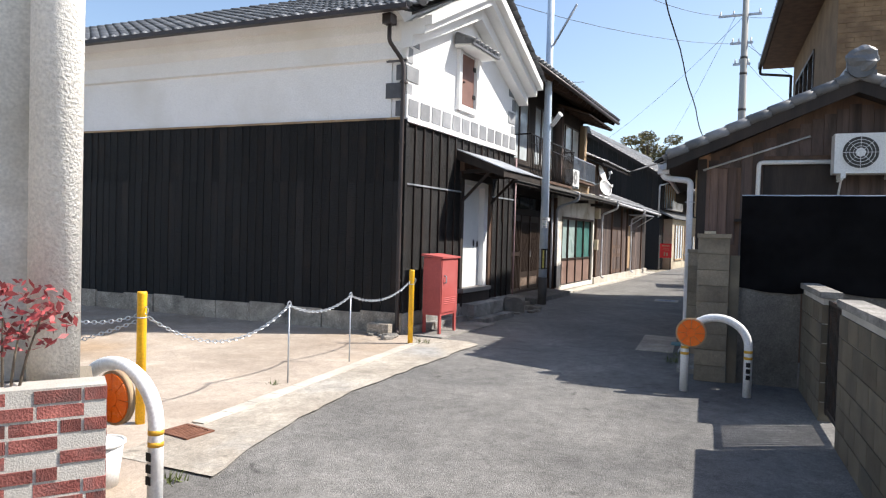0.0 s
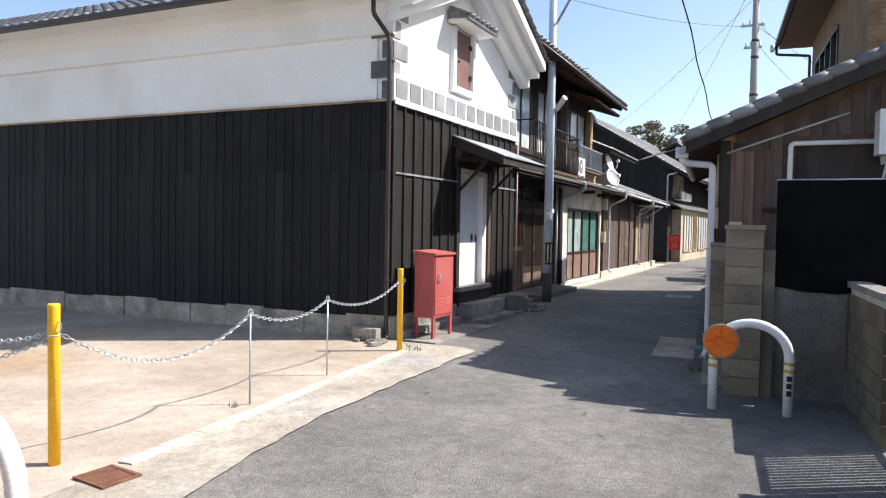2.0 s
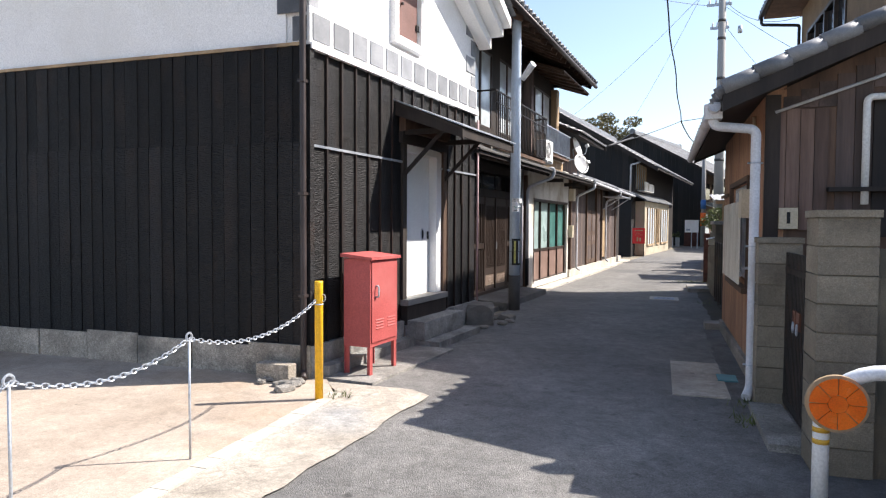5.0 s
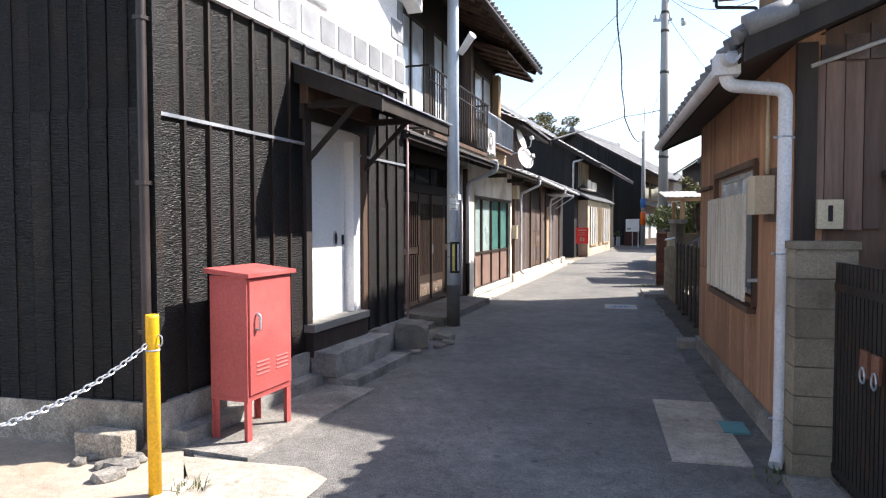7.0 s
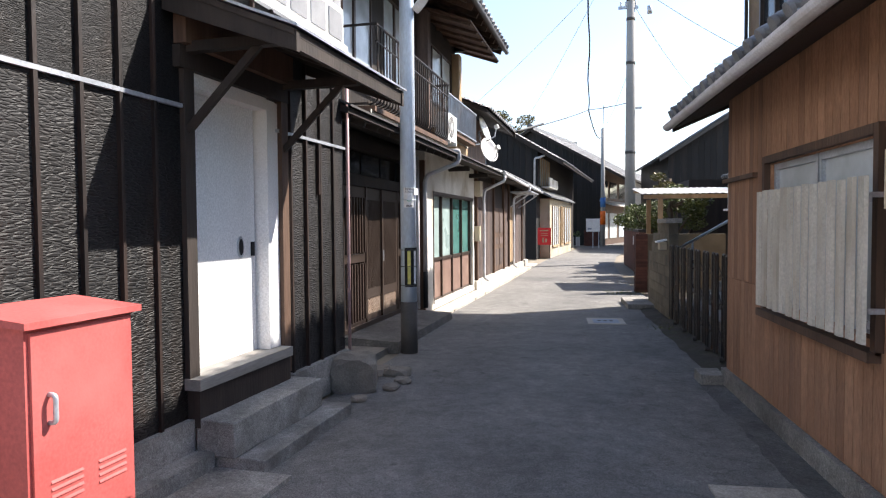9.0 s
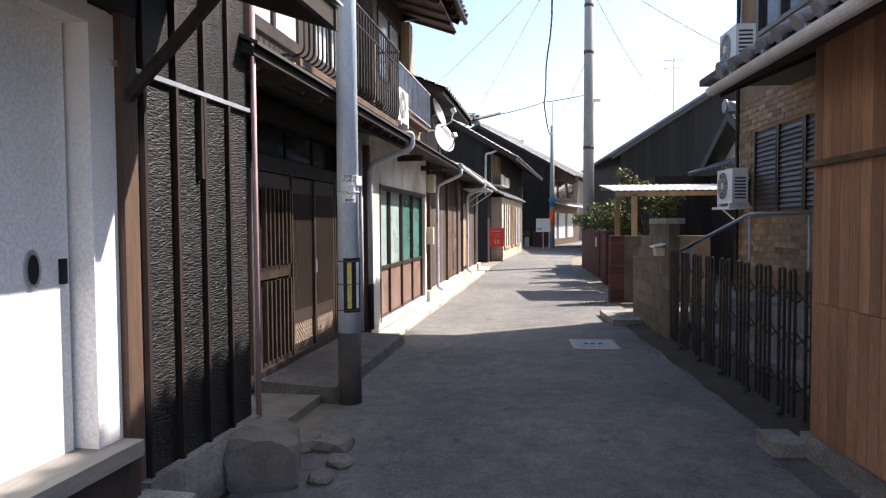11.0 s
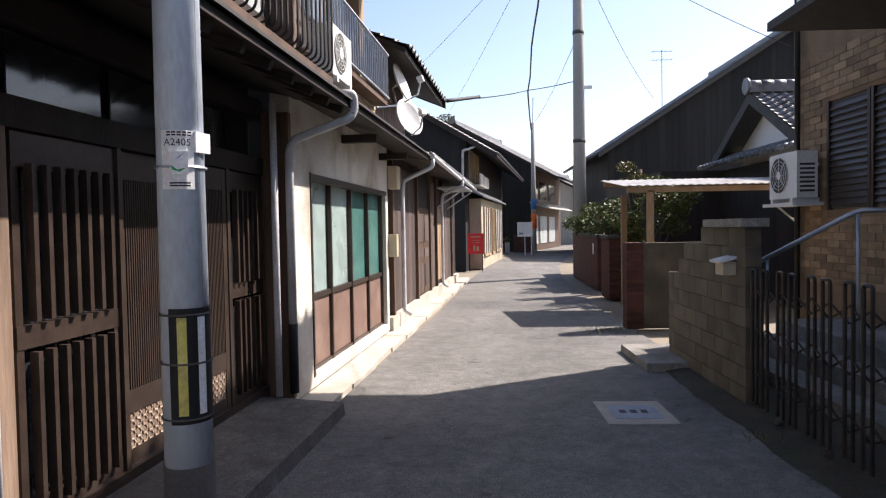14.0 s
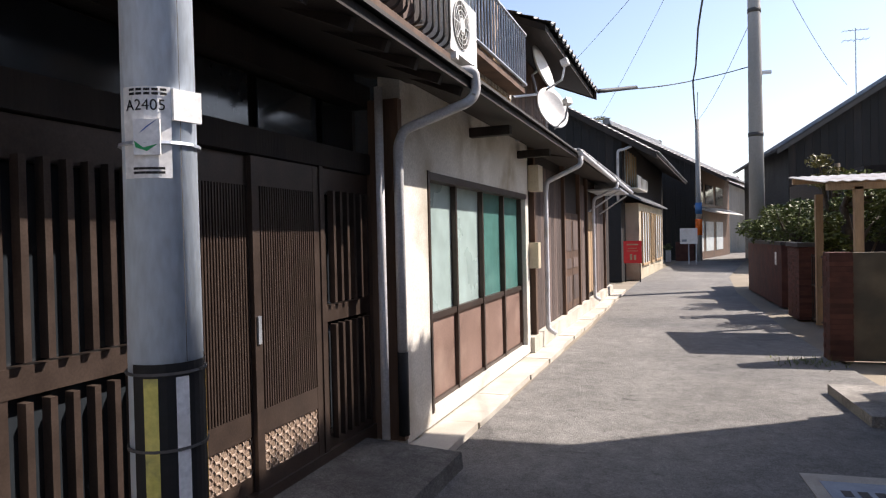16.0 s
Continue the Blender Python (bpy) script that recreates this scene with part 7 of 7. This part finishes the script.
# ---- buildings behind the right-hand gardens ----
def south_gable(name, label, x0, x1, y, depth, eave, apex, wallm, over=0.6, boards=True, turn=None):
    h = thing(name, turn or pose(x0, y, 0), label, "house", kind="structure")
    W = x1 - x0
    bm = BM()
    prism(bm, ((0, 0), (W, 0), (W, eave), (W / 2, apex), (0, eave)), "y", 0, 0.2)
    box(bm, 0, 0.2, 0.2, depth, 0, eave)
    box(bm, W - 0.2, W, 0.2, depth, 0, eave)
    part("wall", bm, wallm, h)
    if boards:
        me = mesh_of("board", boxed(0.005, 0.345, -0.02, 0, 0, 1), wallm)
        for i in range(int(W / 0.35)):
            x = i * 0.35
            top = eave + (apex - eave) * min(x, W - x - 0.35) / (W / 2) - 0.05
            piece("board", me, h, (x, 0, 0), (1, 1, max(0.5, top)))
    p = (apex - eave) / (W / 2)
    up = Vector((W / 2 + over, 0, (W / 2 + over) * p))
    roof_part(h, (-over, depth + 0.5, eave - over * p + 0.12), (0, -1, 0), up, depth + 1.1, up.length)
    up = Vector((-(W / 2 + over), 0, (W / 2 + over) * p))
    roof_part(h, (W + over, -0.6, eave - over * p + 0.12), (0, 1, 0), up, depth + 1.1, up.length)
    bm = BM()
    prism(bm, ((-over, eave - over * p - 0.16), (-over, eave - over * p + 0.1), (W / 2, apex + 0.12), (W / 2, apex - 0.16)), "y", -0.62, -0.55)
    prism(bm, ((W + over, eave - over * p - 0.16), (W + over, eave - over * p + 0.1), (W / 2, apex + 0.12), (W / 2, apex - 0.16)), "y", -0.62, -0.55)
    prism(bm, ((-over, eave - over * p), (-over, eave - over * p + 0.06), (W / 2, apex + 0.06), (W + over, eave - over * p + 0.06), (W + over, eave - over * p), (W / 2, apex)), "y", -0.55, depth)
    part("verge_board", bm, M["rubber"], h, "dark grey verge boards")
    ridge_part(h, (W / 2, -0.65, apex + 0.2), (W / 2, depth + 0.5, apex + 0.2), 0.17)
    return h


south_gable("black_barn", "large black boarded house with a long sloping roof", 9.6, 30.0, 40.5, 12, 5.95, 12.4, M["char"])
south_gable("plaster_house", "small white plastered gable with tiled roof", 0, 3.7, 0, 6, 3.75, 4.8, M["plaster"], over=0.55, boards=False, turn=pose(9.35, 22.3, 0, 0, 0, -90))
# added dark wall; its near-black wood supplies the shade under the carport
bm = boxed(8.95, 9.15, 17.0, 22.6, 0, 3.2)
box(bm, 7.2, 8.95, 22.5, 22.7, 0, 3.2)
box(bm, 7.2, 7.4, 22.7, 29.5, 0, 3.2)
a = thing("pent_roof", pose(0, 0, 0), "narrow tiled pent roof under the white gable", "roof", kind="structure")
roof_part(a, (8.45, 23.2, 3.3), (0, -1, 0), (0.75, 0, 0.3), 6.0, 0.81)
solo("dark_annex", bm, M["wood_dark"], "dark wall added behind the carport, its colour holding the shade there", "annex", "structure")
c = thing("carport", pose(0, 0, 0), "timber carport with pale corrugated roof above the garden", "carport")
bm = BM()
nx = 48
for i in range(nx):
    x0, x1 = 4.85 + 3.9 * i / nx, 4.85 + 3.9 * (i + 1) / nx
    za = 0.02 * (i % 2)
    zb = 0.02 * ((i + 1) % 2)
    quad(bm, (x0, 16.7, 2.48 + za), (x1, 16.7, 2.48 + zb), (x1, 19.0, 2.74 + zb), (x0, 19.0, 2.74 + za))
bmesh.ops.remove_doubles(bm, verts=bm.verts, dist=0.0005)
r = part("roof_sheet", bm, M["silver_roof"], c, "pale weathered corrugated sheet")
r.modifiers.new("thick", "SOLIDIFY").thickness = 0.012
part("beam", boxed(4.9, 8.7, 16.75, 16.85, 2.36, 2.46), M["wood_pale"], c)
part("beam", boxed(4.9, 8.7, 18.85, 18.95, 2.6, 2.7), M["wood_pale"], c)
for x, y in ((5.33, 16.8), (5.33, 18.9), (8.5, 16.8)):
    part("post", boxed(x - 0.06, x + 0.06, y - 0.05, y + 0.05, 0, 2.4), M["wood_pale"], c)


# ---- plants ----
def leaves(bm, centre, radii, n, size, seed, flat=0.0):
    rnd = random.Random(seed)
    cx, cy, cz = centre
    for _ in range(n):
        while True:
            p = Vector((rnd.uniform(-1, 1), rnd.uniform(-1, 1), rnd.uniform(-1, 1)))
            if 0.45 < p.length < 1:
                break
        p = Vector((cx + p.x * radii[0], cy + p.y * radii[1], cz + p.z * radii[2]))
        a = Vector((rnd.gauss(0, 1), rnd.gauss(0, 1), rnd.gauss(0, 0.6))).normalized()
        b = a.orthogonal().normalized()
        b = Matrix.Rotation(rnd.uniform(0, 6.28), 3, a) @ b
        s = size * rnd.uniform(0.6, 1.3)
        quad(bm, p - a * s, p + b * s * 0.4, p + a * s, p - b * s * 0.4)


def tree(name, label, base, trunk, clumps, size, count, mtl, tr=0.12):
    t = thing(name, pose(*base), label, "tree")
    bm = BM()
    tube(bm, trunk, tr, 8, tr * 0.5)
    for c, r in clumps:
        k = min(range(len(trunk)), key=lambda i: (Vector(trunk[i]) - Vector(c)).length)
        a = Vector(trunk[max(0, k - 1)])
        tube(bm, (a, (a + Vector(c)) / 2 + Vector((0, 0, 0.1)), c), tr * 0.4, 6, tr * 0.15)
    part("trunk", bm, M["bark"], t)
    bm = BM()
    for i, (c, r) in enumerate(clumps):
        leaves(bm, c, (r, r, r * 0.55), count, size, i + len(name))
    o = part("crown", bm, mtl, t)
    tagged(o, "dense small leaves in uneven clumps", kind="stuff")


rnd = random.Random(4)
tree("garden_pine", "trimmed garden pine with layered clumps behind the wall", (6.3, 20.6, 0), ((0, 0, 0), (0.1, 0, 1.2), (-0.05, 0.1, 2.2), (0.1, 0, 2.6)),
     [((rnd.uniform(-0.9, 0.9), rnd.uniform(-0.8, 0.8), 1.45 + 0.12 * i), rnd.uniform(0.32, 0.5)) for i in range(11)], 0.06, 420, M["leaf"])
tree("camellia", "clipped evergreen shrub above the garden wall", (6.0, 25.0, 0), ((0, 0, 0), (0.05, 0, 1.2), (0, 0, 2.0)),
     [((rnd.uniform(-0.7, 0.7), rnd.uniform(-0.9, 0.9), rnd.uniform(1.6, 2.4)), 0.5) for i in range(11)], 0.06, 420, M["leaf"])
tree("garden_shrub", "rounded evergreen shrub beside the carport", (5.8, 22.9, 0), ((0, 0, 0), (0.05, 0, 1.0), (0, 0, 1.8)),
     [((rnd.uniform(-0.5, 0.6), rnd.uniform(-0.6, 0.6), rnd.uniform(1.6, 2.35)), 0.42) for i in range(8)], 0.05, 380, M["leaf"])
tree("yellow_shrub", "yellowish shrub rising above the carport roof", (6.3, 21.6, 0), ((0, 0, 0), (0, 0, 1.5), (0.1, 0, 3.2)),
     [((rnd.uniform(-0.35, 0.35), rnd.uniform(-0.3, 0.3), rnd.uniform(2.7, 3.4)), 0.28) for i in range(7)], 0.05, 220, M["leaf_yellow"])
tree("hill_tree", "broad brownish-green evergreen tree behind the roofs", (-4.6, 95.0, -1.6), ((0, 0, 0), (0.3, 0, 7), (0, 0, 13), (0.5, 0, 16)),
     [((rnd.uniform(-4.8, 4.8), rnd.uniform(-2, 2), rnd.uniform(13, 19)), rnd.uniform(1.2, 2.0)) for i in range(26)], 0.22, 300, M["leaf_far"], 0.45)

# ---- poles and wires ----
def concrete_pole():
    p = thing("utility_pole", pose(5.75, 27.0, 0), "tall grey concrete utility pole with cross-arms and insulators", "utility pole")
    bm = BM()
    tube(bm, ((0, 0, 0), (0, 0, 7), (0, 0, 14.2)), 0.235, 20, 0.14)
    part("shaft", bm, M["pole_grey"], p)
    for z, w in ((13.05, 1.25), (11.65, 0.65), (10.6, 0.5)):
        a = part("cross_arm", boxed(-w, w * 0.6, -0.05, 0.05, z, z + 0.1), M["galv"], p)
        for k in range(4):
            bm = BM()
            x = -w + 0.1 + k * (w * 1.6 - 0.2) / 3
            tube(bm, ((x, 0, z + 0.1), (x, 0, z + 0.16), (x, 0, z + 0.3)), 0.05, 8, 0.03)
            part("insulator", bm, M["ac_white"], a)
    bm = BM()
    tube(bm, ((0.75, -0.05, 10.35), (0.75, -0.05, 10.65)), 0.1, 12)
    part("transformer", bm, M["galv"], p)
    for z in (4.6, 8.3, 10.1, 10.9):
        bm = BM()
        tube(bm, ((0, 0, z), (0, 0, z + 0.12)), 0.25 - z * 0.0068, 16)
        part("strap", bm, M["rubber"], p)
    part("bracket_lamp", boxed(0.15, 0.45, -0.04, 0.04, 6.45, 6.55, soft=0.02), M["ac_white"], p)


concrete_pole()
p = thing("utility_pole", pose(6.33, 48.5, 0), "slim dark pole at the bend with orange marker", "utility pole")
bm = BM()
tube(bm, ((0, 0, 0), (0, 0, 8.7)), 0.18, 12, 0.13)
part("shaft", bm, M["pole_grey"], p)
bm = BM()
tube(bm, ((0, 0, 1.6), (0, 0, 2.6)), 0.2, 12)
part("marker", bm, M["orange"], p, "orange and black marker band")
bm = BM()
tube(bm, ((0, 0, 2.9), (0, 0, 3.6)), 0.2, 12)
part("plate", bm, mat("blue_plate", (0.05, 0.16, 0.4), (0.07, 0.2, 0.45)), p, "blue plate")
bm = BM()
tube(bm, ((0, 0, 8.7), (0.05, 0, 10.4)), 0.03, 6)
part("mast", bm, M["galv"], p)
s = thing("notice_board", pose(5.35, 44.3, -0.33), "white notice board on posts with blank face", "sign")
part("board", boxed(-0.46, 0.46, -0.04, 0.0, 1.47, 2.35, soft=0.01), M["white_paint"], s)
for x in (-0.03, 0.36):
    part("post", boxed(x, x + 0.06, 0, 0.06, 0.33, 1.5), M["galv"], s)
part("picture_mark", boxed(-0.36, -0.1, -0.046, -0.041, 1.6, 1.72), M["blue_grey"], s)
bm = boxed(5.0, 6.1, 49.0, 49.2, 0, 1.2)
solo("red_fence", bm, M["brick_dark"], "dark red low fence behind the notice board", "fence")
for i, x in enumerate((3.9, 4.3, 4.75)):
    b = thing("flower_stand", pose(x - 0.25, 47.6 + 0.3 * i, 0), "small potted plants on a pale stand", "plant stand", "flower stands")
    part("stand", boxed(-0.15, 0.15, -0.12, 0.12, 0, 0.7, soft=0.02), M["pvc"], b)
    bm = BM()
    leaves(bm, (0, 0, 0.9), (0.25, 0.25, 0.25), 60, 0.08, i)
    part("plant", bm, M["leaf"], b)


def antenna(x, y, z, h, label):
    a = thing("antenna", pose(x, y, z), label, "antenna", "roof antennas")
    bm = BM()
    tube(bm, ((0, 0, 0), (0, 0, h)), 0.025, 6)
    part("mast", bm, M["galv"], a)
    for dz, n, w in ((h - 0.1, 7, 0.5), (h - 0.6, 5, 0.7)):
        bm = BM()
        tube(bm, ((-0.6, 0, dz), (0.6, 0, dz)), 0.015, 5)
        for k in range(n):
            xx = -0.55 + 1.1 * k / (n - 1)
            tube(bm, ((xx, -w / 2, dz), (xx, w / 2, dz)), 0.008, 4)
        part("element", bm, M["galv"], a)


antenna(13.6, 44, 8.55, 3.6, "thin television antenna on the black roof ridge")
antenna(-2.6, 26, 5.5, 4.6, "thin television antenna above the low roofs")


def wire(p0, p1, sag, r, label="black overhead cable sagging across the lane", n=14):
    bm = BM()
    a, b = Vector(p0), Vector(p1)
    tube(bm, [a.lerp(b, k / n) - Vector((0, 0, sag * 4 * (k / n) * (1 - k / n))) for k in range(n + 1)], r, 5)
    solo("cable", bm, M["cable"], label, "cable", group="overhead cables")


KN = (4.1, 28.0, 6.65)
EAVE_TIP = (1.38, 17.66, 4.36)
wire(KN, (5.75, 27.0, 6.75), 0.03, 0.016)
wire(EAVE_TIP, KN, 0.06, 0.016)
wire(KN, (6.33, 48.5, 8.3), 0.7, 0.03)
bm = BM()
tube(bm, [Vector(EAVE_TIP).lerp(Vector(KN), 0.03 + 0.27 * k / 4) - Vector((0, 0, 0.02)) for k in range(5)], 0.04, 8)
solo("cable_sleeve", bm, M["cable"], "thick black sleeve on the overhead cable", "cable")
bm = BM()
tube(bm, [Vector((2.5, 0.0, 9.5)).lerp(Vector(KN), k / 20) - Vector((0, 0, 0.1 * k / 20 * (1 - k / 20))) + Vector((0.03 * math.sin(k * 1.4), 0, 0)) for k in range(21)], 0.024, 6)
solo("cable", bm, M["cable"], "thick twisted black cable hanging over the lane", "cable", group="overhead cables")
wire((5.75, 27.0, 13.1), (0.62, 7.17, 8.9), 0.6, 0.01)
wire((5.1, 27.0, 11.7), (-6, 2, 9), 0.8, 0.01)
wire((5.75, 27.0, 13.1), (-9, 60, 10), 0.8, 0.01)
wire((5.75, 27.0, 11.7), (12, 22.5, 6.0), 0.3, 0.01)
wire((5.75, 27.0, 13.0), (9.5, 8, 8.3), 0.6, 0.01)
wire((6.0, 27.0, 11.7), (7.0, 14, 7.3), 0.5, 0.01)
wire((5.9, 27.0, 10.7), (12, 40, 8.5), 0.4, 0.01)
wire((5.3, 27.0, 13.1), (-3, 75, 10), 0.8, 0.01)
wire((5.75, 27.0, 8.3), (6.33, 48.5, 8.6), 0.3, 0.01)

# ---- brick planter and stucco column at the start ----
P0 = Matrix.Translation((1.62, -6.72, 0)) @ Matrix.Rotation(math.radians(232), 4, "Z")
w = brick_wall("brick_planter", "red brick planter wall with pale mortar joints", P0 @ pose(0, -0.2, 0), 1.6, 0.92, 0.2, M["brick"], 0.2, 0.062, 0.014, True)
part("soil", boxed(0.05, 1.6, -0.6, -0.01, 0.0, 0.86), M["earth"], w)
c = thing("stucco_column", P0 @ pose(0.24, -0.38, 0.86), "white rough stucco porch column rising out of the planter", "column", kind="structure")
bm = BM()
tube(bm, ((0, 0, 0), (0, 0, 5.5)), 0.125, 32)
part("shaft", bm, M["stucco"], c)
part("wall_return", boxed(0.06, 1.3, -0.3, -0.14, 0, 5.5, soft=0.02), M["old_plaster"], c, "smooth cream wall behind the column")
n = thing("nandina", P0 @ pose(0.45, -0.12, 0.86), "nandina shrub with reddish leaves in the planter", "shrub")
bm = BM()
for k in range(5):
    tube(bm, ((0.03 * k - 0.06, 0, 0), (0.05 * k - 0.1, 0.03, 0.2), (0.08 * k - 0.16, 0.03, 0.4)), 0.008, 5, 0.004)
part("stem", bm, M["bark"], n)
bm = BM()
leaves(bm, (-0.02, 0.02, 0.4), (0.3, 0.18, 0.19), 300, 0.033, 3)
part("foliage", bm, M["leaf_red"], n, "reddish narrow leaves")
b = thing("bucket", pose(0.77, -6.03, 0.012), "white plastic bucket beside the barrier", "bucket")
bm = BM()
tube(bm, ((0, 0, 0), (0, 0, 0.28)), 0.11, 20, 0.14)
part("body", bm, M["white_paint"], b)
bm = BM()
tube(bm, [(0.145 * math.cos(t), 0.145 * math.sin(t), 0.28) for t in (2 * math.pi * k / 20 for k in range(21))], 0.012, 6, caps=False)
part("rim", bm, M["white_paint"], b)
# houses behind the camera close the place
bm = boxed(-14, 9, -20, -19.6, 0, 5.5)
solo("wall_behind", bm, M["old_plaster"], "plain plaster house fronts behind the start", "wall", "structure")

# block and rubble at the storehouse corner
solo("concrete_block", rough_block(0, 0.4, -0.1, 0.07, 0, 0.19, 0.006, 3), M["footing"], "worn sandy concrete block against the footing", "concrete block", m=F1 @ pose(-0.45, -0.28, 0.012, 0, 0, 6))
for i in range(9):
    rnd2 = random.Random(i)
    bm = BM()
    bmesh.ops.create_icosphere(bm, subdivisions=2, radius=1)
    r = rnd2.uniform(0.04, 0.08)
    for q in bm.verts:
        q.co = Vector((q.co.x * r * 1.5, q.co.y * r, max(-0.3, min(0.5, q.co.z)) * r)) + noise.noise_vector(q.co * 2 + Vector((i, 0, 0))) * r * 0.25
    solo("rubble_stone", bm, M["concrete"], "broken concrete piece at the wall's foot", "stone", m=F1 @ pose(rnd2.uniform(-0.35, 0.15), rnd2.uniform(-0.62, -0.2), 0.03, 0, 0, i * 33), group="rubble")
# grass tufts
bm = BM()
rnd2 = random.Random(8)
for cx, cy, n, r in ((0.35, 0.15, 60, 0.12), (4.15, 1.2, 80, 0.2), (4.05, 0.6, 60, 0.15), (1.12, -5.75, 24, 0.08), (0.05, -3.2, 20, 0.08), (4.15, 15.0, 140, 0.4), (4.35, 9.5, 60, 0.3)):
    for _ in range(n):
        a = rnd2.uniform(0, 6.28)
        x, y = cx + rnd2.gauss(0, r * 0.5), cy + rnd2.gauss(0, r * 0.5)
        h = rnd2.uniform(0.03, 0.1)
        dx, dy = 0.006 * math.cos(a), 0.006 * math.sin(a)
        bm.faces.new([bm.verts.new(q) for q in ((x - dx, y - dy, 0.0), (x + dx, y + dy, 0.0), (x + rnd2.gauss(0, 0.03), y + rnd2.gauss(0, 0.03), h))])
solo("grass", bm, M["leaf"], "sparse grass tufts along the edges", "grass", "stuff")
